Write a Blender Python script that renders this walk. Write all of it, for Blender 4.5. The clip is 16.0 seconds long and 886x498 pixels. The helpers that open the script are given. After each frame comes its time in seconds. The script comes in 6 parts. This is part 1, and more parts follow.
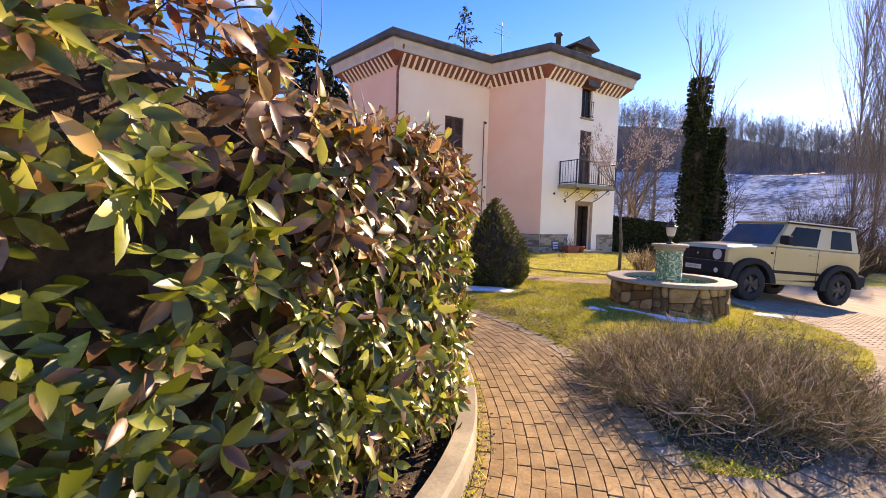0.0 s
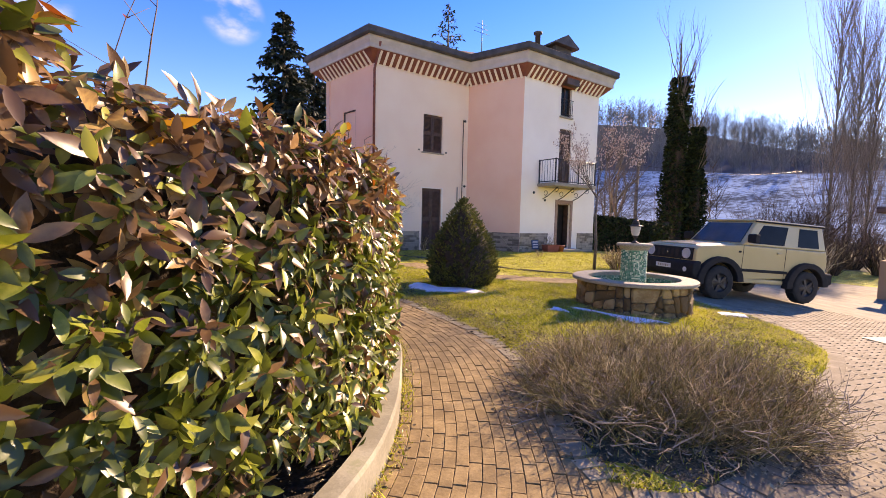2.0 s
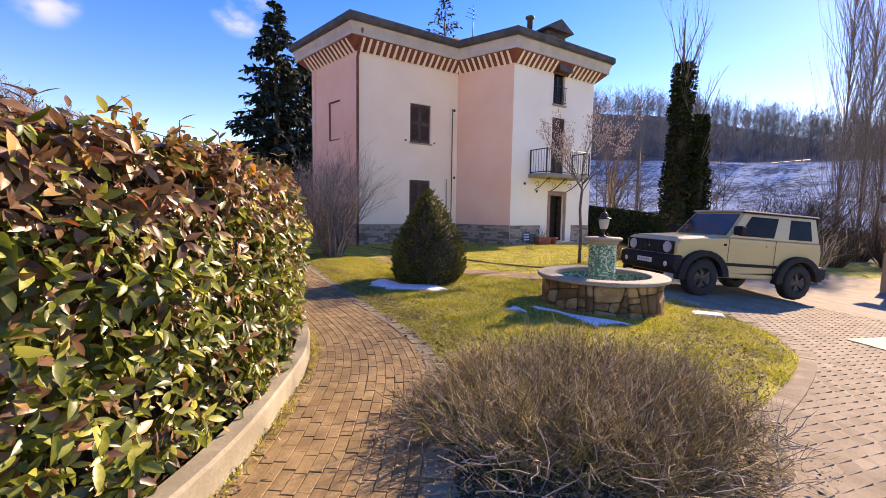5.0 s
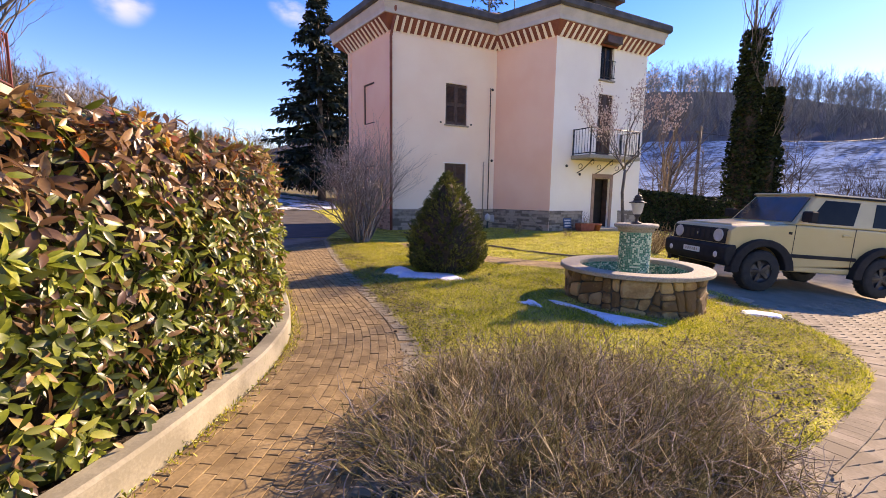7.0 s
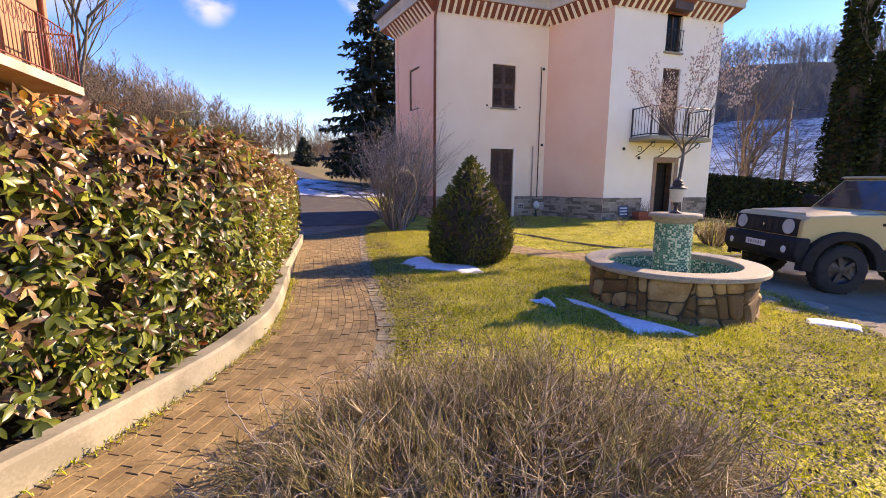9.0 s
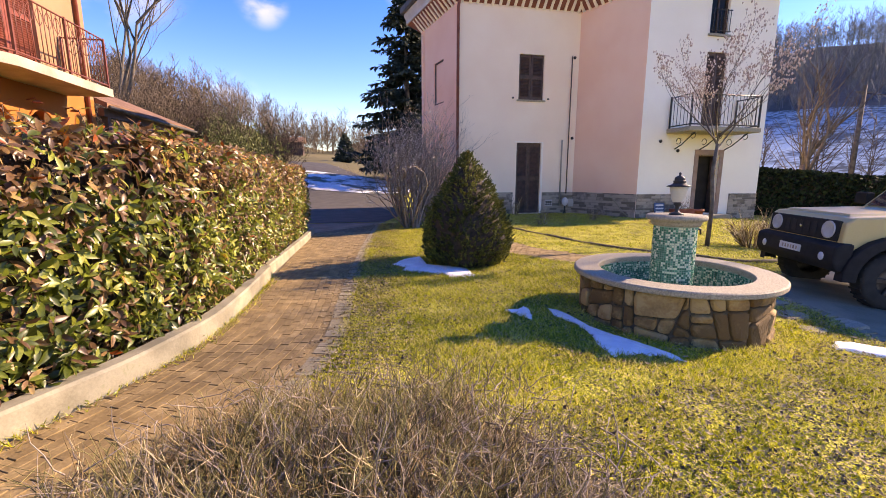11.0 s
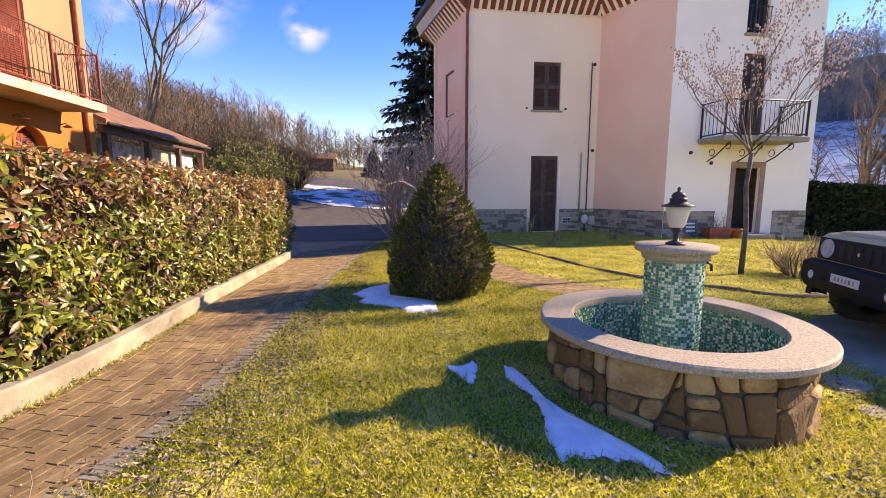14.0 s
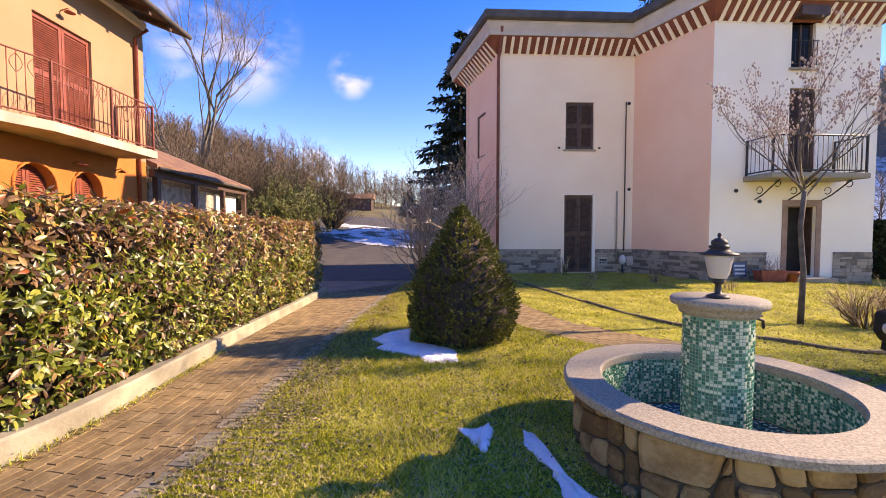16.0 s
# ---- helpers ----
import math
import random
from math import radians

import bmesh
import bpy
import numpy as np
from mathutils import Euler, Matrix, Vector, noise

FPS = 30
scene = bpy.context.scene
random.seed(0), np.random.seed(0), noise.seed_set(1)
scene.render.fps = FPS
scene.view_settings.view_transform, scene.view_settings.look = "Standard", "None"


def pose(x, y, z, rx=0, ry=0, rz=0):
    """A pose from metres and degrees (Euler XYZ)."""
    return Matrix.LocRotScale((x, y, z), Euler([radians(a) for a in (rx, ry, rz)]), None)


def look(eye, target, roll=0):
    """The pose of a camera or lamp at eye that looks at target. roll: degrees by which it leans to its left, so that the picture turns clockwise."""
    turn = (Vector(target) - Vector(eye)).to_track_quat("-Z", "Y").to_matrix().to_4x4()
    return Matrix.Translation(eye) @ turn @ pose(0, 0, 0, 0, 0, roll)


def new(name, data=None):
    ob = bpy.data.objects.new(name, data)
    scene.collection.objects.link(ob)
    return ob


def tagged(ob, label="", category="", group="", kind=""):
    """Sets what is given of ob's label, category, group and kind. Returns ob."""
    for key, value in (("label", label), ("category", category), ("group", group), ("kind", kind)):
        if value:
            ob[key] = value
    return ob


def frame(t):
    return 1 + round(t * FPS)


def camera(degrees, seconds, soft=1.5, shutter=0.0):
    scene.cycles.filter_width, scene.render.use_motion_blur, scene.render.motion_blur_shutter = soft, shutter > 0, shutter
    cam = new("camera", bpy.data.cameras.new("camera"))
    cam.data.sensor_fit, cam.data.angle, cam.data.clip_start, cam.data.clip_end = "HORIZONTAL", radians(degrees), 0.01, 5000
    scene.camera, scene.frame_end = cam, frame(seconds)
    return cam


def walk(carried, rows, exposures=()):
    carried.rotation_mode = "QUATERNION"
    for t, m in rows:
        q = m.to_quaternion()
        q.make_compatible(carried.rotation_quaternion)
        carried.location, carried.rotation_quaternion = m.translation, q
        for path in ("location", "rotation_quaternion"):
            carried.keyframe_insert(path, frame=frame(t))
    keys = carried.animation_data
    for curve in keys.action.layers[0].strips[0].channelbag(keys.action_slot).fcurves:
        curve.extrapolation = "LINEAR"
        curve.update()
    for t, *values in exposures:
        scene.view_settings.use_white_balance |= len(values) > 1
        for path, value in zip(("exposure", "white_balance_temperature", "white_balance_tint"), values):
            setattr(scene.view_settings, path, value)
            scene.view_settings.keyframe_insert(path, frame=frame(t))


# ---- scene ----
cam = camera(92.8, 16.0, soft=0.9)
PATH = [
    (0, (0.33, -0.481, 1.292), (1.41, 1.196, 1.155), 1.5),
    (0.5, (0.424, -0.542, 1.306), (1.508, 1.134, 1.17), 1.4),
    (1, (0.525, -0.588, 1.311), (1.618, 1.081, 1.172), 1.4),
    (1.5, (0.634, -0.615, 1.317), (1.739, 1.046, 1.177), 1.3),
    (2, (0.773, -0.602, 1.314), (1.893, 1.048, 1.174), 1.3),
    (2.5, (0.911, -0.604, 1.325), (2.049, 1.035, 1.185), 1.2),
    (3, (1.051, -0.624, 1.329), (2.198, 1.008, 1.187), 1.2),
    (3.5, (1.223, -0.676, 1.344), (2.37, 0.956, 1.202), 1.1),
    (4, (1.379, -0.711, 1.351), (2.517, 0.927, 1.201), 1.1),
    (6.5, (2.202, -0.602, 1.352), (3.15, 1.144, 1.12), 0.7),
    (7, (2.39, -0.544, 1.331), (3.278, 1.231, 1.08), 0.8),
    (7.5, (2.563, -0.493, 1.33), (3.386, 1.31, 1.059), 0.7),
    (8, (2.751, -0.478, 1.318), (3.504, 1.352, 1.031), 0.6),
    (10.5, (3.808, -0.328, 1.358), (4.263, 1.59, 1.023), 0.1),
    (11, (4.016, -0.284, 1.361), (4.435, 1.643, 1.025), 0.1),
    (11.5, (4.221, -0.174, 1.367), (4.61, 1.759, 1.032), 0.1),
    (12, (4.412, -0.081, 1.365), (4.776, 1.857, 1.033), 0.1),
    (12.5, (4.618, 0.011, 1.369), (4.961, 1.955, 1.044), 0.1),
    (13, (4.813, 0.137, 1.364), (5.132, 2.087, 1.052), 0.1),
    (13.5, (4.973, 0.347, 1.365), (5.267, 2.303, 1.071), 0.0),
    (14, (5.078, 0.517, 1.373), (5.344, 2.481, 1.107), 0.0),
    (14.5, (5.174, 0.632, 1.393), (5.403, 2.606, 1.167), -0.0),
    (15, (5.256, 0.7, 1.409), (5.441, 2.683, 1.228), -0.0),
    (15.5, (5.277, 0.724, 1.417), (5.414, 2.714, 1.286), -0.0),
    (16, (5.273, 0.718, 1.424), (5.372, 2.713, 1.337), -0.0),
]
walk(cam, [(t, look(eye, target, roll)) for t, eye, target, roll in PATH],
     [(0, 1.70, 10300, 25), (3.5, 1.55, 9700, 25), (7, 1.55, 9450, 24.5), (11, 1.63, 9650, 24), (16, 1.63, 9700, 24)])

from mathutils.geometry import tessellate_polygon

# ---- world, sun, light ----
SUN_EL, SUN_AZ = 28.0, 8.0  # degrees above the horizon; from +x towards +y
world = bpy.data.worlds.new("World")
scene.world = world
world.use_nodes = True
wn = world.node_tree
sky = wn.nodes.new("ShaderNodeTexSky")
sky.sky_type = "NISHITA"
sky.sun_disc = False
sky.sun_elevation, sky.sun_rotation = radians(SUN_EL), radians(90 - SUN_AZ)
sky.air_density, sky.dust_density, sky.ozone_density = 1.0, 0.04, 3.0
deep = wn.nodes.new("ShaderNodeHueSaturation")
deep.inputs["Saturation"].default_value = 1.42
deep.inputs["Value"].default_value = 0.93
deep.inputs["Hue"].default_value = 0.525
wn.links.new(sky.outputs[0], deep.inputs["Color"])
# a few small fair-weather clouds: direction, half width, weight
CLOUDS = [((-0.153, 0.931, 0.332), 0.055, 0.45), ((-0.225, 0.962, 0.156), 0.06, 0.6), ((-0.375, 0.847, 0.378), 0.15, 0.45), ((0.128, 0.916, 0.38), 0.06, 0.6), ((-0.62, 0.72, 0.3), 0.12, 0.6), ((0.75, -0.5, 0.4), 0.14, 0.5), ((-0.5, -0.75, 0.42), 0.2, 0.6)]
where = wn.nodes.new("ShaderNodeTexCoord")
puff = wn.nodes.new("ShaderNodeTexNoise")
puff.inputs["Scale"].default_value, puff.inputs["Detail"].default_value = 11, 5
squash = wn.nodes.new("ShaderNodeMapping")
squash.inputs["Scale"].default_value = (1, 1, 1.8)
wn.links.new(where.outputs["Generated"], squash.inputs[0])
wn.links.new(squash.outputs[0], puff.inputs["Vector"])
cover = None
for way_, half_, weight_ in CLOUDS:
    dt = wn.nodes.new("ShaderNodeVectorMath")
    dt.operation = "DOT_PRODUCT"
    dt.inputs[1].default_value = Vector(way_).normalized()
    wn.links.new(where.outputs["Generated"], dt.inputs[0])
    rg_ = wn.nodes.new("ShaderNodeMapRange")
    rg_.interpolation_type = "SMOOTHSTEP"
    rg_.inputs[1].default_value, rg_.inputs[2].default_value, rg_.inputs[4].default_value = math.cos(half_), 1.0, weight_
    wn.links.new(dt.outputs["Value"], rg_.inputs[0])
    if cover:
        ad = wn.nodes.new("ShaderNodeMath")
        wn.links.new(cover, ad.inputs[0])
        wn.links.new(rg_.outputs[0], ad.inputs[1])
        cover = ad.outputs[0]
    else:
        cover = rg_.outputs[0]
wisp = wn.nodes.new("ShaderNodeMapRange")
wisp.interpolation_type = "SMOOTHSTEP"
wisp.inputs[1].default_value, wisp.inputs[2].default_value = 0.38, 0.68
wn.links.new(puff.outputs[0], wisp.inputs[0])
both = wn.nodes.new("ShaderNodeMath")
both.operation = "MULTIPLY"
wn.links.new(cover, both.inputs[0])
wn.links.new(wisp.outputs[0], both.inputs[1])
blend = wn.nodes.new("ShaderNodeMix")
blend.data_type = "RGBA"
wn.links.new(both.outputs[0], blend.inputs[0])
wn.links.new(deep.outputs[0], blend.inputs[6])
blend.inputs[7].default_value = (3.6, 3.7, 4.0, 1)
wn.links.new(blend.outputs[2], wn.nodes["Background"].inputs[0])
wn.nodes["Background"].inputs[1].default_value = 0.15
sun = new("sun", bpy.data.lights.new("sun", "SUN"))
sun.data.energy, sun.data.angle, sun.data.color = 3.9, radians(0.5), (1.0, 0.93, 0.82)
ce, se = math.cos(radians(SUN_EL)), math.sin(radians(SUN_EL))
sun.matrix_world = look((30 * ce, 8, 30 * se + 20), (30 * ce - ce * math.cos(radians(SUN_AZ)), 8 - ce * math.sin(radians(SUN_AZ)), 20 + 29 * se))


# ---- materials ----
def mat(name, c1, c2, scale=4.0, rough=0.8, bump=0.15, metal=0.0, fine=60.0, island=0.0, obj=0.0, c3=None, spec=0.5, trans=0.0, bdist=0.01, thr=(0.35, 0.65), grain=0.35):
    """Two-scale procedural surface: broad stains between c1 and c2, fine grain, relief."""
    m = bpy.data.materials.new(name)
    m.use_nodes = True
    t = m.node_tree
    n, l = t.nodes, t.links
    b = n["Principled BSDF"]
    geo = n.new("ShaderNodeNewGeometry")
    broad = n.new("ShaderNodeTexNoise")
    broad.inputs["Scale"].default_value, broad.inputs["Detail"].default_value = scale, 6
    small = n.new("ShaderNodeTexNoise")
    small.inputs["Scale"].default_value, small.inputs["Detail"].default_value = fine, 3
    l.new(geo.outputs["Position"], broad.inputs["Vector"])
    l.new(geo.outputs["Position"], small.inputs["Vector"])
    ramp = n.new("ShaderNodeValToRGB")
    ramp.color_ramp.elements[0].position, ramp.color_ramp.elements[1].position = thr
    ramp.color_ramp.elements[0].color, ramp.color_ramp.elements[1].color = (*c1, 1), (*c2, 1)
    if c3:
        e = ramp.color_ramp.elements.new(thr[1] + 0.12)
        e.color = (*c3, 1)
    mixv = n.new("ShaderNodeMath")
    mixv.operation = "MULTIPLY_ADD"
    mixv.inputs[1].default_value, mixv.inputs[2].default_value = grain, -grain / 2
    l.new(small.outputs[0], mixv.inputs[0])
    add = n.new("ShaderNodeMath")
    l.new(mixv.outputs[0], add.inputs[0])
    l.new(broad.outputs[0], add.inputs[1])
    last = add
    for amount, source in ((island, geo.outputs["Random Per Island"]), (obj, None)):
        if amount:
            if source is None:
                info = n.new("ShaderNodeObjectInfo")
                source = info.outputs["Random"]
            r = n.new("ShaderNodeMath")
            r.operation = "MULTIPLY_ADD"
            r.inputs[1].default_value, r.inputs[2].default_value = amount, -amount / 2
            l.new(source, r.inputs[0])
            a2 = n.new("ShaderNodeMath")
            l.new(r.outputs[0], a2.inputs[0])
            l.new(last.outputs[0], a2.inputs[1])
            last = a2
    l.new(last.outputs[0], ramp.inputs[0])
    l.new(ramp.outputs[0], b.inputs["Base Color"])
    b.inputs["Roughness"].default_value, b.inputs["Metallic"].default_value = rough, metal
    b.inputs["Specular IOR Level"].default_value = spec
    if bump:
        bn = n.new("ShaderNodeBump")
        bn.inputs["Strength"].default_value, bn.inputs["Distance"].default_value = bump, bdist
        l.new(add.outputs[0], bn.inputs["Height"])
        l.new(bn.outputs[0], b.inputs["Normal"])
    if trans:
        tr = n.new("ShaderNodeBsdfTranslucent")
        l.new(ramp.outputs[0], tr.inputs[0])
        mx = n.new("ShaderNodeMixShader")
        mx.inputs[0].default_value = trans
        l.new(b.outputs[0], mx.inputs[1])
        l.new(tr.outputs[0], mx.inputs[2])
        l.new(mx.outputs[0], n["Material Output"].inputs[0])
    return m


M_CREAM = mat("cream_render", (0.89, 0.70, 0.54), (0.93, 0.76, 0.60), 0.7, 0.9, 0.2, fine=90)
M_PINK = mat("pink_render", (0.87, 0.53, 0.37), (0.91, 0.60, 0.44), 0.7, 0.9, 0.2, fine=90)
M_WHITE = mat("white_render", (0.88, 0.79, 0.68), (0.93, 0.85, 0.74), 0.7, 0.9, 0.2, fine=90)
M_ORANGE = mat("orange_render", (0.37, 0.115, 0.022), (0.44, 0.155, 0.036), 0.9, 0.9, 0.2, fine=90)
M_PEACH = mat("peach_render", (0.30, 0.178, 0.10), (0.345, 0.208, 0.122), 0.9, 0.9, 0.2, fine=90)
M_TRIM = mat("pale_moulding", (0.46, 0.41, 0.36), (0.56, 0.50, 0.44), 2, 0.85, 0.15)
M_CORBEL = mat("brick_red_soffit", (0.19, 0.055, 0.04), (0.27, 0.09, 0.06), 3, 0.85, 0.2)
M_ROOF = mat("dark_roof_edge", (0.045, 0.04, 0.04), (0.09, 0.08, 0.075), 3, 0.7, 0.2)
M_TILE = mat("clay_roof_tiles", (0.12, 0.06, 0.033), (0.23, 0.12, 0.068), 2, 0.85, 0.3, island=0.4)
M_BROWN = mat("dark_brown_wood", (0.055, 0.028, 0.021), (0.10, 0.053, 0.04), 6, 0.6, 0.25)
M_SHUT = mat("red_brown_shutter", (0.17, 0.035, 0.02), (0.25, 0.06, 0.035), 5, 0.55, 0.15)
M_IRON = mat("dark_iron", (0.02, 0.018, 0.018), (0.05, 0.045, 0.04), 8, 0.55, 0.1, metal=0.15, spec=0.4)
M_REDIRON = mat("red_painted_iron", (0.14, 0.035, 0.022), (0.2, 0.055, 0.035), 8, 0.5, 0.1)
M_STONE = mat("grey_brown_ashlar", (0.17, 0.138, 0.108), (0.40, 0.33, 0.26), 5, 0.9, 0.6, island=0.5, obj=0.7, bdist=0.02)
M_MORTAR = mat("mortar", (0.17, 0.145, 0.115), (0.27, 0.235, 0.19), 8, 0.95, 0.4)
M_FSTONE = mat("ochre_field_stone", (0.14, 0.078, 0.028), (0.32, 0.195, 0.08), 6, 0.9, 0.8, fine=45, obj=0.7, bdist=0.025, c3=(0.40, 0.27, 0.125))
M_GRANITE = mat("speckled_granite", (0.21, 0.18, 0.13), (0.41, 0.355, 0.265), 70, 0.8, 0.2, fine=260, thr=(0.34, 0.66), bdist=0.004, grain=1.0)
M_CONC = mat("kerb_concrete", (0.22, 0.195, 0.135), (0.34, 0.305, 0.22), 4, 0.9, 0.4, c3=(0.26, 0.25, 0.15))
M_BRICK = mat("clay_paver", (0.175, 0.113, 0.048), (0.28, 0.19, 0.086), 7, 0.9, 0.5, obj=0.2, c3=(0.34, 0.24, 0.12), grain=0.5)
M_BRICKS = mat("clay_pavers_far", (0.175, 0.113, 0.048), (0.28, 0.19, 0.086), 7, 0.9, 0.5, island=0.2, c3=(0.34, 0.24, 0.12), grain=0.5)
M_BORDER = mat("mossy_border_paver", (0.24, 0.20, 0.13), (0.37, 0.31, 0.21), 6, 0.9, 0.3, island=0.4, obj=0.4, c3=(0.26, 0.25, 0.11))
M_JOINT = mat("sandy_joint", (0.07, 0.05, 0.027), (0.18, 0.13, 0.072), 14, 0.95, 0.4)
M_DRIVE = mat("worn_drive_paving", (0.20, 0.165, 0.115), (0.28, 0.237, 0.17), 2.5, 0.9, 0.3, spec=0.2)
M_ASPH = mat("asphalt", (0.05, 0.044, 0.039), (0.08, 0.07, 0.062), 2, 0.9, 0.4, fine=200)
M_WALK = mat("brown_path_paving", (0.13, 0.095, 0.055), (0.20, 0.15, 0.09), 4, 0.9, 0.4)
M_GROUND = mat("mossy_soil", (0.16, 0.16, 0.016), (0.50, 0.475, 0.034), 2.2, 0.95, 0.8, fine=55, c3=(0.50, 0.40, 0.14), bdist=0.03, grain=1.3, thr=(0.38, 0.62))
M_FIELD = mat("winter_field", (0.11, 0.095, 0.05), (0.19, 0.16, 0.085), 0.08, 0.95, 0.4, fine=1.5, bdist=0.1, spec=0.1)
# blue-grey tint: distance haze put into the forest floor's colour
M_WOODF = mat("hazed_forest_floor", (0.09, 0.092, 0.10), (0.14, 0.143, 0.152), 0.06, 0.95, 0.4, fine=1.2, bdist=0.3, spec=0.0)
M_SNOW = mat("old_snow", (0.72, 0.75, 0.80), (0.88, 0.89, 0.92), 9, 0.7, 0.4, fine=120, bdist=0.02)
# melting snow, dimmed and blued: haze and shade put into its colour
M_SNOWF = mat("patchy_hazed_snow", (0.10, 0.12, 0.14), (0.34, 0.45, 0.56), 0.22, 0.9, 0.5, fine=1.3, thr=(0.34, 0.64), grain=1.1, bdist=0.1, spec=0.0)
# soil of the beds; also the painted shade of solid plant cores
M_SOIL_SHADE = mat("dark_soil_and_shade", (0.02, 0.014, 0.01), (0.07, 0.045, 0.03), 16, 0.95, 0.8, bdist=0.03)
M_LEAF = mat("glossy_green_leaf", (0.075, 0.098, 0.011), (0.24, 0.28, 0.036), 3, 0.36, 0.1, island=0.9, obj=0.8, c3=(0.41, 0.41, 0.085), trans=0.38, spec=0.6, thr=(0.35, 0.7))
M_LEAFR = mat("bronze_red_leaf", (0.13, 0.067, 0.033), (0.34, 0.195, 0.093), 3, 0.36, 0.1, island=0.8, obj=0.7, c3=(0.55, 0.36, 0.145), trans=0.36, spec=0.6, thr=(0.35, 0.7))
M_LEAFO = mat("orange_young_leaf", (0.30, 0.07, 0.015), (0.50, 0.24, 0.03), 3, 0.4, 0.1, island=0.8, trans=0.35)
M_TWIG = mat("red_brown_twig", (0.05, 0.028, 0.018), (0.13, 0.08, 0.05), 10, 0.85, 0.2, island=0.5)
M_BARK = mat("grey_bark", (0.07, 0.055, 0.045), (0.17, 0.14, 0.115), 5, 0.9, 0.5, island=0.2)
M_CONE = mat("dwarf_spruce_needles", (0.048, 0.056, 0.009), (0.145, 0.15, 0.024), 3, 0.65, 0.1, island=0.5, c3=(0.27, 0.26, 0.052), trans=0.2)
M_FIR = mat("dark_conifer_needles", (0.008, 0.015, 0.008), (0.03, 0.045, 0.022), 1, 0.7, 0.1, island=0.6)
M_IVY = mat("ivy_leaves", (0.010, 0.016, 0.007), (0.035, 0.05, 0.018), 1, 0.85, 0.1, island=0.6, spec=0.15)
M_GRASS = mat("mossy_grass_blade", (0.22, 0.25, 0.011), (0.68, 0.65, 0.03), 1.9, 0.8, 0.0, island=0.75, c3=(0.68, 0.58, 0.2), trans=0.4, thr=(0.36, 0.60))
M_DEAD = mat("dead_leaf", (0.075, 0.052, 0.028), (0.40, 0.31, 0.18), 5, 0.85, 0.1, island=1.0)
M_STRAW = mat("lavender_stem", (0.15, 0.095, 0.04), (0.39, 0.26, 0.12), 3, 0.85, 0.0, island=1.0, c3=(0.58, 0.47, 0.29))
M_GREYGRN = mat("lavender_leaf", (0.095, 0.08, 0.025), (0.26, 0.22, 0.08), 4, 0.85, 0.0, island=0.9)
M_SAND = mat("beige_car_paint", (0.50, 0.38, 0.18), (0.53, 0.41, 0.205), 2, 0.28, 0.0, spec=0.6)
M_PLAST = mat("black_plastic", (0.010, 0.010, 0.012), (0.018, 0.018, 0.020), 9, 0.7, 0.1, spec=0.25)
M_TYRE = mat("tyre_rubber", (0.012, 0.012, 0.012), (0.025, 0.024, 0.023), 9, 0.85, 0.3)
M_CHROME = mat("bright_metal", (0.6, 0.6, 0.6), (0.7, 0.7, 0.7), 9, 0.2, 0.0, metal=1.0)
M_WHITEP = mat("white_plate", (0.55, 0.55, 0.54), (0.62, 0.62, 0.6), 9, 0.5, 0.0)
M_CARGLASS = mat("dark_car_glass", (0.010, 0.011, 0.012), (0.016, 0.017, 0.018), 2, 0.03, 0.0, spec=0.1)
M_SCREEN = mat("windscreen_glass", (0.03, 0.034, 0.036), (0.05, 0.055, 0.058), 2, 0.04, 0.0, spec=0.6)
M_TERRA = mat("terracotta", (0.25, 0.06, 0.035), (0.34, 0.10, 0.06), 6, 0.8, 0.2)
M_MOSAIC = mat("green_mosaic_tile", (0.018, 0.15, 0.09), (0.075, 0.33, 0.21), 3, 0.25, 0.0, island=1.15, c3=(0.62, 0.70, 0.50), thr=(0.25, 0.66))
M_MOSAICB = mat("blue_green_mosaic_tile", (0.012, 0.09, 0.12), (0.04, 0.22, 0.24), 3, 0.25, 0.0, island=1.1, c3=(0.45, 0.60, 0.56), thr=(0.25, 0.62))
M_GROUT = mat("grey_green_grout", (0.20, 0.29, 0.23), (0.28, 0.38, 0.30), 9, 0.8, 0.1)
M_DARK = mat("dark_interior", (0.015, 0.012, 0.012), (0.03, 0.025, 0.022), 3, 0.9, 0.0)


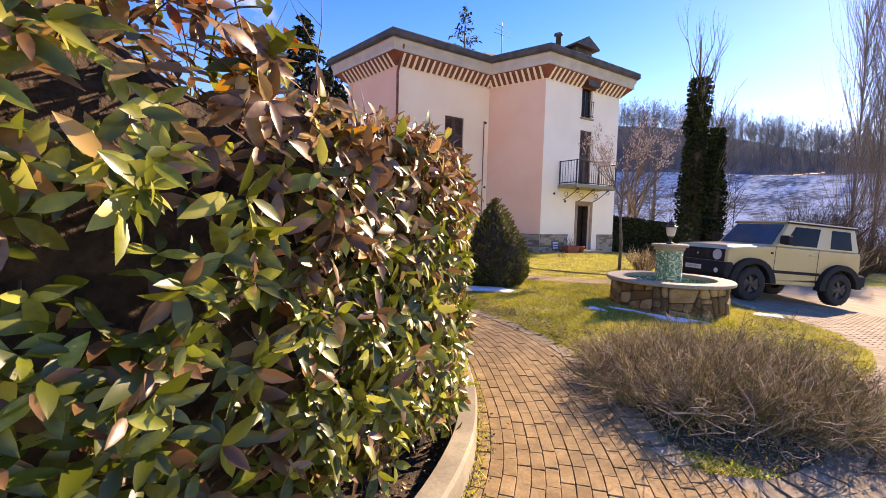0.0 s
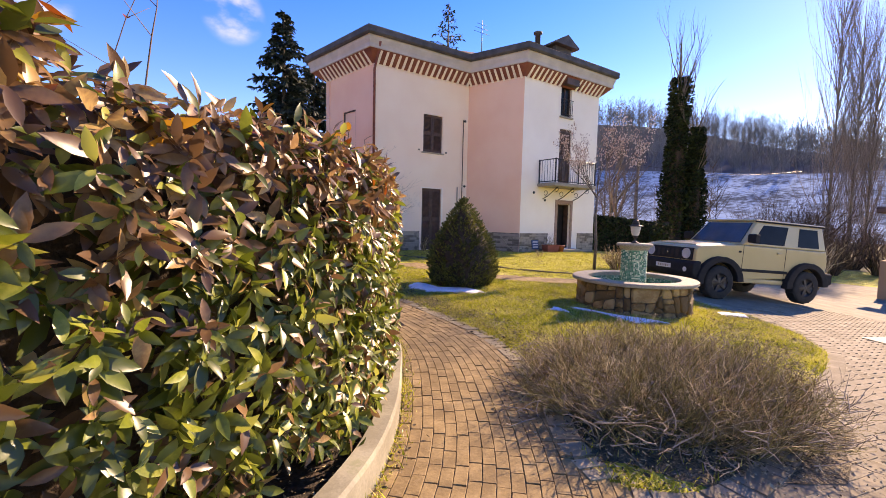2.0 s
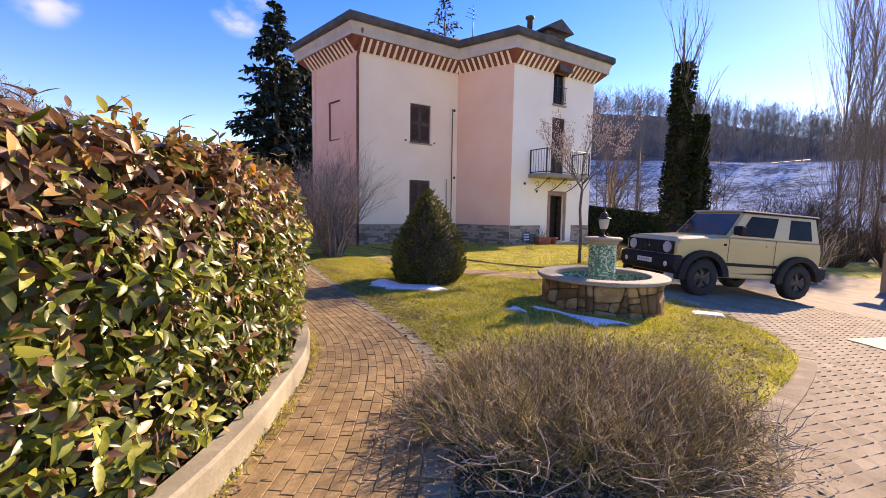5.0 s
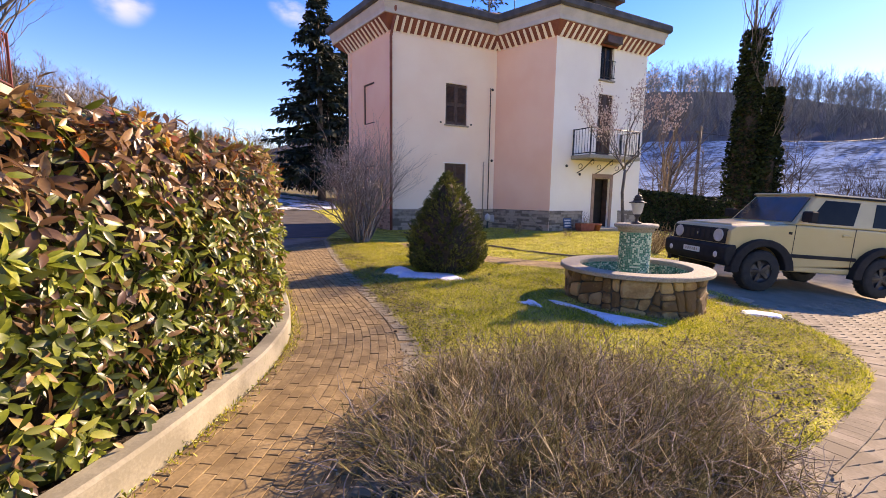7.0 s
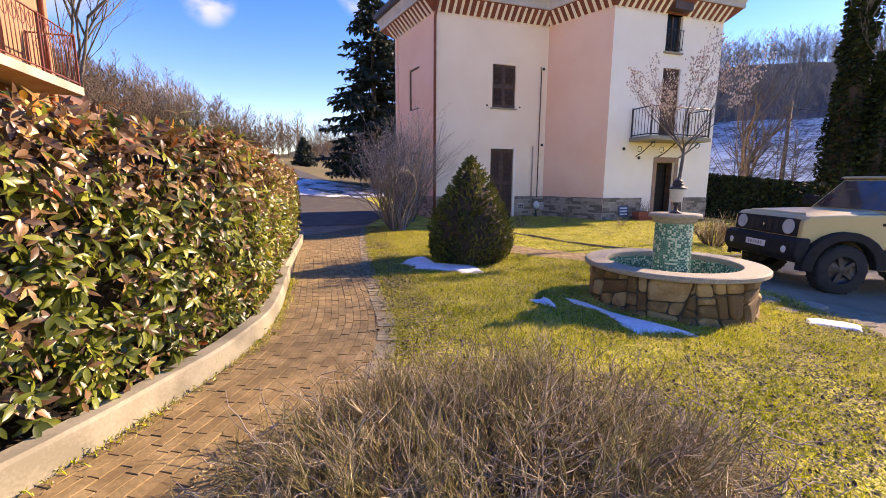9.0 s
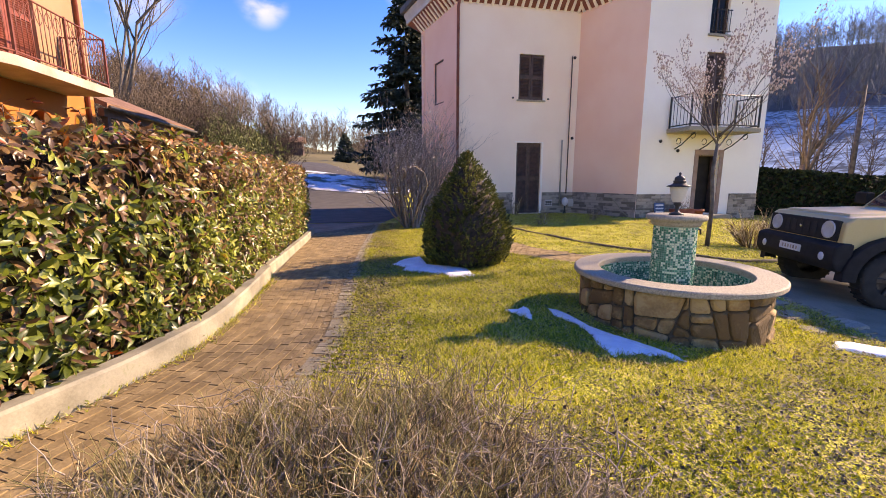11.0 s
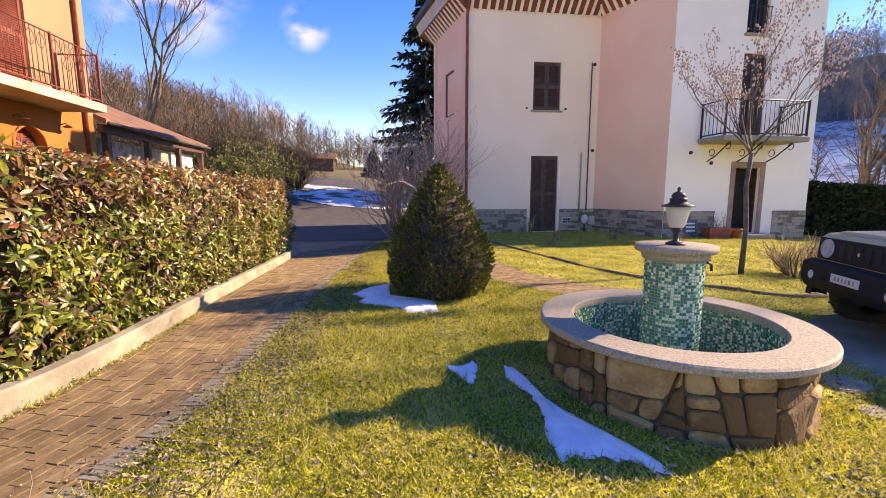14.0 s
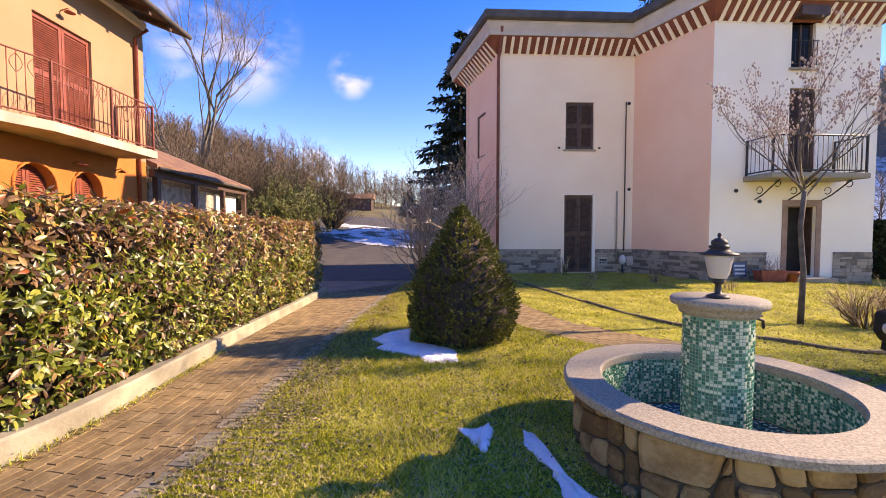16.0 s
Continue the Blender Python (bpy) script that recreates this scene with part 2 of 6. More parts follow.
# ---- mesh building ----
class Build:
    """Collects vertices and faces of one mesh."""

    def __init__(self):
        self.v, self.f, self.s = [], [], []

    def add(self, vs, fs, smooth=False, m=None):
        o = len(self.v)
        self.v += [tuple(m @ Vector(p)) for p in vs] if m else [tuple(p) for p in vs]
        self.f += [tuple(i + o for i in f) for f in fs]
        self.s += [smooth] * len(fs)
        return self

    def box(self, a, b, m=None, bevel=0.0):
        (x0, y0, z0), (x1, y1, z1) = a, b
        if bevel:
            c = bevel
            vs, fs = [], []
            for z, i in ((z0, c), (z0 + c, 0), (z1 - c, 0), (z1, c)):
                vs += [(x0 + i, y0 + i, z), (x1 - i, y0 + i, z), (x1 - i, y1 - i, z), (x0 + i, y1 - i, z)]
            for k in range(3):
                fs += [(4 * k + j, 4 * k + (j + 1) % 4, 4 * k + 4 + (j + 1) % 4, 4 * k + 4 + j) for j in range(4)]
            fs += [(3, 2, 1, 0), (12, 13, 14, 15)]
            return self.add(vs, fs, m=m)
        vs = [(x, y, z) for z in (z0, z1) for x, y in ((x0, y0), (x1, y0), (x1, y1), (x0, y1))]
        return self.add(vs, [(3, 2, 1, 0), (4, 5, 6, 7), (0, 1, 5, 4), (1, 2, 6, 5), (2, 3, 7, 6), (3, 0, 4, 7)], m=m)

    def prism(self, poly, z0, z1, m=None):
        n = len(poly)
        vs = [(x, y, z0) for x, y in poly] + [(x, y, z1) for x, y in poly]
        return self.add(vs, [tuple(range(n - 1, -1, -1)), tuple(range(n, 2 * n))] + [(i, (i + 1) % n, n + (i + 1) % n, n + i) for i in range(n)], m=m)

    def lathe(self, profile, n=32, m=None, smooth=True, a0=0.0, a1=360.0):
        full = a1 - a0 >= 360
        k = n if full else n + 1
        vs = [(r * math.cos(radians(a0 + (a1 - a0) * i / n)), r * math.sin(radians(a0 + (a1 - a0) * i / n)), z) for r, z in profile for i in range(k)]
        fs = [(j * k + i, j * k + (i + 1) % k, (j + 1) * k + (i + 1) % k, (j + 1) * k + i) for j in range(len(profile) - 1) for i in range(n)]
        return self.add(vs, fs, smooth, m)

    def tube(self, pts, radii, n=6, m=None, cap=True, smooth=True):
        pts = [Vector(p) for p in pts]
        if not hasattr(radii, "__len__"):
            radii = [radii] * len(pts)
        vs, fs = [], []
        ref = Vector((0.37, 0.21, 0.9))
        for i, p in enumerate(pts):
            d = (pts[min(i + 1, len(pts) - 1)] - pts[max(i - 1, 0)]).normalized()
            a = d.cross(ref if abs(d.dot(ref)) < 0.93 else Vector((0.9, -0.3, 0.1))).normalized()
            b = d.cross(a)
            vs += [p + (a * math.cos(6.2832 * k / n) + b * math.sin(6.2832 * k / n)) * radii[i] for k in range(n)]
        for i in range(len(pts) - 1):
            fs += [(i * n + k, i * n + (k + 1) % n, (i + 1) * n + (k + 1) % n, (i + 1) * n + k) for k in range(n)]
        if cap:
            fs += [tuple(range(n - 1, -1, -1)), tuple(range((len(pts) - 1) * n, len(pts) * n))]
        return self.add(vs, fs, smooth, m)

    def mesh(self, name, material):
        me = bpy.data.meshes.new(name)
        me.from_pydata(self.v, [], self.f)
        me.polygons.foreach_set("use_smooth", self.s)
        for one in material if isinstance(material, (list, tuple)) else [material]:
            me.materials.append(one)
        me.update()
        return me


def thing(name, label, category, group="", kind="", at=(0, 0, 0)):
    ob = new(name)
    ob.empty_display_size = 0.1
    ob.location = at
    return tagged(ob, label, category, group, kind)


def part(name, bd, material, parent, label="", kind=""):
    """One mesh object under a thing or a part; the build is in the parent's space."""
    ob = new(name, bd.mesh(name, material) if isinstance(bd, Build) else bd)
    ob.parent = parent
    return tagged(ob, label, kind=kind)


def solo(name, bd, material, label, category, group="", kind="", at=(0, 0, 0)):
    ob = new(name, bd.mesh(name, material))
    ob.location = at
    return tagged(ob, label, category, group, kind)


rnd = random.Random(7)


def step(a, b, x):
    x = min(1.0, max(0.0, (x - a) / (b - a)))
    return x * x * (3 - 2 * x)


def ground_z(x, y):
    """Height of the land: level round the fountain, the drive falls away, hills beyond."""
    u = x - y
    v = min(u, 16.0) - 4.2
    z = -0.065 * (0.0 if v < -2 else v if v > 2 else (v + 2) ** 2 / 8)
    d = math.hypot(x - 5, y - 3)
    z += 3.2 * step(15, 48, y) * step(24, -2, x) + 4.0 * step(48, 110, y) * step(60, 0, x)
    east = x * 0.94 + y * 0.34
    z += 12.5 * step(50, 112, east) + 8.0 * step(105, 165, east) + 17 * step(20, 100, y) * step(85, 150, east)
    west = -x * 0.6 + y * 0.8
    z += 9.5 * step(34, 75, west) * step(-4, -30, x)
    if d > 30:
        z += 0.35 * step(30, 60, d) * noise.noise((x * 0.05, y * 0.05, 0))
    return z


# ---- ground ----
axis_x = [-220, -150, -110, -80, -60, -45, -35, -27, -20, -15, -11, -8] + [v * 0.5 - 6 for v in range(0, 57)] + [24, 26, 29, 33, 38, 44, 50, 58, 66, 75, 85, 95, 105, 115, 125, 135, 145, 155, 165, 180, 220, 300]
axis_y = [-220, -140, -90, -60, -40, -28, -20, -15, -11, -8] + [v * 0.5 - 6 for v in range(0, 57)] + [24, 27, 30, 34, 38, 43, 48, 54, 60, 67, 75, 84, 94, 105, 120, 140, 170, 220, 300]
g = Build()
g.add([(x, y, ground_z(x, y)) for y in axis_y for x in axis_x],
      [(j * len(axis_x) + i, j * len(axis_x) + i + 1, (j + 1) * len(axis_x) + i + 1, (j + 1) * len(axis_x) + i) for j in range(len(axis_y) - 1) for i in range(len(axis_x) - 1)], True)
ground = solo("ground", g, [M_GROUND, M_FIELD, M_WOODF], "mossy yellow-green winter lawn and fields running to the hills", "ground", kind="structure")
for p in ground.data.polygons:
    c = p.center
    far = math.hypot(c.x - 6, c.y - 6)
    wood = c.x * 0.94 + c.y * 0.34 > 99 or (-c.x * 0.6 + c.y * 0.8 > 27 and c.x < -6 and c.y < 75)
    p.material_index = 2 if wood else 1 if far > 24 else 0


def sheet(name, poly, material, label, category, lift=0.006, cell=0.5, kind="structure"):
    """A thin paved or covered patch that follows the land, cut from a polygon."""
    bm = bmesh.new()
    ring_ = [Vector((*poly[0], 0))]
    for x, y in poly[1:]:
        if (Vector((x, y, 0)) - ring_[-1]).length > 0.02:
            ring_.append(Vector((x, y, 0)))
    vs = [bm.verts.new(p) for p in ring_]
    for tri in tessellate_polygon([ring_]):
        bm.faces.new([vs[k] for k in tri])
    x0, x1, y0, y1 = min(p[0] for p in poly), max(p[0] for p in poly), min(p[1] for p in poly), max(p[1] for p in poly)
    for a0, a1, no in ((x0, x1, (1, 0, 0)), (y0, y1, (0, 1, 0))):
        k = int((a1 - a0) / cell)
        for i in range(1, k + 1):
            at = a0 + cell * i
            bmesh.ops.bisect_plane(bm, geom=bm.verts[:] + bm.edges[:] + bm.faces[:], plane_co=(at, 0, 0) if no[0] else (0, at, 0), plane_no=no)
    for v in bm.verts:
        v.co.z = ground_z(v.co.x, v.co.y) + lift
    bmesh.ops.recalc_face_normals(bm, faces=bm.faces)
    for f in bm.faces:
        if f.normal.z < 0:
            f.normal_flip()
    me = bpy.data.meshes.new(name)
    bm.to_mesh(me)
    bm.free()
    me.materials.append(material)
    return tagged(new(name, me), label, category, kind=kind)


def curve_pts(keys, step_len=0.05):
    """Points along a smooth (Catmull-Rom) line through the keys, evenly spaced."""
    ks = [Vector((*k, 0)) for k in keys]
    ks = [ks[0] * 2 - ks[1]] + ks + [ks[-1] * 2 - ks[-2]]
    out = []
    for i in range(1, len(ks) - 2):
        a, b, c, d = ks[i - 1 : i + 3]
        for k in range(40):
            t = k / 40
            out.append(0.5 * (2 * b + (c - a) * t + (2 * a - 5 * b + 4 * c - d) * t * t + (3 * b - a - 3 * c + d) * t ** 3))
    out.append(ks[-2])
    res, acc = [out[0]], 0.0
    for p, q in zip(out, out[1:]):
        acc += (q - p).length
        if acc >= step_len:
            res.append(q)
            acc = 0.0
    return res


KERB = [(-3.5, -0.35), (-1.5, -0.05), (0.0, 0.3), (0.9, 0.66), (1.5, 1.07), (1.9, 1.52), (2.25, 2.08), (2.6, 2.75), (2.82, 3.45), (2.90, 4.2), (2.93, 5.0), (2.95, 5.62)]
KERB2 = [(2.87, 5.66), (3.0, 7.4), (3.10, 9.0), (3.13, 10.3)]
EDGE = [(2.62, 0.55), (2.78, 0.95), (3.15, 1.45), (3.6, 2.3), (3.85, 3.2), (3.93, 4.2), (4.02, 5.3), (4.15, 6.6), (4.35, 8.5), (4.6, 10.4), (4.85, 12.0)]
kerb_line, kerb_line2, edge_line = curve_pts(KERB), curve_pts(KERB2), curve_pts(EDGE)


def side(line, i):
    d = (line[min(i + 1, len(line) - 1)] - line[max(i - 1, 0)]).normalized()
    return Vector((-d.y, d.x, 0))


# paved court: drive and the curved path's bed
LAWN_RIM = [(9.1, 4.3), (9.0, 3.6), (8.85, 2.8), (8.6, 2.1), (8.1, 1.45), (7.25, 0.9), (6.1, 0.62), (4.9, 0.45), (3.7, 0.28), (2.95, 0.3), (2.62, 0.55)]
lawn_rim = curve_pts(LAWN_RIM, 0.02)
DRIVE = [(-9, -9), (22, -9), (22, 5.0), (17, 5.6), (13, 5.6), (10.3, 4.75)] + [(p.x, p.y) for p in lawn_rim[::12]]
DRIVE += [(p.x, p.y) for p in edge_line[2::8]]
DRIVE += [(5.0, 12.6), (1.6, 12.6), (1.6, 10.62), (3.1, 10.62), (3.13, 10.3)] + [(p.x, p.y) for p in kerb_line2[::-8]] + [(p.x, p.y) for p in kerb_line[::-8]] + [(-9, -1.2)]
sheet("pavement", DRIVE, M_DRIVE, "pale worn block paving of the drive and court", "pavement", lift=0.006)
sheet("footpath", [(9.75, 4.62), (8.55, 5.85), (8.0, 6.35), (7.5, 7.15), (7.2, 8.6), (7.15, 10.2), (6.3, 10.2), (6.45, 8.2), (6.75, 6.8), (7.15, 6.1), (7.6, 5.55), (8.75, 4.45)], M_WALK, "narrow brown paved garden path between two lawns", "footpath", lift=0.012)
sheet("road", [(1.6, 12.6), (5.0, 12.6), (6.2, 16), (6.6, 22), (5, 32), (2, 40), (-6, 40), (-5, 30), (-0.5, 20), (1.0, 15)], M_ASPH, "dark asphalt lane running uphill behind the hedge", "road", lift=0.02, cell=1.0)


# ---- the villa ----
def seg(p0, p1):
    """Pose of a wall: x runs from p0 to p1 along its outer face, y points inwards."""
    d = Vector((p1[0] - p0[0], p1[1] - p0[1], 0))
    return Matrix.Translation((p0[0], p0[1], 0)) @ Matrix.Rotation(math.atan2(d.y, d.x), 4, "Z"), d.length


def wall_build(length, z0, z1, thick, openings=()):
    ss = sorted({0.0, length, *[o[0] for o in openings], *[o[1] for o in openings]})
    zs = sorted({z0, z1, *[o[2] for o in openings], *[o[3] for o in openings]})
    n, k = len(ss), len(zs)

    def full(i, j):
        if not (0 <= i < n - 1 and 0 <= j < k - 1):
            return False
        s, z = (ss[i] + ss[i + 1]) / 2, (zs[j] + zs[j + 1]) / 2
        return not any(o[0] < s < o[1] and o[2] < z < o[3] for o in openings)

    at = lambda i, j, y: (j * n + i) + y * n * k
    vs = [(s, y, z) for y in (0, thick) for z in zs for s in ss]
    fs = []
    for i in range(n - 1):
        for j in range(k - 1):
            if not full(i, j):
                continue
            a, b, c, d = (i, j), (i + 1, j), (i + 1, j + 1), (i, j + 1)
            fs += [(at(*a, 0), at(*b, 0), at(*c, 0), at(*d, 0)), (at(*d, 1), at(*c, 1), at(*b, 1), at(*a, 1))]
            for p, q, di, dj in ((a, b, 0, -1), (b, c, 1, 0), (c, d, 0, 1), (d, a, -1, 0)):
                if not full(i + di, j + dj):
                    fs.append((at(*q, 0), at(*p, 0), at(*p, 1), at(*q, 1)))
    return Build().add(vs, fs)


def shutter(parent, m, s0, s1, z0, z1, material, leaves=2, depth=0.06, slats=True, label=""):
    """Closed louvred shutters filling an opening: a frame and slats to each leaf."""
    w = (s1 - s0) / leaves
    for k in range(leaves):
        a = s0 + k * w + 0.006
        e = s0 + (k + 1) * w - 0.006
        f = Build()
        f.box((a, depth, z0), (a + 0.07, depth + 0.05, z1), m).box((e - 0.07, depth, z0), (e, depth + 0.05, z1), m)
        for zz in (z0, (z0 + z1) / 2 - 0.05, z1 - 0.1):
            f.box((a + 0.07, depth + 0.002, zz), (e - 0.07, depth + 0.048, zz + 0.1), m)
        f.box((a + 0.07, depth + 0.035, z0 + 0.1), (e - 0.07, depth + 0.04, z1 - 0.1), m)
        leaf = part("shutter_leaf", f, material, parent, label)
        s = Build()
        z = z0 + 0.13
        while z < z1 - 0.13:
            if abs(z - (z0 + z1) / 2) > 0.07:
                s.add([(a + 0.07, depth + 0.004, z), (e - 0.07, depth + 0.004, z), (e - 0.07, depth + 0.034, z + 0.035), (a + 0.07, depth + 0.034, z + 0.035),
                       (a + 0.07, depth + 0.004, z - 0.008), (e - 0.07, depth + 0.004, z - 0.008), (e - 0.07, depth + 0.034, z + 0.027), (a + 0.07, depth + 0.034, z + 0.027)],
                      [(0, 1, 2, 3), (7, 6, 5, 4), (0, 4, 5, 1), (2, 6, 7, 3), (1, 5, 6, 2), (3, 7, 4, 0)], m=m)
            z += 0.05
        part("louvre_slats", s, material, leaf, kind="stuff")


A, I, C, E_, F_, L_ = (7.8, 14.75), (12.4, 14.75), (13.4, 12.3), (18.3, 12.3), (19.3, 19.0), (7.1, 18.2)
WALL_TOP = 7.25
villa = thing("villa", "three-storey pale pink rendered villa with striped eaves and stone plinth", "house")
SEGS = [
    ("front_wall", A, I, M_CREAM, [(2.27, 3.23, 4.14, 5.70), (2.26, 3.23, 0.02, 2.62)], "cream-pink rendered wall"),
    ("side_wall", I, C, M_PINK, [], "salmon pink rendered wall"),
    ("entrance_wall", C, E_, M_WHITE, [(2.3, 3.15, 0.12, 2.12), (2.25, 3.05, 2.98, 5.45), (2.25, 2.95, 6.0, 7.25)], "off-white rendered wall"),
    ("east_wall", E_, F_, M_CREAM, [], ""),
    ("back_wall", F_, L_, M_PINK, [], ""),
    ("west_wall", L_, A, M_PINK, [(1.4, 2.3, 4.14, 5.70), (1.4, 2.3, 0.9, 2.5)], "salmon pink rendered wall"),
]
wall_pose = {}
for nm, p0, p1, mt, ops, lab in SEGS:
    m, ln = seg(p0, p1)
    b = wall_build(ln, -0.6, WALL_TOP, 0.35, ops)
    w = part(nm, b, mt, villa, lab)
    w.matrix_basis = m
    wall_pose[nm] = (m, ln, w)
ins = Build()
# near-black block: the darkness of unlit rooms put into its colour
ins.prism([(8.2, 15.15), (12.7, 15.15), (13.7, 12.75), (18.0, 12.75), (18.8, 18.5), (7.6, 17.9)], -0.3, 7.2)
part("dark_inside", ins, M_DARK, villa)


# eaves: cornice rings round the whole footprint
def offset_ring(pts, d):
    out = []
    n = len(pts)
    for i in range(n):
        p, q, r = Vector(pts[i - 1]), Vector(pts[i]), Vector(pts[(i + 1) % n])
        n1 = Vector((q.y - p.y, p.x - q.x)).normalized()
        n2 = Vector((r.y - q.y, q.x - r.x)).normalized()
        k = (n1 + n2).normalized()
        o = q + k * (d / max(0.3, k.dot(n1)))
        out.append((o.x, o.y))
    return out


FOOT = [A, I, C, E_, F_, L_]


def ring(levels):
    """A moulding round the footprint through (offset, z) levels."""
    b = Build()
    n = len(FOOT)
    vs = [(x, y, z) for o, z in levels for x, y in offset_ring(FOOT, o)]
    fs = [(j * n + i, j * n + (i + 1) % n, (j + 1) * n + (i + 1) % n, (j + 1) * n + i) for j in range(len(levels) - 1) for i in range(n)]
    return b.add(vs, fs)


part("cornice_soffit", ring([(-0.02, 7.25), (0.02, 7.25), (0.42, 7.62), (0.42, 7.66)]), M_CORBEL, villa, "brick red sloping soffit")
part("cornice", ring([(0.40, 7.64), (0.47, 7.64), (0.47, 7.80), (0.53, 7.95), (0.55, 8.06), (0.3, 8.1)]), M_TRIM, villa, "pale moulded cornice")
part("gutter", ring([(0.50, 8.07), (0.60, 8.05), (0.66, 8.12), (0.66, 8.32), (0.60, 8.36), (0.3, 8.4)]), M_ROOF, villa, "dark metal gutter and roof edge")
cm = Build()
cm.add([(-0.046, 0, 7.22), (0.046, 0, 7.22), (0.046, -0.41, 7.60), (-0.046, -0.41, 7.60), (-0.046, 0, 7.27), (0.046, 0, 7.27), (0.046, -0.41, 7.66), (-0.046, -0.41, 7.66),
        (-0.046, -0.03, 7.19), (0.046, -0.03, 7.19)],
       [(0, 1, 9, 8), (8, 9, 2, 3), (3, 2, 6, 7), (0, 8, 3, 7, 4), (1, 5, 6, 2, 9), (4, 7, 6, 5), (0, 4, 5, 1)])
corbel_mesh = cm.mesh("corbel", M_WHITE)
for nm in ("front_wall", "side_wall", "entrance_wall", "west_wall"):
    m, ln, w = wall_pose[nm]
    k = round(ln / 0.27)
    for i in range(k):
        s = (i + 0.5) * ln / k
        if nm == "entrance_wall" and 2.2 < s < 3.0:
            continue
        o = part("corbel", corbel_mesh, None, w)
        o.matrix_basis = Matrix.Translation((s, -0.002, 0))
# hip roof
top = offset_ring(FOOT, 0.62)
rf = Build()
ridge = [(11.0, 17.2, 9.5), (15.6, 16.2, 9.7)]
vs = [(x, y, 8.36) for x, y in top] + ridge
rf.add(vs, [(0, 1, 6), (1, 2, 7, 6), (2, 3, 7), (3, 4, 7), (4, 5, 6, 7), (5, 0, 6)])
part("roof", rf, M_TILE, villa, "hipped clay tile roof")
dorm = Build()
dorm.box((-0.55, -0.5, -0.4), (0.55, 0.9, 0.55)).prism([(-0.8, -0.75), (0.8, -0.75), (0.8, 1.2), (-0.8, 1.2)], 0.55, 0.62)
dorm.add([(-0.8, -0.75, 0.62), (0.8, -0.75, 0.62), (0, -0.75, 1.05), (-0.8, 1.2, 0.62), (0.8, 1.2, 0.62), (0, 1.2, 1.05)], [(0, 1, 2), (3, 5, 4), (0, 2, 5, 3), (1, 4, 5, 2)])
dm = part("dormer", dorm, M_ROOF, villa, "small dark gabled roof dormer")
dm.location = (16.6, 13.6, 8.85)
ch = part("chimney", Build().lathe([(0.0, -0.8), (0.12, -0.8), (0.12, 0.25), (0.2, 0.27), (0.2, 0.34), (0.0, 0.4)], 10), M_ROOF, villa, "dark round metal flue")
ch.location = (15.4, 13.6, 9.6)
ant = Build().tube([(0, 0, -0.6), (0, 0, 1.5)], 0.02, 5)
for z, w in ((0.9, 0.5), (1.1, 0.4), (1.3, 0.3)):
    ant.tube([(-w, 0, z), (w, 0, z)], 0.012, 4)
an = part("aerial", ant, M_IRON, villa, "thin television aerial")
an.location = (14.2, 16.2, 9.6)

# openings of the villa
m, ln, w = wall_pose["front_wall"]
shutter(villa, m, 2.27, 3.23, 4.14, 5.70, M_BROWN, label="closed dark brown louvred shutter")
shutter(villa, m, 2.26, 3.23, 0.02, 2.62, M_BROWN, label="closed dark brown door shutter")
part("window_sill", Build().box((2.2, -0.06, 4.08), (3.3, 0.06, 4.135), m), M_GRANITE, villa)
for s in (2.05, 3.42):
    st = Build().box((s - 0.03, -0.05, 4.16), (s + 0.03, -0.004, 4.22), m, 0.008)
    part("shutter_stop", st, M_IRON, villa)
part("door_surround", Build().box((3.235, -0.015, -0.1), (3.31, 0.0, 2.66), m).box((2.17, -0.015, 2.625), (3.31, 0.0, 2.66), m), M_WHITE, villa)
pipe = Build().tube([(4.3, -0.06, 0.75), (4.3, -0.06, 5.72)], 0.02, 8, m)
part("drainpipe", pipe, M_BROWN, villa, "thin dark pipe")
part("drainpipe", Build().tube([(4.05, -0.05, 0.3), (4.05, -0.05, 2.75)], 0.028, 8, m), M_STONE, villa, "thin grey pipe")
part("drainpipe", Build().tube([(-0.02, -0.1, -0.2), (-0.02, -0.1, 7.0), (0.02, -0.35, 7.55), (0.02, -0.5, 7.9)], 0.05, 8, m), M_CORBEL, villa, "dark red-brown corner downpipe")
for s, z in ((4.42, 5.68), (4.47, 2.82)):
    part("wall_vent", Build().lathe([(0, -0.03), (0.055, -0.03), (0.055, 0.0)], 10, m @ pose(s, 0.0, z, -90, 0, 0)), M_IRON, villa)
m2, ln2, w2 = wall_pose["entrance_wall"]
for s, z in ((0.75, 2.55), (1.45, 2.25)):
    part("wall_vent", Build().lathe([(0, -0.03), (0.055, -0.03), (0.055, 0.0)], 10, m2 @ pose(s, 0.0, z, -90, 0, 0)), M_IRON, villa)
shutter(villa, m2, 2.25, 3.05, 2.98, 5.45, M_BROWN, label="closed brown balcony door shutter")
fr = Build().box((2.14, -0.02, -0.2), (2.298, 0.1, 2.3), m2).box((3.152, -0.02, -0.2), (3.31, 0.1, 2.3), m2).box((2.298, -0.02, 2.122), (3.152, 0.1, 2.3), m2)
part("door_frame", fr, mat("pinkish_door_stone", (0.27, 0.165, 0.12), (0.36, 0.23, 0.17), 5, 0.85, 0.2), villa, "pinkish stone door surround")
# brown lining added so the pale reveals look dark like the opening
part("added_reveal_lining", Build().box((2.301, 0.102, 0.12), (2.33, 0.345, 2.119), m2).box((3.12, 0.102, 0.12), (3.149, 0.345, 2.119), m2).box((2.331, 0.102, 2.09), (3.119, 0.345, 2.119), m2), M_BROWN, villa, "dark brown lining added to darken the door reveals")
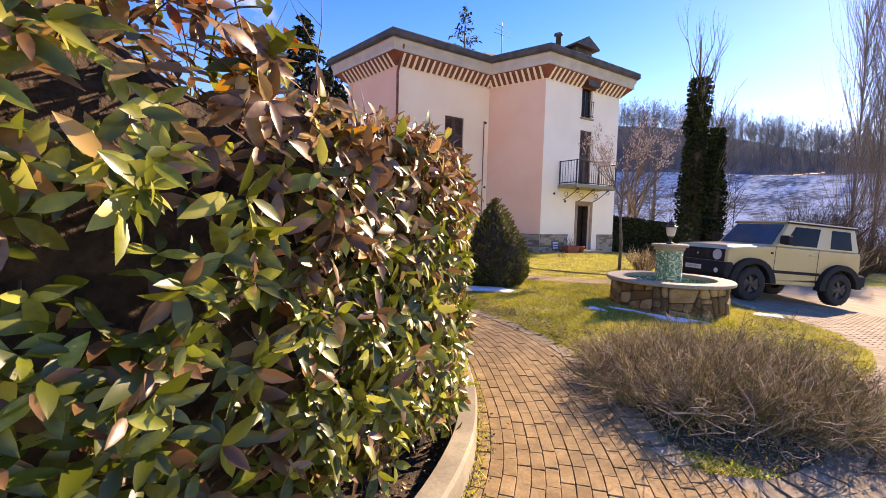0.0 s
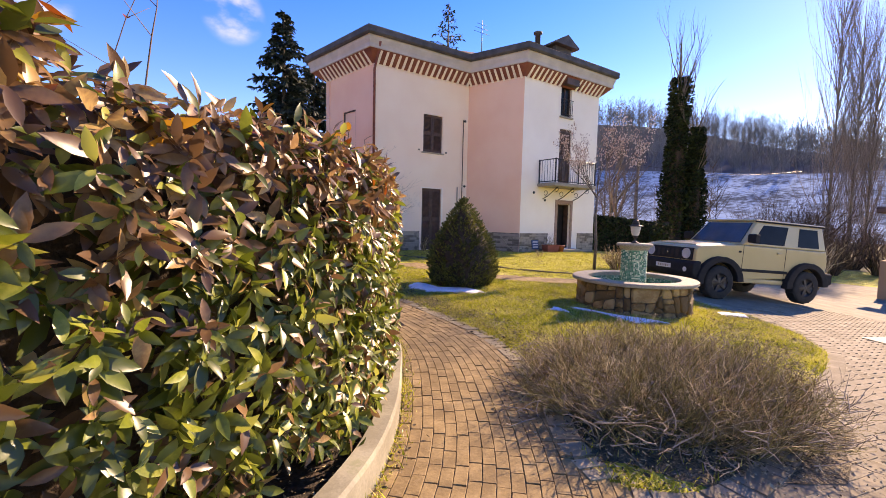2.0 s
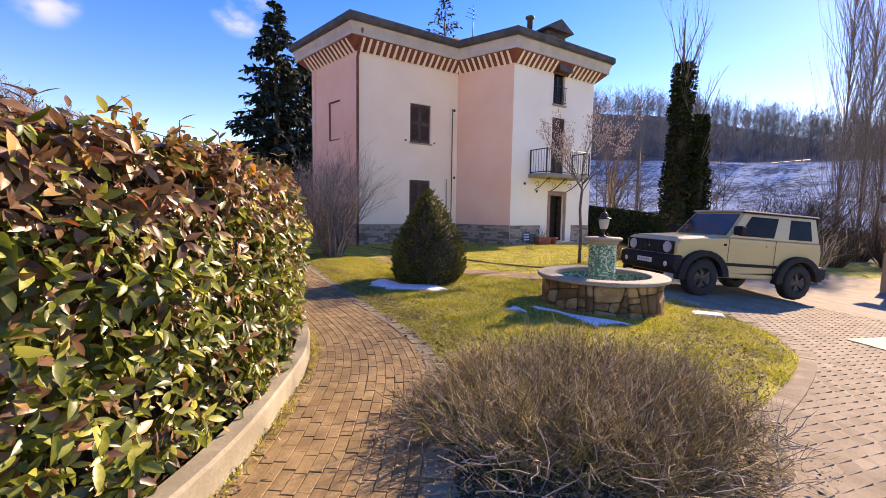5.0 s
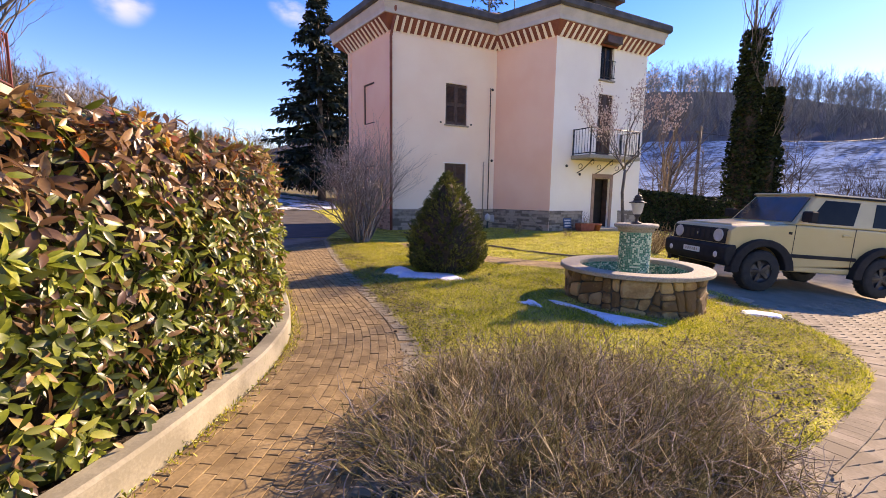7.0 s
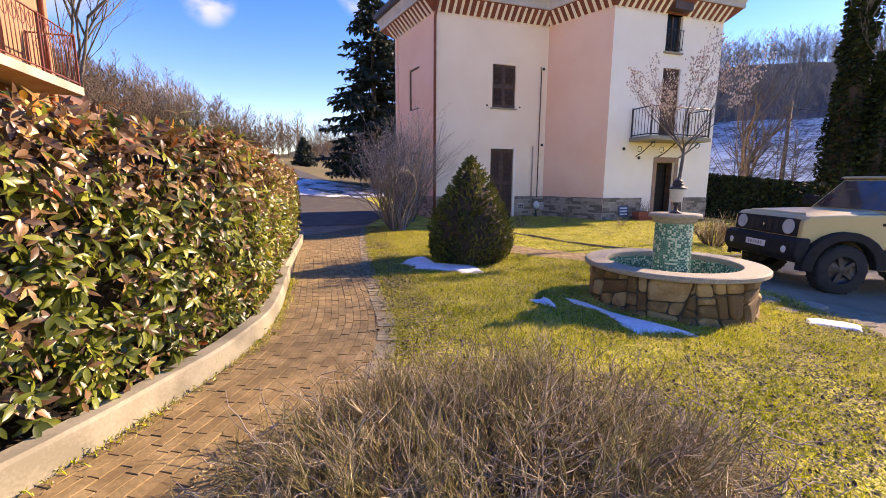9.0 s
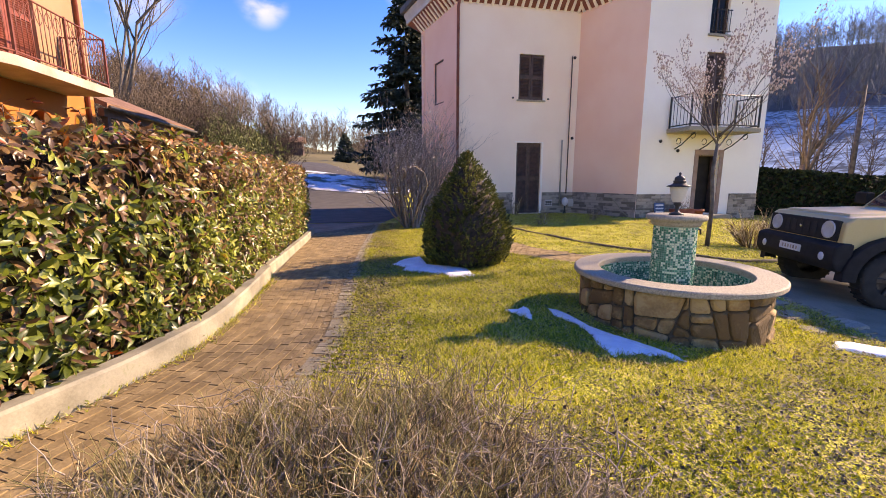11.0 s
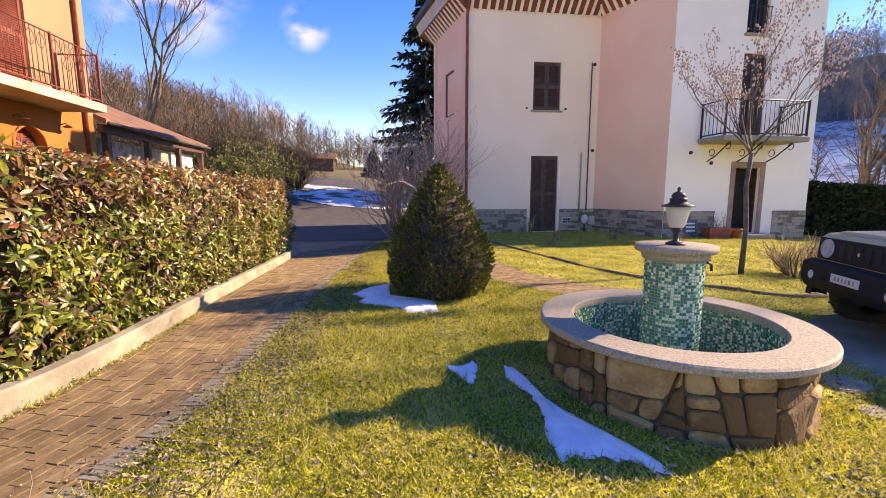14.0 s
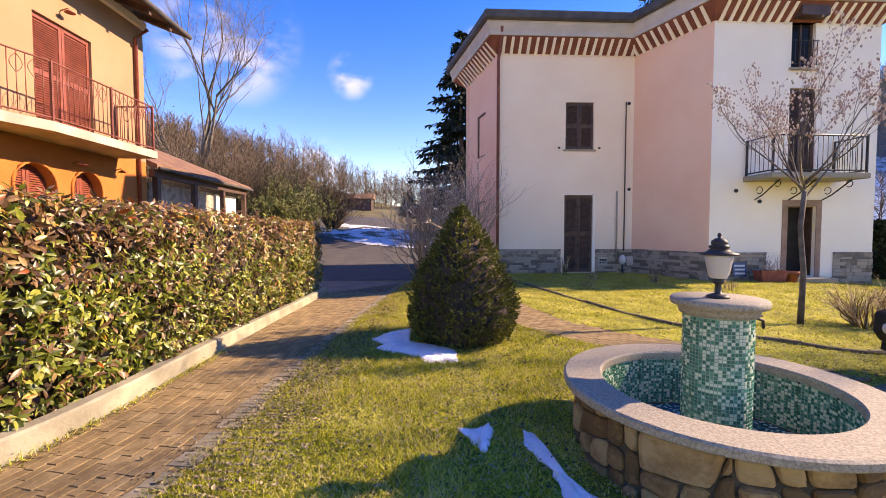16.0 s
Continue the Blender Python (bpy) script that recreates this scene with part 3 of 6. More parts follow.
part("door_leaf", Build().box((0, 0, 0), (0.62, 0.05, 1.98), m2 @ pose(2.39, 0.35, 0.14, 0, 0, 80), 0.008), M_BROWN, villa, "dark door standing open inwards")
part("doorstep", Build().box((2.0, -0.45, -0.25), (3.45, -0.024, 0.1), m2, 0.015), M_GRANITE, villa)
up = part("window_frame", Build().box((2.25, 0.1, 6.0), (2.32, 0.16, 7.25), m2).box((2.88, 0.1, 6.0), (2.95, 0.16, 7.25), m2).box((2.57, 0.1, 6.0), (2.63, 0.16, 7.25), m2).box((2.32, 0.1, 6.0), (2.88, 0.16, 6.07), m2), M_BROWN, villa)
part("window_pane", Build().box((2.32, 0.125, 6.07), (2.57, 0.135, 7.25), m2), M_CARGLASS, up)
part("window_pane", Build().box((2.63, 0.125, 6.07), (2.88, 0.135, 7.25), m2), M_CARGLASS, up)
part("window_sill", Build().box((2.18, -0.08, 5.93), (3.02, 0.05, 5.995), m2), M_GRANITE, villa)
# dark brown box added for the shadow above the top window
part("lintel_shadow", Build().box((2.2, -0.36, 7.30), (3.0, 0.0, 7.62), m2), M_BROWN, villa, "dark box standing for the shadow over the top window")
bars = Build()
for i in range(6):
    bars.tube([(2.28 + i * 0.128, -0.08, 6.05), (2.28 + i * 0.128, -0.1, 6.75)], 0.012, 5, m2)
for z in (6.08, 6.72):
    bars.tube([(2.22, -0.09, z), (2.98, -0.09, z)], 0.014, 5, m2)
part("window_railing", bars, M_IRON, villa, "low dark iron window guard")


def railing(parent, pts, z0, z1, material, gap=0.12, curls=False):
    """Iron rail: posts at the corners, two rails and upright bars."""
    rails = Build()
    for z in (z0 + 0.06, z1):
        rails.tube([(x, y, z) for x, y in pts], 0.02, 6)
    part("handrail", rails, material, parent)
    for x, y in pts:
        part("post", Build().box((x - 0.022, y - 0.022, z0), (x + 0.022, y + 0.022, z1 + 0.03)), material, parent)
    for (xa, ya), (xb, yb) in zip(pts, pts[1:]):
        d = math.hypot(xb - xa, yb - ya)
        k = int(d / gap)
        for i in range(1, k):
            x, y = xa + (xb - xa) * i / k, ya + (yb - ya) * i / k
            part("bar", Build().tube([(x, y, z0 + 0.06), (x, y, z1)], 0.009, 5), material, parent)
            if curls and i % 2 == 0:
                c = Build()
                dx, dy = (xb - xa) / d, (yb - ya) / d
                for sg in (-1, 1):
                    c.tube([(x + dx * sg * gap * 0.8 * math.sin(t * 3.14), y + dy * sg * gap * 0.8 * math.sin(t * 3.14), z1 - 0.06 - 0.34 * t) for t in [q / 8 for q in range(9)]], 0.007, 4)
                part("scroll", c, material, parent)


balc = thing("balcony", "grey stone balcony slab with dark iron railing on scrolled brackets", "balcony")
BX0, BX1, BY = 14.35, 17.05, 11.3
part("slab", Build().box((BX0, BY, 2.80), (BX1, 12.296, 2.95), None, 0.02), M_GRANITE, balc)
railing(balc, [(BX0 + 0.06, 12.25), (BX0 + 0.06, BY + 0.06), (BX1 - 0.06, BY + 0.06), (BX1 - 0.06, 12.25)], 2.95, 3.92, M_IRON, 0.13)
for x in (14.7, 15.7, 16.7):
    br = Build().tube([(x, 12.28, 2.3), (x, 12.0, 2.42), (x, 11.7, 2.62), (x, 11.45, 2.78)], 0.02, 6)
    br.tube([(x, 11.52 + 0.09 * math.cos(t * 0.7), 2.68 + 0.09 * math.sin(t * 0.7)) for t in range(9)], 0.012, 5)
    br.tube([(x, 12.12 + 0.1 * math.cos(t * 0.7), 2.55 + 0.1 * math.sin(t * 0.7)) for t in range(9)], 0.012, 5)
    part("bracket", br, M_IRON, balc, "scrolled iron bracket")

# ---- fountain ----
FX, FY = 7.15, 3.29
fountain = thing("fountain", "round stone garden fountain lined with green mosaic tiles", "fountain", at=(FX, FY, 0))
part("core_wall", Build().lathe([(0.825, -0.3), (0.825, 0.40), (0.70, 0.40), (0.70, 0.03), (0.0, 0.03)], 48), mat("dark_brown_mortar", (0.05, 0.036, 0.022), (0.13, 0.095, 0.06), 9, 0.95, 0.4), fountain, "mortar between stones")
rimp = [(0.685, 0.398), (0.685, 0.444), (0.696, 0.455), (0.922, 0.455), (0.936, 0.444), (0.936, 0.410), (0.926, 0.400), (0.80, 0.398)]
for k in range(6):
    a = k * 60 + 12
    part("coping_stone", Build().lathe(rimp + [rimp[0]], 12, None, False, a + 0.03, a + 59.97).add([(r * math.cos(radians(t)), r * math.sin(radians(t)), z) for t in (a + 0.03, a + 59.97) for r, z in rimp], [tuple(range(7, -1, -1)), tuple(range(8, 16))]), M_GRANITE, fountain)
# rough blocks of the basin wall, fitted column by column
frow = random.Random(3)
RW, Z0, Z1 = 0.822, -0.20, 0.396
AROUND = 6.2832 * RW
edges = [0.0]
while edges[-1] < AROUND - 0.42:
    edges.append(edges[-1] + frow.choice((0.11, 0.16, 0.2, 0.27, 0.36)) * frow.uniform(0.85, 1.15))
edges.append(AROUND)
tilt = [frow.gauss(0, 0.2) for e in edges]
tilt[-1] = tilt[0]
cells = []
for (xa, ta), (xb, tb) in zip(zip(edges, tilt), zip(edges[1:], tilt[1:])):
    cut = [frow.uniform(0.06, 0.2)] if frow.random() < 0.25 else [frow.uniform(0.0, 0.09), frow.uniform(0.17, 0.29)] if frow.random() < 0.6 else [frow.uniform(0.0, 0.05), frow.uniform(0.11, 0.17), frow.uniform(0.24, 0.31)]
    if len(cut) == 1 and frow.random() < 0.3:
        cut.append(frow.uniform(0.29, 0.32))
    zs_ = [Z0] + cut + [Z1]
    sl = [0.0] + [frow.gauss(0, 0.2) for c in cut] + [0.0]
    for k in range(len(zs_) - 1):
        mid_ = (xa + xb) / 2
        q = []
        for e_, t_, kk_ in ((xa, ta, k), (xb, tb, k), (xb, tb, k + 1), (xa, ta, k + 1)):
            z_ = zs_[kk_] + sl[kk_] * (e_ - mid_)
            q.append((e_ + t_ * (z_ - 0.1), z_))
        if xb - xa > 0.24 and k and frow.random() < 0.5:
            f = frow.uniform(0.35, 0.65)
            lo, hi = f + frow.uniform(-0.08, 0.08), f
            mix = lambda a, b, w: (a[0] + (b[0] - a[0]) * w, a[1] + (b[1] - a[1]) * w)
            l_, h_ = mix(q[0], q[1], lo), mix(q[3], q[2], hi)
            cells += [[q[0], l_, h_, q[3]], [l_, q[1], q[2], h_]]
        else:
            cells.append(q)
for quad in cells:
    cell = []
    for i in range(4):
        a_, b_, c_ = Vector(quad[i - 1]), Vector(quad[i]), Vector(quad[(i + 1) % 4])
        r0, r1 = frow.uniform(0.02, 0.08), frow.uniform(0.02, 0.08)
        da, dc = a_ - b_, c_ - b_
        p_, q_ = b_ + da * min(0.4, r0 / da.length), b_ + dc * min(0.4, r1 / dc.length)
        cell += [tuple(p_), tuple((p_ + q_) / 2 * 0.45 + b_ * 0.55), tuple(q_)]
    mx, mz = sum(v[0] for v in cell) / len(cell), sum(v[1] for v in cell) / len(cell)
    n = len(cell)
    vs = []
    bulge = frow.uniform(0.022, 0.05)
    for shrink, out in ((0.006, -0.02), (0.006, bulge * 0.5), (0.016, bulge * 0.85), (0.04, bulge)):
        for x, z in cell:
            d = math.hypot(x - mx, z - mz) or 1
            k = max(0.2, 1 - shrink / d)
            xx, zz = mx + (x - mx) * k, mz + (z - mz) * k
            r = RW + out + (0.012 * noise.noise((xx * 9, zz * 9, 3)) + frow.uniform(-0.003, 0.003)) * (out > 0)
            vs.append((r * math.cos(xx / RW), r * math.sin(xx / RW), zz))
    vs.append(((RW + bulge) * math.cos(mx / RW), (RW + bulge) * math.sin(mx / RW), mz))
    fs = [(j * n + i, j * n + (i + 1) % n, (j + 1) * n + (i + 1) % n, (j + 1) * n + i) for j in range(3) for i in range(n)] + [(3 * n + i, 3 * n + (i + 1) % n, 4 * n) for i in range(n)]
    part("stone", Build().add(vs, fs), M_FSTONE, fountain)


def mosaic(place, rows, cols, size, gap, rg):
    """Small square tiles, each a raised chip, placed by place(u, v) -> pose."""
    b = Build()
    h = (size - gap) / 2
    for i in range(cols):
        for j in range(rows):
            b.add([(-h, -h, 0), (h, -h, 0), (h, h, 0), (-h, h, 0), (-h * 0.8, -h * 0.8, 0.003), (h * 0.8, -h * 0.8, 0.003), (h * 0.8, h * 0.8, 0.003), (-h * 0.8, h * 0.8, 0.003)],
                  [(4, 5, 6, 7), (0, 1, 5, 4), (1, 2, 6, 5), (2, 3, 7, 6), (3, 0, 4, 7)], m=place(i, j))
    return b


TS = 0.0215
part("column_core", Build().lathe([(0.193, -0.02), (0.193, 0.93)], 40), M_GROUT, fountain)
nc = round(6.2832 * 0.194 / TS)
part("mosaic_tiles", mosaic(lambda i, j: pose(0, 0, 0.04 + j * TS, 0, 0, i * 360 / nc) @ pose(0.1935, 0, 0, 90, 0, 90), 40, nc, TS, 0.004, rnd), M_MOSAIC, fountain, "green and white glass mosaic column", "stuff")
nb = round(6.2832 * 0.697 / TS)
part("basin_lining", Build().lathe([(0.699, 0.40), (0.699, 0.035)], 64), M_GROUT, fountain)
part("mosaic_tiles", mosaic(lambda i, j: pose(0, 0, 0.05 + j * TS, 0, 0, i * 360 / nb) @ pose(0.6985, 0, 0, 90, 0, -90), 16, nb, TS, 0.004, rnd), M_MOSAIC, fountain, "green mosaic basin wall", "stuff")
fl = Build()
q = int(0.69 / TS)
for i in range(-q, q + 1):
    for j in range(-q, q + 1):
        r = math.hypot(i, j) * TS
        if 0.2 < r < 0.685:
            h = TS / 2 - 0.002
            fl.add([(-h, -h, 0), (h, -h, 0), (h, h, 0), (-h, h, 0), (-h * 0.8, -h * 0.8, 0.003), (h * 0.8, -h * 0.8, 0.003), (h * 0.8, h * 0.8, 0.003), (-h * 0.8, h * 0.8, 0.003)],
                   [(4, 5, 6, 7), (0, 1, 5, 4), (1, 2, 6, 5), (2, 3, 7, 6), (3, 0, 4, 7)], m=Matrix.Translation((i * TS, j * TS, 0.031)))
part("mosaic_tiles", fl, M_MOSAICB, fountain, "blue-green mosaic basin floor", "stuff")
part("cap", Build().lathe([(0.0, 0.90), (0.215, 0.90), (0.225, 0.925), (0.225, 0.945), (0.265, 0.955), (0.272, 0.97), (0.272, 0.99), (0.262, 1.0), (0.0, 1.0)], 40), M_GRANITE, fountain, "round granite column cap")
spout = Build().tube([(0.19, 0.05, 0.84), (0.28, 0.06, 0.86), (0.33, 0.07, 0.84), (0.335, 0.07, 0.79)], 0.011, 6)
spout.lathe([(0, 0), (0.03, 0), (0.03, 0.012), (0, 0.02)], 8, pose(0.285, 0.062, 0.87))
part("tap", spout, M_IRON, fountain, "dark iron tap on the column").rotation_euler = (0, 0, radians(-5))

lamp = thing("garden_lamp", "black post lantern with frosted glass shade on the column cap", "lamp", at=(FX - 0.01, FY - 0.01, 1.0))
part("foot", Build().lathe([(0, 0), (0.065, 0), (0.065, 0.012), (0.045, 0.022), (0.02, 0.03), (0.018, 0.085), (0.032, 0.095), (0.036, 0.112), (0.02, 0.125), (0, 0.125)], 20), M_IRON, lamp)
M_FROST = mat("frosted_lamp_glass", (0.80, 0.78, 0.72), (0.86, 0.84, 0.79), 5, 0.25, 0.0, trans=0.55)
part("shade", Build().lathe([(0.045, 0.125), (0.058, 0.15), (0.078, 0.25), (0.08, 0.27), (0.075, 0.27), (0.054, 0.152), (0.042, 0.13)], 24), M_FROST, lamp, "frosted glass bowl")
part("bulb", Build().lathe([(0, 0.126), (0.016, 0.13), (0.016, 0.17), (0.02, 0.2), (0.014, 0.22), (0, 0.225)], 12), M_WHITEP, lamp)
part("lid", Build().lathe([(0.0, 0.272), (0.108, 0.272), (0.11, 0.28), (0.07, 0.292), (0.05, 0.312), (0.058, 0.318), (0.056, 0.33), (0.042, 0.335), (0.047, 0.343), (0.044, 0.36), (0.025, 0.375), (0.01, 0.38), (0.013, 0.395), (0.009, 0.408), (0.0, 0.412)], 24), M_IRON, lamp, "stepped black lamp lid")


# blind windows of the west wall
mw, lnw, ww = wall_pose["west_wall"]
for z0, z1 in ((4.14, 5.70), (0.9, 2.5)):
    part("blind_window", Build().box((1.4, 0.07, z0), (2.3, 0.2, z1), mw), M_PINK, villa, "recessed blank window panel")
    part("window_frame", Build().box((1.4, 0.03, z0), (1.45, 0.068, z1), mw).box((2.25, 0.03, z0), (2.3, 0.068, z1), mw).box((1.45, 0.03, z1 - 0.05), (2.25, 0.068, z1), mw).box((1.45, 0.03, z0), (2.25, 0.068, z0 + 0.05), mw), M_BROWN, villa)


# ---- kerb ----
def strip(line, w, h, up=0.0, off=0.0, i0=0, i1=None):
    """A kerb of rounded section along the line, to its left."""
    prof = [(0, -0.15), (0.0, h - 0.02), (0.012, h), (w - 0.012, h), (w, h - 0.02), (w, -0.15)]
    b = Build()
    pts = line[i0:i1]
    vs = []
    for i, p in enumerate(pts):
        n_ = side(pts, i)
        for s, z_ in prof:
            q_ = p + n_ * (s + off)
            vs.append((q_.x, q_.y, ground_z(q_.x, q_.y) + z_ + 0.006 * noise.noise((p.x * 2, p.y * 2, 0))))
    k = len(prof)
    fs = [(i * k + j, (i + 1) * k + j, (i + 1) * k + j + 1, i * k + j + 1) for i in range(len(pts) - 1) for j in range(k - 1)]
    fs += [tuple(range(k)), tuple(range(len(vs) - 1, len(vs) - 1 - k, -1))]
    return b.add(vs, fs)


kerb = thing("kerb", "weathered pale concrete kerb edging the hedge bed", "kerb", kind="structure")
n_k = len(kerb_line)
for i0, i1 in ((0, 60), (60, 118), (118, n_k)):
    part("kerb_stone", strip(kerb_line, 0.12, 0.19, i0=i0, i1=i1 if i1 == n_k else i1 + 1), M_CONC, kerb)
part("kerb_stone", strip(kerb_line2, 0.10, 0.16), M_CONC, kerb)
bed = [(p.x, p.y) for p in kerb_line[::10]] + [(p.x, p.y) for p in kerb_line2[::10]] + [(3.05, 10.6), (1.6, 10.6), (1.4, 5), (0.4, 2.6), (-3.5, 1.5)]
sheet("hedge_bed", bed, M_SOIL_SHADE, "dark leaf-strewn soil under the hedge", "soil", lift=0.09)


# ---- hedge ----
def leaf_shape(ln, w, fold=0.25, curl=0.2):
    """A pointed leaf along +x folded on its midrib: vertices and faces."""
    xs = [0.0, 0.22, 0.5, 0.78, 1.0]
    ws = [0.06, 0.75, 1.0, 0.62, 0.0]
    vs, fs = [], []
    for x, k in zip(xs, ws):
        z = -curl * x * x
        vs += [(x * ln, 0, z * ln), (x * ln, k * w / 2, (z + fold * k * w / ln / 2) * ln), (x * ln, -k * w / 2, (z + fold * k * w / ln / 2) * ln)]
    for i in range(4):
        a, b_ = i * 3, i * 3 + 3
        fs += [(a, b_, b_ + 1, a + 1), (a, a + 2, b_ + 2, b_)]
    return vs, fs


LEAFV, LEAFF = leaf_shape(1.0, 0.37)
hedge_front = curve_pts(KERB + KERB2[1:], 0.05)


def hedge_top(i):
    p = hedge_front[i]
    return 1.67 - 0.08 * step(5, 10, p.y) + 0.24 * step(0.85, 0.3, p.x)


rh = random.Random(11)
core = Build()
rows_h = []
for i in range(0, len(hedge_front), 4):
    p, n_ = hedge_front[i], side(hedge_front, i)
    t = hedge_top(i)
    prof = [(0.55, 0.1), (0.46, 0.4), (0.36, 0.9), (0.38, t - 0.24), (0.5, t - 0.16), (1.0, t - 0.14), (1.15, t - 0.5), (1.15, 0.12)]
    for s, z_ in prof:
        q_ = p + n_ * (s + 0.05 * noise.noise((p.x * 3, p.y * 3, z_ * 3)))
        rows_h.append((q_.x, q_.y, z_))
kk = 8
nn = len(rows_h) // kk
core.add(rows_h, [(i * kk + j, (i + 1) * kk + j, (i + 1) * kk + j + 1, i * kk + j + 1) for i in range(nn - 1) for j in range(kk - 1)] + [tuple(range(kk)), tuple(range(nn * kk - 1, nn * kk - 1 - kk, -1))], True)
hedge = thing("hedge", "tall clipped evergreen hedge with glossy green and bronze-red leaves", "hedge")
# plain dark shell: the shade between the leaves put into its colour
part("shade_core", core, M_SOIL_SHADE, hedge, "near-black shell standing for the hedge's shaded inside")


def leaf_at(base, way, up, size):
    """Pose of a leaf that grows from base along way, its face towards up."""
    d = way.normalized()
    yv = up.cross(d).normalized()
    return Matrix.Translation(base) @ Matrix((d, yv, d.cross(yv))).transposed().to_4x4() @ Matrix.Scale(size, 4)


green, bronze, young, twigs = Build(), Build(), Build(), Build()
near_leaves = []
for i in range(2, len(hedge_front)):
    p, n_ = hedge_front[i], side(hedge_front, i)
    out = Vector((-n_.x, -n_.y, 0))
    t = hedge_top(i)
    near = step(5.5, 2.0, p.y)
    bare = step(0.6, 0.85, p.x) * step(1.7, 1.35, p.x)  # a thin stretch above the soil
    for k in range(int(32 + 3 * near)):
        face = rh.random() < 0.66
        if face:
            z_ = rh.uniform(0.17 + 0.14 * bare, t)
            s = 0.06 + (0.02 + 0.13 * bare) * step(0.55, 0.22, z_) + 0.09 * step(t - 0.18, t, z_) + 0.06 * noise.noise((p.x * 2.2, p.y * 2.2, z_ * 2.2)) + 0.14 * rh.random() ** 1.3
            axis = out * 0.8 + Vector((rh.gauss(0, 0.35), rh.gauss(0, 0.35), rh.gauss(0.25, 0.4)))
        else:
            s = rh.uniform(0.14, 1.1)
            z_ = t - rh.uniform(-0.03, 0.08) + 0.06 * noise.noise((p.x * 3, p.y * 3, s * 3))
            axis = Vector((rh.gauss(0, 0.35), rh.gauss(0, 0.35), 1.0)) + out * 0.25
        axis.normalize()
        tip = Vector((p.x + n_.x * s, p.y + n_.y * s, z_))
        reddish = 0.12 + 0.72 * step(t - 0.85 + 0.2 * near, t - 0.15, z_ + 0.15 * noise.noise((p.x * 1.5, p.y * 1.5, z_)))
        red_shoot = rh.random() < reddish
        lng = rh.uniform(0.05, 0.11)
        turn_ = rh.uniform(0, 6.28)
        sx = axis.orthogonal().normalized()
        sy = axis.cross(sx)
        for q in range(rh.randint(5, 7)):
            f = rh.random()
            turn_ += 2.4
            rad = sx * math.cos(turn_) + sy * math.sin(turn_)
            way_ = axis * (0.05 + 0.75 * f) + rad * 0.95 + Vector((0, 0, -0.3)) + Vector((rh.gauss(0, 0.2), rh.gauss(0, 0.2), rh.gauss(0, 0.2)))
            face_ = axis * 1.2 - rad * 0.4 + out * 0.4 + Vector((rh.gauss(0, 0.3), rh.gauss(0, 0.3), 0.25 + rh.gauss(0, 0.3)))
            size = rh.uniform(0.055, 0.102) * (1.1 - 0.35 * f) * (1 + 0.14 * near)
            mtx = leaf_at(tip - axis * lng * (1 - f), way_, face_, size)
            red = red_shoot if rh.random() < 0.85 else not red_shoot
            if rh.random() < 0.10 * step(t - 0.3, t, z_) + 0.004:
                young.add(LEAFV, LEAFF, True, mtx)
            elif near > 0.8 and p.x > 0.2 and face and s < 0.2 and len(near_leaves) < 280 and rh.random() < 0.3:
                near_leaves.append((mtx, red))
            else:
                (bronze if red else green).add(LEAFV, LEAFF, True, mtx)
        if k % 4 == 0:
            twigs.tube([tip - axis * 0.13, tip - axis * 0.06 + sx * 0.008, tip], [0.003, 0.0025, 0.0012], 3, cap=False)
    # upright shoots over the top
    if rh.random() < 0.22 + 0.3 * near:
        s = rh.uniform(0.15, 0.8)
        q_ = p + n_ * s
        hgt = rh.uniform(0.02, 0.09) + 0.22 * step(0.95, 0.45, p.x) * rh.random()
        tip = Vector((q_.x + rh.gauss(0, 0.05), q_.y + rh.gauss(0, 0.05), t + hgt))
        twigs.tube([(q_.x, q_.y, t - 0.12), tip], [0.004, 0.002], 4)
        for k in range(7):
            b_ = Vector((q_.x, q_.y, t - 0.12)).lerp(tip, rh.uniform(0.3, 1.0))
            d = Vector((rh.gauss(0, 1), rh.gauss(0, 1), rh.uniform(0.2, 1.4)))
            rh.choice((bronze, bronze, young, green)).add(LEAFV, LEAFF, True, leaf_at(b_, d, Vector((0, 0, 1)), rh.uniform(0.055, 0.09)))
    # long bare shoots where the hedge was not clipped
    if 0.45 < p.x < 1.0 and rh.random() < 0.7:
        for k in range(1):
            q_ = p + n_ * rh.uniform(0.3, 0.9)
            pts = [Vector((q_.x, q_.y, t - 0.1))]
            d = Vector((rh.gauss(0, 0.16), rh.gauss(0, 0.16), 1.0))
            for j in range(4):
                d += Vector((rh.gauss(0, 0.08), rh.gauss(0, 0.08), 0))
                pts.append(pts[-1] + d.normalized() * rh.uniform(0.07, 0.19))
            twigs.tube(pts, [0.0035, 0.003, 0.0025, 0.0018, 0.001], 4)
            for j in (2, 3):
                e = Vector((rh.gauss(0, 0.09), rh.gauss(0, 0.09), rh.uniform(0.05, 0.16)))
                twigs.tube([pts[j], pts[j] + e], [0.0018, 0.0008], 3)
                if rh.random() < 0.3:
                    young.add(LEAFV, LEAFF, True, leaf_at(pts[j], e + Vector((rh.gauss(0, 0.1), 0, 0)), Vector((0.3, -0.5, 1)), 0.07))
part("foliage", young, M_LEAFO, hedge, "orange-red youngest leaves", "stuff")
part("foliage", green, M_LEAF, hedge, "glossy green leaves", "stuff")
part("foliage", bronze, M_LEAFR, hedge, "bronze-red young leaves", "stuff")
part("twig_growth", twigs, M_TWIG, hedge, "thin reddish twigs", "stuff")
lm_g = Build().add(LEAFV, LEAFF, True).mesh("leaf", M_LEAF)
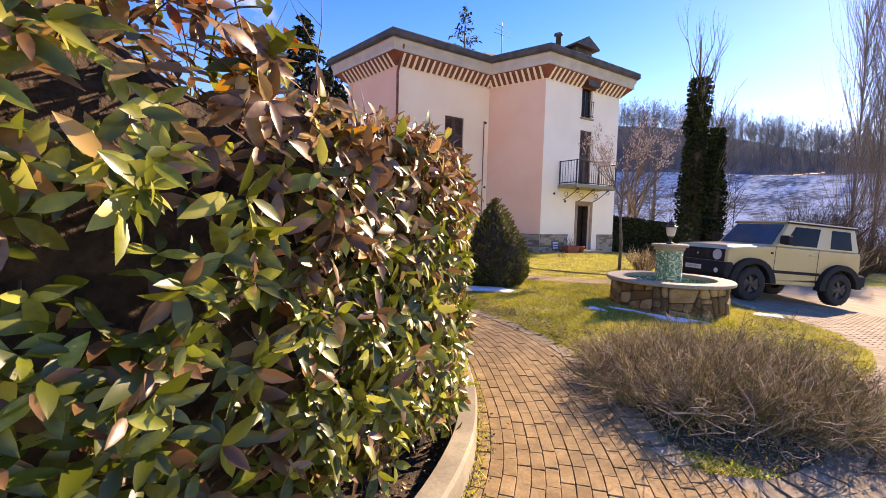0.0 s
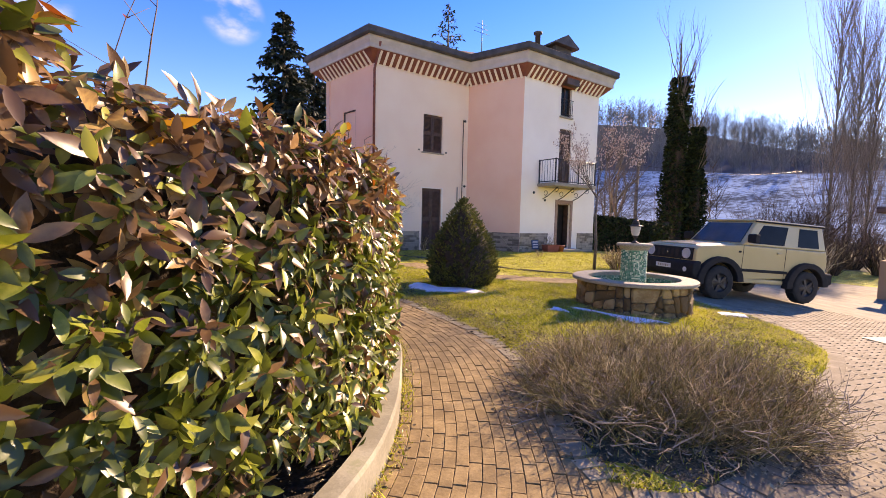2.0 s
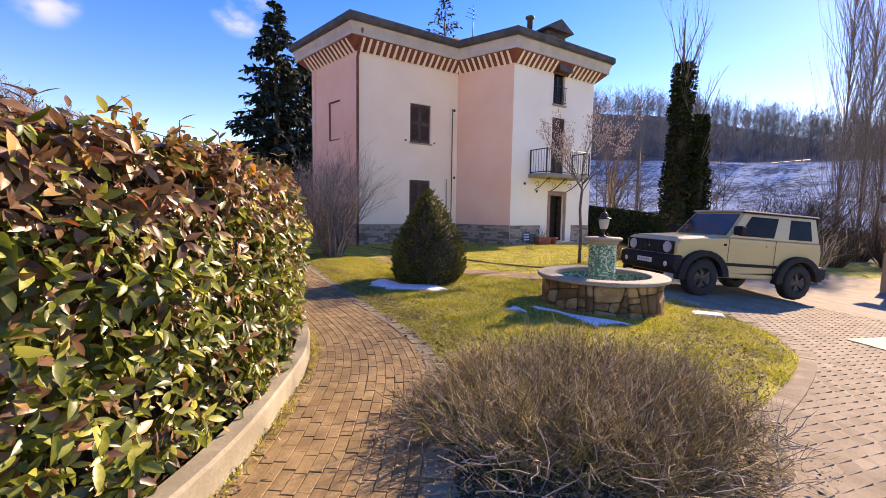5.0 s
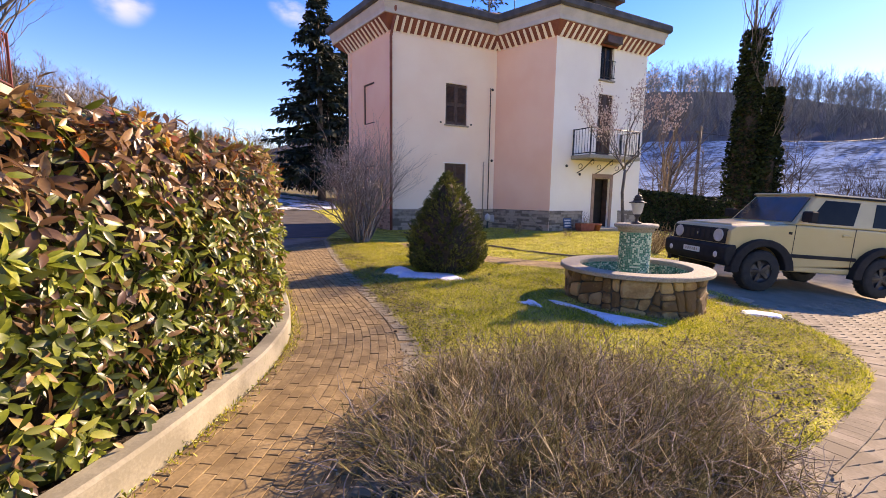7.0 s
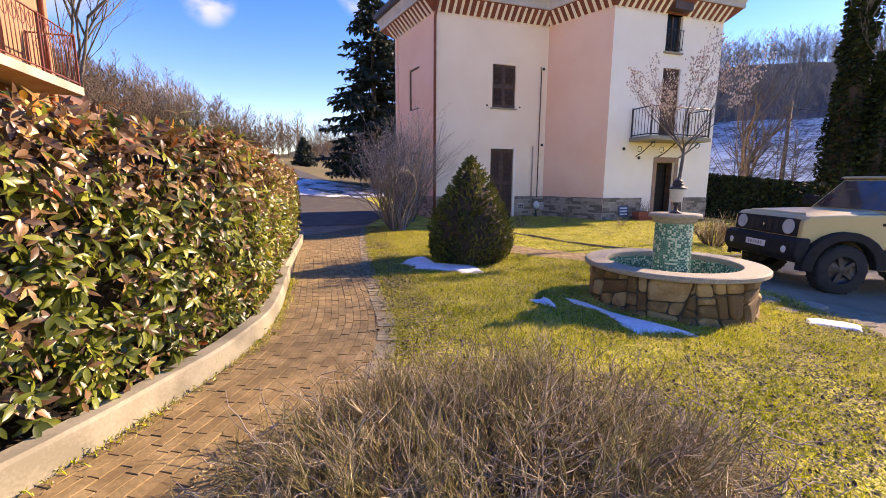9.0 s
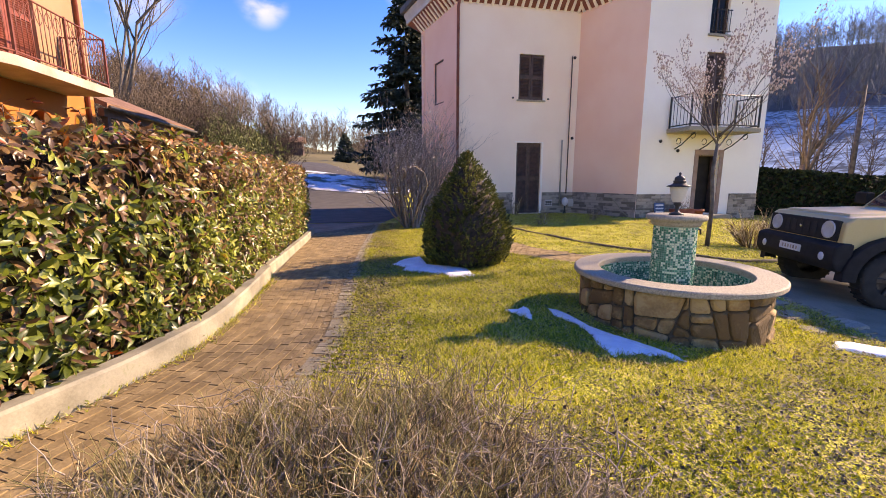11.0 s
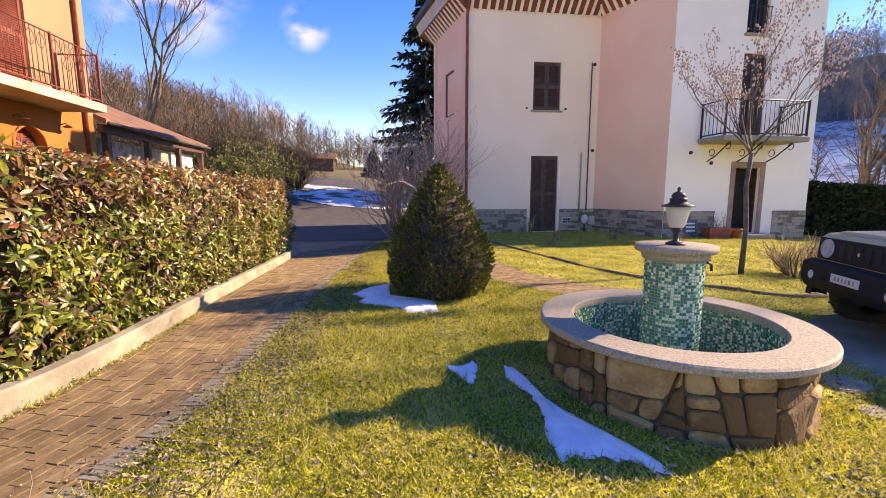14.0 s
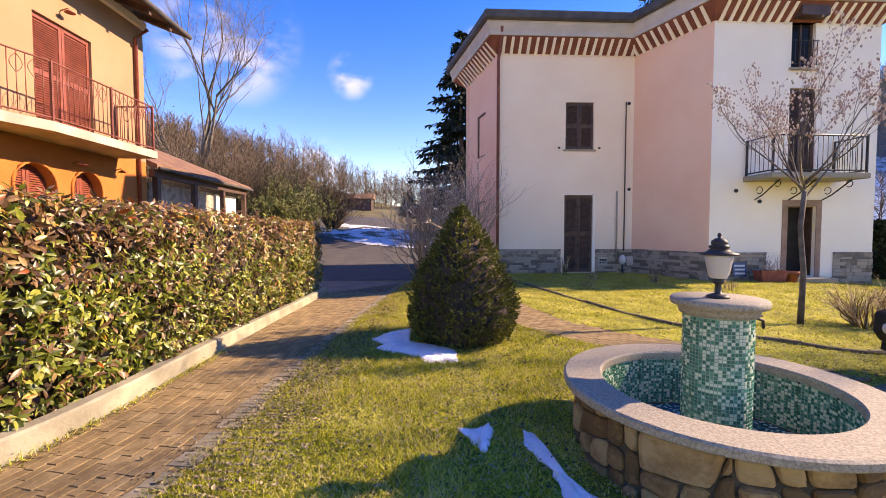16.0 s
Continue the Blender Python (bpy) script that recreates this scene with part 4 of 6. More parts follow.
lm_r = Build().add(LEAFV, LEAFF, True).mesh("leaf", M_LEAFR)
for mtx, red in near_leaves:
    o = part("leaf", lm_r if red else lm_g, None, hedge)
    o.matrix_basis = mtx

# ---- clipped dwarf spruce cone ----
rc = random.Random(5)
cone_bush = thing("conical_bush", "dense clipped conical dwarf spruce, dark green", "bush", at=(5.79, 6.1, 0))
CP = [(0.05, 0.56), (0.2, 0.67), (0.45, 0.71), (0.8, 0.63), (1.15, 0.44), (1.45, 0.25), (1.65, 0.11), (1.77, 0.0)]


def cone_r(z_):
    for (za, ra), (zb, rb) in zip(CP, CP[1:]):
        if za <= z_ <= zb:
            return ra + (rb - ra) * (z_ - za) / (zb - za)
    return 0.0


# dark solid core stands in for shade among the needles
part("shade_core", Build().lathe([(0.0, 0.02), (0.5, 0.04)] + [(max(0.0, r - 0.10), z_ - 0.03) for z_, r in CP], 28), M_SOIL_SHADE, cone_bush)
part("stem", Build().tube([(0, 0, -0.1), (0, 0, 0.2)], 0.05, 8), M_BARK, cone_bush)
nd = Build()
for k in range(2300):
    z_ = 0.05 + 1.70 * (1 - math.sqrt(rc.random())) if rc.random() < 0.7 else rc.uniform(0.05, 1.72)
    a = rc.uniform(0, 6.2832)
    r = max(0.0, cone_r(z_) + 0.05 * noise.noise((math.cos(a) * 3.5, math.sin(a) * 3.5, z_ * 4)) + 0.05 * noise.noise((math.cos(a) * 9, math.sin(a) * 9, z_ * 7)) - 0.10 * rc.random() ** 1.5 + 0.02)
    tip = Vector((r * math.cos(a), r * math.sin(a), z_ + 0.03))
    way = (Vector((math.cos(a), math.sin(a), 0.75)) + Vector((rc.gauss(0, 0.25), rc.gauss(0, 0.25), rc.gauss(0, 0.25)))).normalized()
    lng = rc.uniform(0.06, 0.11)
    for q in range(20):
        f = rc.random()
        c = tip - way * lng * (1 - f)
        d = (way * (0.3 + f) + Vector((rc.gauss(0, 0.55), rc.gauss(0, 0.55), rc.gauss(0, 0.45)))).normalized()
        ln = rc.uniform(0.02, 0.036) * (1.2 - 0.4 * f)
        sd = Matrix.Rotation(rc.uniform(0, 6.28), 3, d) @ d.orthogonal().normalized()
        w_ = 0.005
        nd.add([c - sd * w_, c + sd * w_, c + d * ln * 0.6 + sd * w_ * 1.3, c + d * ln, c + d * ln * 0.6 - sd * w_ * 1.3], [(0, 1, 2, 3, 4)])
part("needles", nd, M_CONE, cone_bush, "short dark green needle sprays", "stuff")


# ---- off-road car ----
def side_prism(b, poly, y0, y1, m=None):
    """Extrudes an (x, z) outline from y0 to y1."""
    n = len(poly)
    vs = [(x, y0, z) for x, z in poly] + [(x, y1, z) for x, z in poly]
    return b.add(vs, [tuple(range(n)), tuple(range(2 * n - 1, n - 1, -1))] + [(i, n + i, n + (i + 1) % n, (i + 1) % n) for i in range(n)], m=m)


def soften(ob, width, segments=3):
    """Rounds the edges of a sheet-metal or plastic part."""
    mod = ob.modifiers.new("round", "BEVEL")
    mod.width, mod.segments, mod.limit_method, mod.angle_limit = width, segments, "ANGLE", radians(25)
    for p in ob.data.polygons:
        p.use_smooth = True
    mod.harden_normals = True
    return ob


car = thing("off_road_car", "small boxy beige off-road car with black bumpers, parked on the drive", "car")
M_HEAD = mat("clear_headlight", (0.38, 0.39, 0.41), (0.46, 0.47, 0.49), 9, 0.15, 0.0, spec=0.9)
cb = Build()
ARCH = lambda cx, r: [(cx + r * math.cos(radians(a)), 0.345 + r * math.sin(radians(a))) for a in range(170, 5, -15)]
prof = [(-1.68, 0.45)] + ARCH(-1.125, 0.44) + ARCH(1.125, 0.44) + [(1.66, 0.5), (1.71, 0.66), (1.70, 0.98), (1.62, 1.05), (1.2, 1.10), (0.60, 1.14), (-1.66, 1.14), (-1.70, 0.9)]
side_prism(cb, prof, -0.735, 0.735)
cb.box((-1.66, -0.72, 0.36), (1.55, 0.72, 0.46))
body = soften(part("body", cb, M_SAND, car, "beige painted body"), 0.03)
gh = Build()
BOT, TOP = [(0.58, 0.715), (-1.665, 0.715)], [(0.16, 0.61), (-1.62, 0.61)]


def cabin(u, v, side_, o=0.0):
    """Point on the cabin's flank: u along (0 front), v up, o outwards."""
    xb, xt = BOT[0][0] + (BOT[1][0] - BOT[0][0]) * u, TOP[0][0] + (TOP[1][0] - TOP[0][0]) * u
    return Vector((xb + (xt - xb) * v, side_ * (0.715 - 0.105 * v + o), 1.14 + 0.52 * v))


vs = [cabin(0, 0, 1), cabin(0, 0, -1), cabin(1, 0, -1), cabin(1, 0, 1), cabin(0, 1, 1), cabin(0, 1, -1), cabin(1, 1, -1), cabin(1, 1, 1)]
gh.add(vs, [(0, 4, 5, 1), (0, 3, 7, 4), (1, 5, 6, 2), (2, 6, 7, 3), (4, 7, 6, 5), (0, 1, 2, 3)])
soften(part("cabin", gh, M_SAND, body), 0.035)
rf = Build().box((-1.66, -0.635, 1.655), (0.2, 0.635, 1.70), None, 0.02)
part("roof_panel", rf, M_SAND, body)
for sd in (1, -1):
    part("roof_gutter", Build().box((-1.64, sd * 0.625 - 0.02, 1.645), (0.2, sd * 0.625 + 0.02, 1.672)), M_PLAST, body)
    for u0, u1, nm in ((0.09, 0.475, "front"), (0.64, 0.91, "rear")):
        pts = [cabin(u0, 0.10, sd, 0.004), cabin(u1, 0.10, sd, 0.004), cabin(u1, 0.86, sd, 0.004), cabin(u0 + (0.03 if nm == "front" else 0), 0.86, sd, 0.004)]
        inn = [p + Vector((0, -sd * 0.02, 0)) for p in pts]
        part("side_window", Build().add(pts + inn, [(0, 1, 2, 3) if sd < 0 else (3, 2, 1, 0), (0, 4, 5, 1), (1, 5, 6, 2), (2, 6, 7, 3), (3, 7, 4, 0)]), M_CARGLASS, body, "dark tinted window")
    # black wheel arches
    for cx in (-1.125, 1.125):
        fa = Build()
        outer = [(cx + 0.57 * math.cos(radians(a)), 0.345 + 0.53 * math.sin(radians(a))) for a in range(-5, 190, 15)]
        inner = [(cx + 0.41 * math.cos(radians(a)), 0.345 + 0.41 * math.sin(radians(a))) for a in range(-5, 190, 15)]
        n = len(outer)
        y0, y1 = sd * 0.70, sd * 0.83
        vv = [(x, y0, z) for x, z in outer] + [(x, y1, z) for x, z in outer] + [(x, y1, z) for x, z in inner] + [(x, y0, z) for x, z in inner]
        fa.add(vv, [(k * n + i, k * n + i + 1, (k + 1) * n + i + 1, (k + 1) * n + i) for k in range(3) for i in range(n - 1)])
        soften(part("wheel_arch", fa, M_PLAST, body, "black plastic wheel arch"), 0.02)
    part("sill_strip", Build().box((-0.62, sd * 0.735 - 0.012, 0.60), (0.62, sd * 0.735 + 0.018, 0.66), None, 0.006), M_PLAST, body, "black rubbing strip")
    part("door_seam", Build().box((-0.545, sd * 0.737 - 0.002, 0.48), (-0.535, sd * 0.737 + 0.002, 1.14)), M_PLAST, body)
    part("door_seam", Build().box((0.56, sd * 0.737 - 0.002, 0.48), (0.57, sd * 0.737 + 0.002, 1.14)), M_PLAST, body)
    part("door_handle", Build().box((-0.46, sd * 0.737 - 0.01, 1.0), (-0.30, sd * 0.737 + 0.022, 1.035), None, 0.008), M_SAND, body)
    part("wing_mirror", Build().box((0.40, sd * 0.76 - 0.02, 1.20), (0.50, sd * 0.86 + 0.06 * sd, 1.38), None, 0.02) if sd > 0 else Build().box((0.40, -0.94, 1.20), (0.50, -0.74, 1.38), None, 0.02), M_PLAST, body)
    part("headlight", Build().lathe([(0.0, 0.012), (0.085, 0.01), (0.105, 0.02), (0.11, 0.0)], 20, pose(1.715, sd * 0.50, 0.88, 0, 90, 0)), M_HEAD, body, "round headlight")
    part("fog_lamp", Build().lathe([(0.0, 0.012), (0.05, 0.01), (0.055, 0.0)], 14, pose(1.79, sd * 0.58, 0.56, 0, 90, 0)), M_WHITEP, body)
    part("wing_vent", Build().box((0.62, sd * 0.737 - 0.004, 0.98), (0.68, sd * 0.737 + 0.006, 1.02)), M_PLAST, body)
part("windscreen", Build().add([(0.545, 0.62, 1.19), (0.545, -0.62, 1.19), (0.205, -0.545, 1.62), (0.205, 0.545, 1.62), (0.52, 0.62, 1.18), (0.52, -0.62, 1.18), (0.18, -0.545, 1.61), (0.18, 0.545, 1.61)], [(0, 1, 2, 3), (0, 4, 5, 1), (1, 5, 6, 2), (2, 6, 7, 3), (3, 7, 4, 0)]), M_SCREEN, body, "windscreen reflecting the sky").location = (0.012, 0, 0.004)
part("bonnet", Build().add([(1.60, -0.6, 1.055), (1.60, 0.6, 1.055), (0.64, 0.62, 1.145), (0.64, -0.62, 1.145), (1.57, -0.56, 1.085), (1.57, 0.56, 1.085), (0.67, 0.58, 1.17), (0.67, -0.58, 1.17)], [(4, 5, 6, 7), (0, 1, 5, 4), (1, 2, 6, 5), (2, 3, 7, 6), (3, 0, 4, 7)]), M_SAND, body, "beige bonnet")
gr = Build().box((1.69, -0.66, 0.75), (1.722, 0.66, 1.0), None, 0.01)
part("grille", gr, M_PLAST, body, "black slotted grille")
for i in range(5):
    part("grille_slot", Build().box((1.718, -0.3 + i * 0.13, 0.80), (1.728, -0.22 + i * 0.13, 0.95)), M_DARK, body)
part("badge", Build().lathe([(0, 0.006), (0.04, 0.0)], 10, pose(1.725, 0.0, 0.875, 0, 90, 0)), M_CHROME, body)
fb = Build()
side_prism(fb, [(1.60, 0.38), (1.74, 0.40), (1.80, 0.50), (1.80, 0.70), (1.72, 0.745), (1.60, 0.745)], -0.79, 0.79)
soften(part("front_bumper", fb, M_PLAST, body, "black plastic bumper"), 0.03)
part("rear_bumper", Build().box((-1.80, -0.79, 0.42), (-1.62, 0.79, 0.68), None, 0.03), M_PLAST, body)
part("number_plate", Build().box((1.802, -0.21, 0.545), (1.812, 0.21, 0.635)), M_WHITEP, body, "white number plate")
pl = Build()
for i in range(6):
    pl.box((1.812, -0.15 + i * 0.055, 0.567), (1.814, -0.123 + i * 0.055, 0.613))
part("plate_lettering", pl, M_STONE, body, "", "stuff")
WHEEL_T = Build().lathe([(0.19, -0.10), (0.30, -0.105), (0.335, -0.09), (0.345, -0.06), (0.345, 0.06), (0.335, 0.09), (0.30, 0.105), (0.19, 0.10)], 32)
TREAD = Build()
for k in range(32):
    TREAD.box((0.335, -0.085, -0.012), (0.352, 0.0 if k % 2 else 0.085, 0.012), Matrix.Rotation(k * 0.19635, 4, "Z") @ pose(0, 0, 0, 90, 0, 0))
tyre_me, tread_me = WHEEL_T.mesh("tyre", M_TYRE), TREAD.mesh("tread", M_TYRE)
RIM = Build().lathe([(0.195, 0.09), (0.185, 0.06), (0.12, 0.05), (0.06, 0.085), (0.0, 0.09)], 24)
for k in range(5):
    RIM.box((0.03, -0.03, 0.055), (0.185, 0.03, 0.09), Matrix.Rotation(k * 1.25664, 4, "Z"), 0.006)
rim_me = RIM.mesh("rim", mat("dark_alloy", (0.03, 0.03, 0.033), (0.07, 0.07, 0.075), 8, 0.4, 0.0, metal=0.7))
for nm, x, y, z, rx, rz in (("wheel", 1.125, 0.70, 0.345, -90, 0), ("wheel", -1.125, 0.70, 0.345, -90, 0), ("wheel", 1.125, -0.70, 0.345, 90, 0), ("wheel", -1.125, -0.70, 0.345, 90, 0), ("spare_wheel", -1.79, 0.0, 0.95, 90, 90)):
    wh = part(nm, tyre_me, None, car, "black off-road tyre")
    wh.matrix_basis = pose(x, y, z, rx, 0, rz if nm == "wheel" else -90)
    part("rim", rim_me, None, wh, "dark alloy rim")
    part("tread", tread_me, None, wh, "", "stuff")
car.matrix_basis = pose(11.43, 3.58, -0.245, 0, -3.6, 158.9)

# ---- ochre neighbour house ----
oh = thing("neighbour_house", "orange and peach rendered house with red-brown shutters", "house")
XW = -2.8
m_e, ln_e = seg((XW, 4.0), (XW, 13.6))  # runs along +y, inside is -x
ops = [(5.53, 6.5, 1.3, 2.83), (6.95, 7.83, 1.3, 2.83)]
part("lower_wall", wall_build(9.6, -0.4, 3.42, 0.35, ops), M_ORANGE, oh, "orange rendered ground floor").matrix_basis = m_e
part("upper_wall", wall_build(9.6, 3.42, 7.5, 0.35, [(6.08, 7.65, 3.58, 6.02)]), M_PEACH, oh, "peach rendered upper floor").matrix_basis = m_e
part("end_wall", Build().box((-11, 13.2, -0.4), (XW - 0.352, 13.6, 3.42)), M_ORANGE, oh)
part("end_wall", Build().box((-11, 13.2, 3.42), (XW - 0.352, 13.6, 7.5)), M_PEACH, oh)
part("far_wall", Build().box((-11, 4.0, -0.4), (XW - 0.352, 4.35, 7.2)).box((-11.3, 4.0, -0.4), (-11.0, 13.6, 7.2)), M_PEACH, oh)
# solid dark fill stands in for the unlit rooms behind the openings
part("dark_inside", Build().box((-10.5, 4.6, 0), (XW - 0.5, 13.0, 7.0)), M_DARK, oh)
shutter(oh, m_e, 6.08, 7.65, 3.58, 6.02, M_SHUT, label="closed red-brown louvred shutter")
for s0, s1, z0, z1 in ops:
    sp, n = Build(), 10
    r = (s1 - s0) / 2
    zc = z1 - r
    for sg in (-1, 1):
        pts = [(s0 + r + sg * r, z1 + 0.0)] + [(s0 + r + sg * r * math.cos(a * 1.5708 / n), zc + r * math.sin(a * 1.5708 / n)) for a in range(n, -1, -1)]
        k = len(pts)
        fs = [tuple(range(k)) if sg < 0 else tuple(range(k - 1, -1, -1)), tuple(range(2 * k - 1, k - 1, -1)) if sg < 0 else tuple(range(k, 2 * k))]
        fs += [(i, (i + 1) % k, k + (i + 1) % k, k + i) for i in range(k)]
        sp.add([(x, 0.0, z) for x, z in pts] + [(x, 0.33, z) for x, z in pts], fs, m=m_e)
    part("arch", sp, M_ORANGE, oh, "arched window head")
    shutter(oh, m_e, s0, s1, z0, z1, M_SHUT, depth=0.2, label="brown arched window shutter")
    part("window_surround", Build().tube([(s0 - 0.03, -0.01, z0), (s0 - 0.03, -0.01, zc)] + [(s0 + r - (r + 0.03) * math.cos(a * 3.1416 / 12), -0.01, zc + (r + 0.03) * math.sin(a * 3.1416 / 12)) for a in range(1, 12)] + [(s1 + 0.03, -0.01, zc), (s1 + 0.03, -0.01, z0)], 0.035, 6, m_e), M_ORANGE, oh)
part("downpipe", Build().tube([(XW + 0.06, 13.2, -0.2), (XW + 0.06, 13.2, 6.8), (XW + 0.4, 13.2, 7.05)], 0.05, 8), M_SHUT, oh, "brown downpipe")
rf = Build()
rf.add([(-1.75, 3.2, 7.2), (-1.75, 14.05, 7.2), (-7, 14.05, 9.15), (-7, 3.2, 9.15), (-1.75, 3.2, 7.37), (-1.75, 14.05, 7.37), (-7, 14.05, 9.32), (-7, 3.2, 9.32)], [(3, 2, 1, 0), (4, 5, 6, 7), (0, 1, 5, 4), (1, 2, 6, 5), (2, 3, 7, 6), (3, 0, 4, 7)])
part("roof", rf, M_TILE, oh, "clay tiled roof slope")
part("gutter", Build().tube([(-1.72, 3.2, 7.25), (-1.72, 14.1, 7.25)], 0.075, 8), M_ROOF, oh, "dark gutter")
for i in range(11):
    y = 4.2 + i * 0.9
    part("rafter", Build().add([(-1.8, y, 7.05), (-1.8, y + 0.1, 7.05), (-2.8, y + 0.1, 7.42), (-2.8, y, 7.42), (-1.8, y, 7.2), (-1.8, y + 0.1, 7.2), (-2.8, y + 0.1, 7.57), (-2.8, y, 7.57)], [(3, 2, 1, 0), (4, 5, 6, 7), (0, 1, 5, 4), (1, 2, 6, 5), (2, 3, 7, 6), (3, 0, 4, 7)]), M_BROWN, oh)
part("soffit", Build().add([(-1.79, 3.25, 7.195), (-1.79, 14.0, 7.195), (-2.78, 14.0, 7.563), (-2.78, 3.25, 7.563), (-1.79, 3.25, 7.212), (-1.79, 14.0, 7.212), (-2.78, 14.0, 7.58), (-2.78, 3.25, 7.58)], [(3, 2, 1, 0), (4, 5, 6, 7), (0, 1, 5, 4), (1, 2, 6, 5), (2, 3, 7, 6), (3, 0, 4, 7)]), M_BROWN, oh, "dark boarded eaves")
part("eaves_board", Build().box((XW + 0.002, 4.0, 7.2), (XW + 0.12, 13.6, 7.4)), M_WHITE, oh, "white eaves moulding")


def wall_lamp(y, z):
    b = Build().tube([(XW, y, z), (XW + 0.16, y, z + 0.05), (XW + 0.2, y, z - 0.02)], 0.014, 5)
    b.lathe([(0.02, 0.03), (0.11, -0.03), (0.10, -0.035), (0.0, 0.0)], 14, Matrix.Translation((XW + 0.2, y, z - 0.02)))
    return solo("wall_lamp", b, M_TERRA, "small bell-shaped terracotta wall lamp", "lamp", "wall lamps")


wall_lamp(11.0, 3.0), wall_lamp(12.3, 3.0), wall_lamp(10.8, 6.35)
# beige darkened all over: shade under the slab put into its colour
M_SLAB = mat("shade_darkened_concrete", (0.32, 0.265, 0.21), (0.45, 0.385, 0.31), 2, 0.9, 0.3)
ob = thing("balcony", "pale concrete balcony with red-brown scrolled iron railing", "balcony")
part("slab", Build().prism([(XW + 0.003, 12.45), (XW + 0.003, 4.0), (-2.25, 4.0), (-2.05, 8.6), (-1.8, 9.3), (-1.78, 12.45)], 3.34, 3.53), M_SLAB, ob)
railing(ob, [(XW + 0.05, 12.38), (-1.84, 12.38), (-1.84, 10.9), (-1.86, 9.35), (-2.1, 8.55), (-2.3, 6.5), (-2.32, 4.2)], 3.55, 4.68, M_REDIRON, 0.125, True)

porch = thing("porch", "low tiled veranda roof with dark beams beside the orange house", "porch")
pr = Build()
pr.add([(-2.5, 13.62, 3.25), (-2.5, 20.4, 3.25), (-6.5, 20.4, 5.0), (-6.5, 13.62, 5.0), (-2.5, 13.62, 3.38), (-2.5, 20.4, 3.38), (-6.5, 18.6, 5.13), (-6.5, 13.62, 5.13)], [(3, 2, 1, 0), (4, 5, 6, 7), (0, 1, 5, 4), (1, 2, 6, 5), (2, 3, 7, 6), (3, 0, 4, 7)])
part("roof", pr, M_TILE, porch, "brown clay tiles")
part("beam", Build().box((-2.75, 13.63, 3.02), (-2.6, 20.2, 3.24)), M_BROWN, porch)
part("gutter", Build().tube([(-2.45, 13.65, 3.26), (-2.45, 20.45, 3.26)], 0.06, 6), M_ROOF, porch)
for y in (13.9, 16.0, 18.1, 20.1):
    part("post", Build().box((-2.78, y - 0.08, -0.3), (-2.62, y + 0.08, 3.02)), M_BROWN, porch)
part("screen_wall", Build().box((-3.1, 14.0, -0.3), (-3.0, 18.0, 2.9)), M_STONE, porch, "grey-blue veranda screen")
part("screen_wall", Build().box((-3.1, 18.2, -0.3), (-3.0, 20.0, 2.9)), M_WHITE, porch, "white veranda screen")

# ---- trees ----
M_PALE = mat("pale_grey_twig", (0.16, 0.125, 0.10), (0.32, 0.26, 0.22), 8, 0.85, 0.1, island=0.5)
M_SEED = mat("pale_seed_head", (0.34, 0.29, 0.25), (0.56, 0.50, 0.45), 8, 0.9, 0.0, island=0.6)
M_OLIVE = mat("olive_evergreen_leaf", (0.06, 0.072, 0.014), (0.17, 0.18, 0.04), 4, 0.6, 0.0, island=0.7)


def limb(b, p, d, ln, r, level, rg, spread=0.6, kids=3, lift=0.25, bend=0.12, n=5, tips=None, decay=0.62):
    """A crooked tapering limb that splits into smaller ones."""
    seg_n = 4 if level > 1 else 3
    pts, rad = [Vector(p)], [r]
    dd = Vector(d).normalized()
    for i in range(seg_n):
        dd = (dd + Vector((rg.gauss(0, bend), rg.gauss(0, bend), rg.gauss(0, bend) + lift * 0.12))).normalized()
        pts.append(pts[-1] + dd * ln / seg_n)
        rad.append(r * (1 - 0.62 * (i + 1) / seg_n))
    b.tube(pts, rad, n if level > 1 else 3, cap=False)
    if level == 0:
        if tips is not None:
            tips += [(pts[k], dd) for k in range(1, len(pts))]
        return
    for k in range(kids):
        t = rg.uniform(0.35, 1.0) if k else 1.0
        i = min(int(t * seg_n), seg_n - 1)
        q = pts[i].lerp(pts[i + 1], t * seg_n - i)
        o = Vector((rg.gauss(0, 1), rg.gauss(0, 1), rg.gauss(0, 0.6)))
        nd_ = (dd + o.normalized() * spread + Vector((0, 0, lift))).normalized()
        limb(b, q, nd_, ln * decay * rg.uniform(0.75, 1.15), max(0.0025, r * (0.4 if k else 0.5) * rg.uniform(0.8, 1.1)), level - 1, rg, spread, kids, lift, bend, n, tips, decay)


def bare_tree(name, x, y, h, seed, label, group="", levels=4, trunk=0.22, fork=0.3, lean=(0, 0), spread=0.6, kids=3, lift=0.3, material=None):
    rg = random.Random(seed)
    z0 = ground_z(x, y)
    t = thing(name, label, "tree", group, at=(x, y, z0))
    r = h * trunk / 10
    b = Build().tube([(0, 0, -0.3), (lean[0] * 0.3, lean[1] * 0.3, h * fork * 0.5), (lean[0], lean[1], h * fork)], [r * 1.25, r, r * 0.8], 8)
    part("trunk", b, material or M_BARK, t)
    c = Build()
    for k in range(kids + 1):
        a = 6.2832 * k / (kids + 1) + rg.uniform(-0.4, 0.4)
        limb(c, (lean[0], lean[1], h * fork - 0.02 * k), (math.cos(a) * spread, math.sin(a) * spread, 1.0), h * 0.3, r * 0.55, levels, rg, spread, kids, lift)
    part("crown", c, material or M_BARK, t, "bare winter branches", "stuff")
    return t


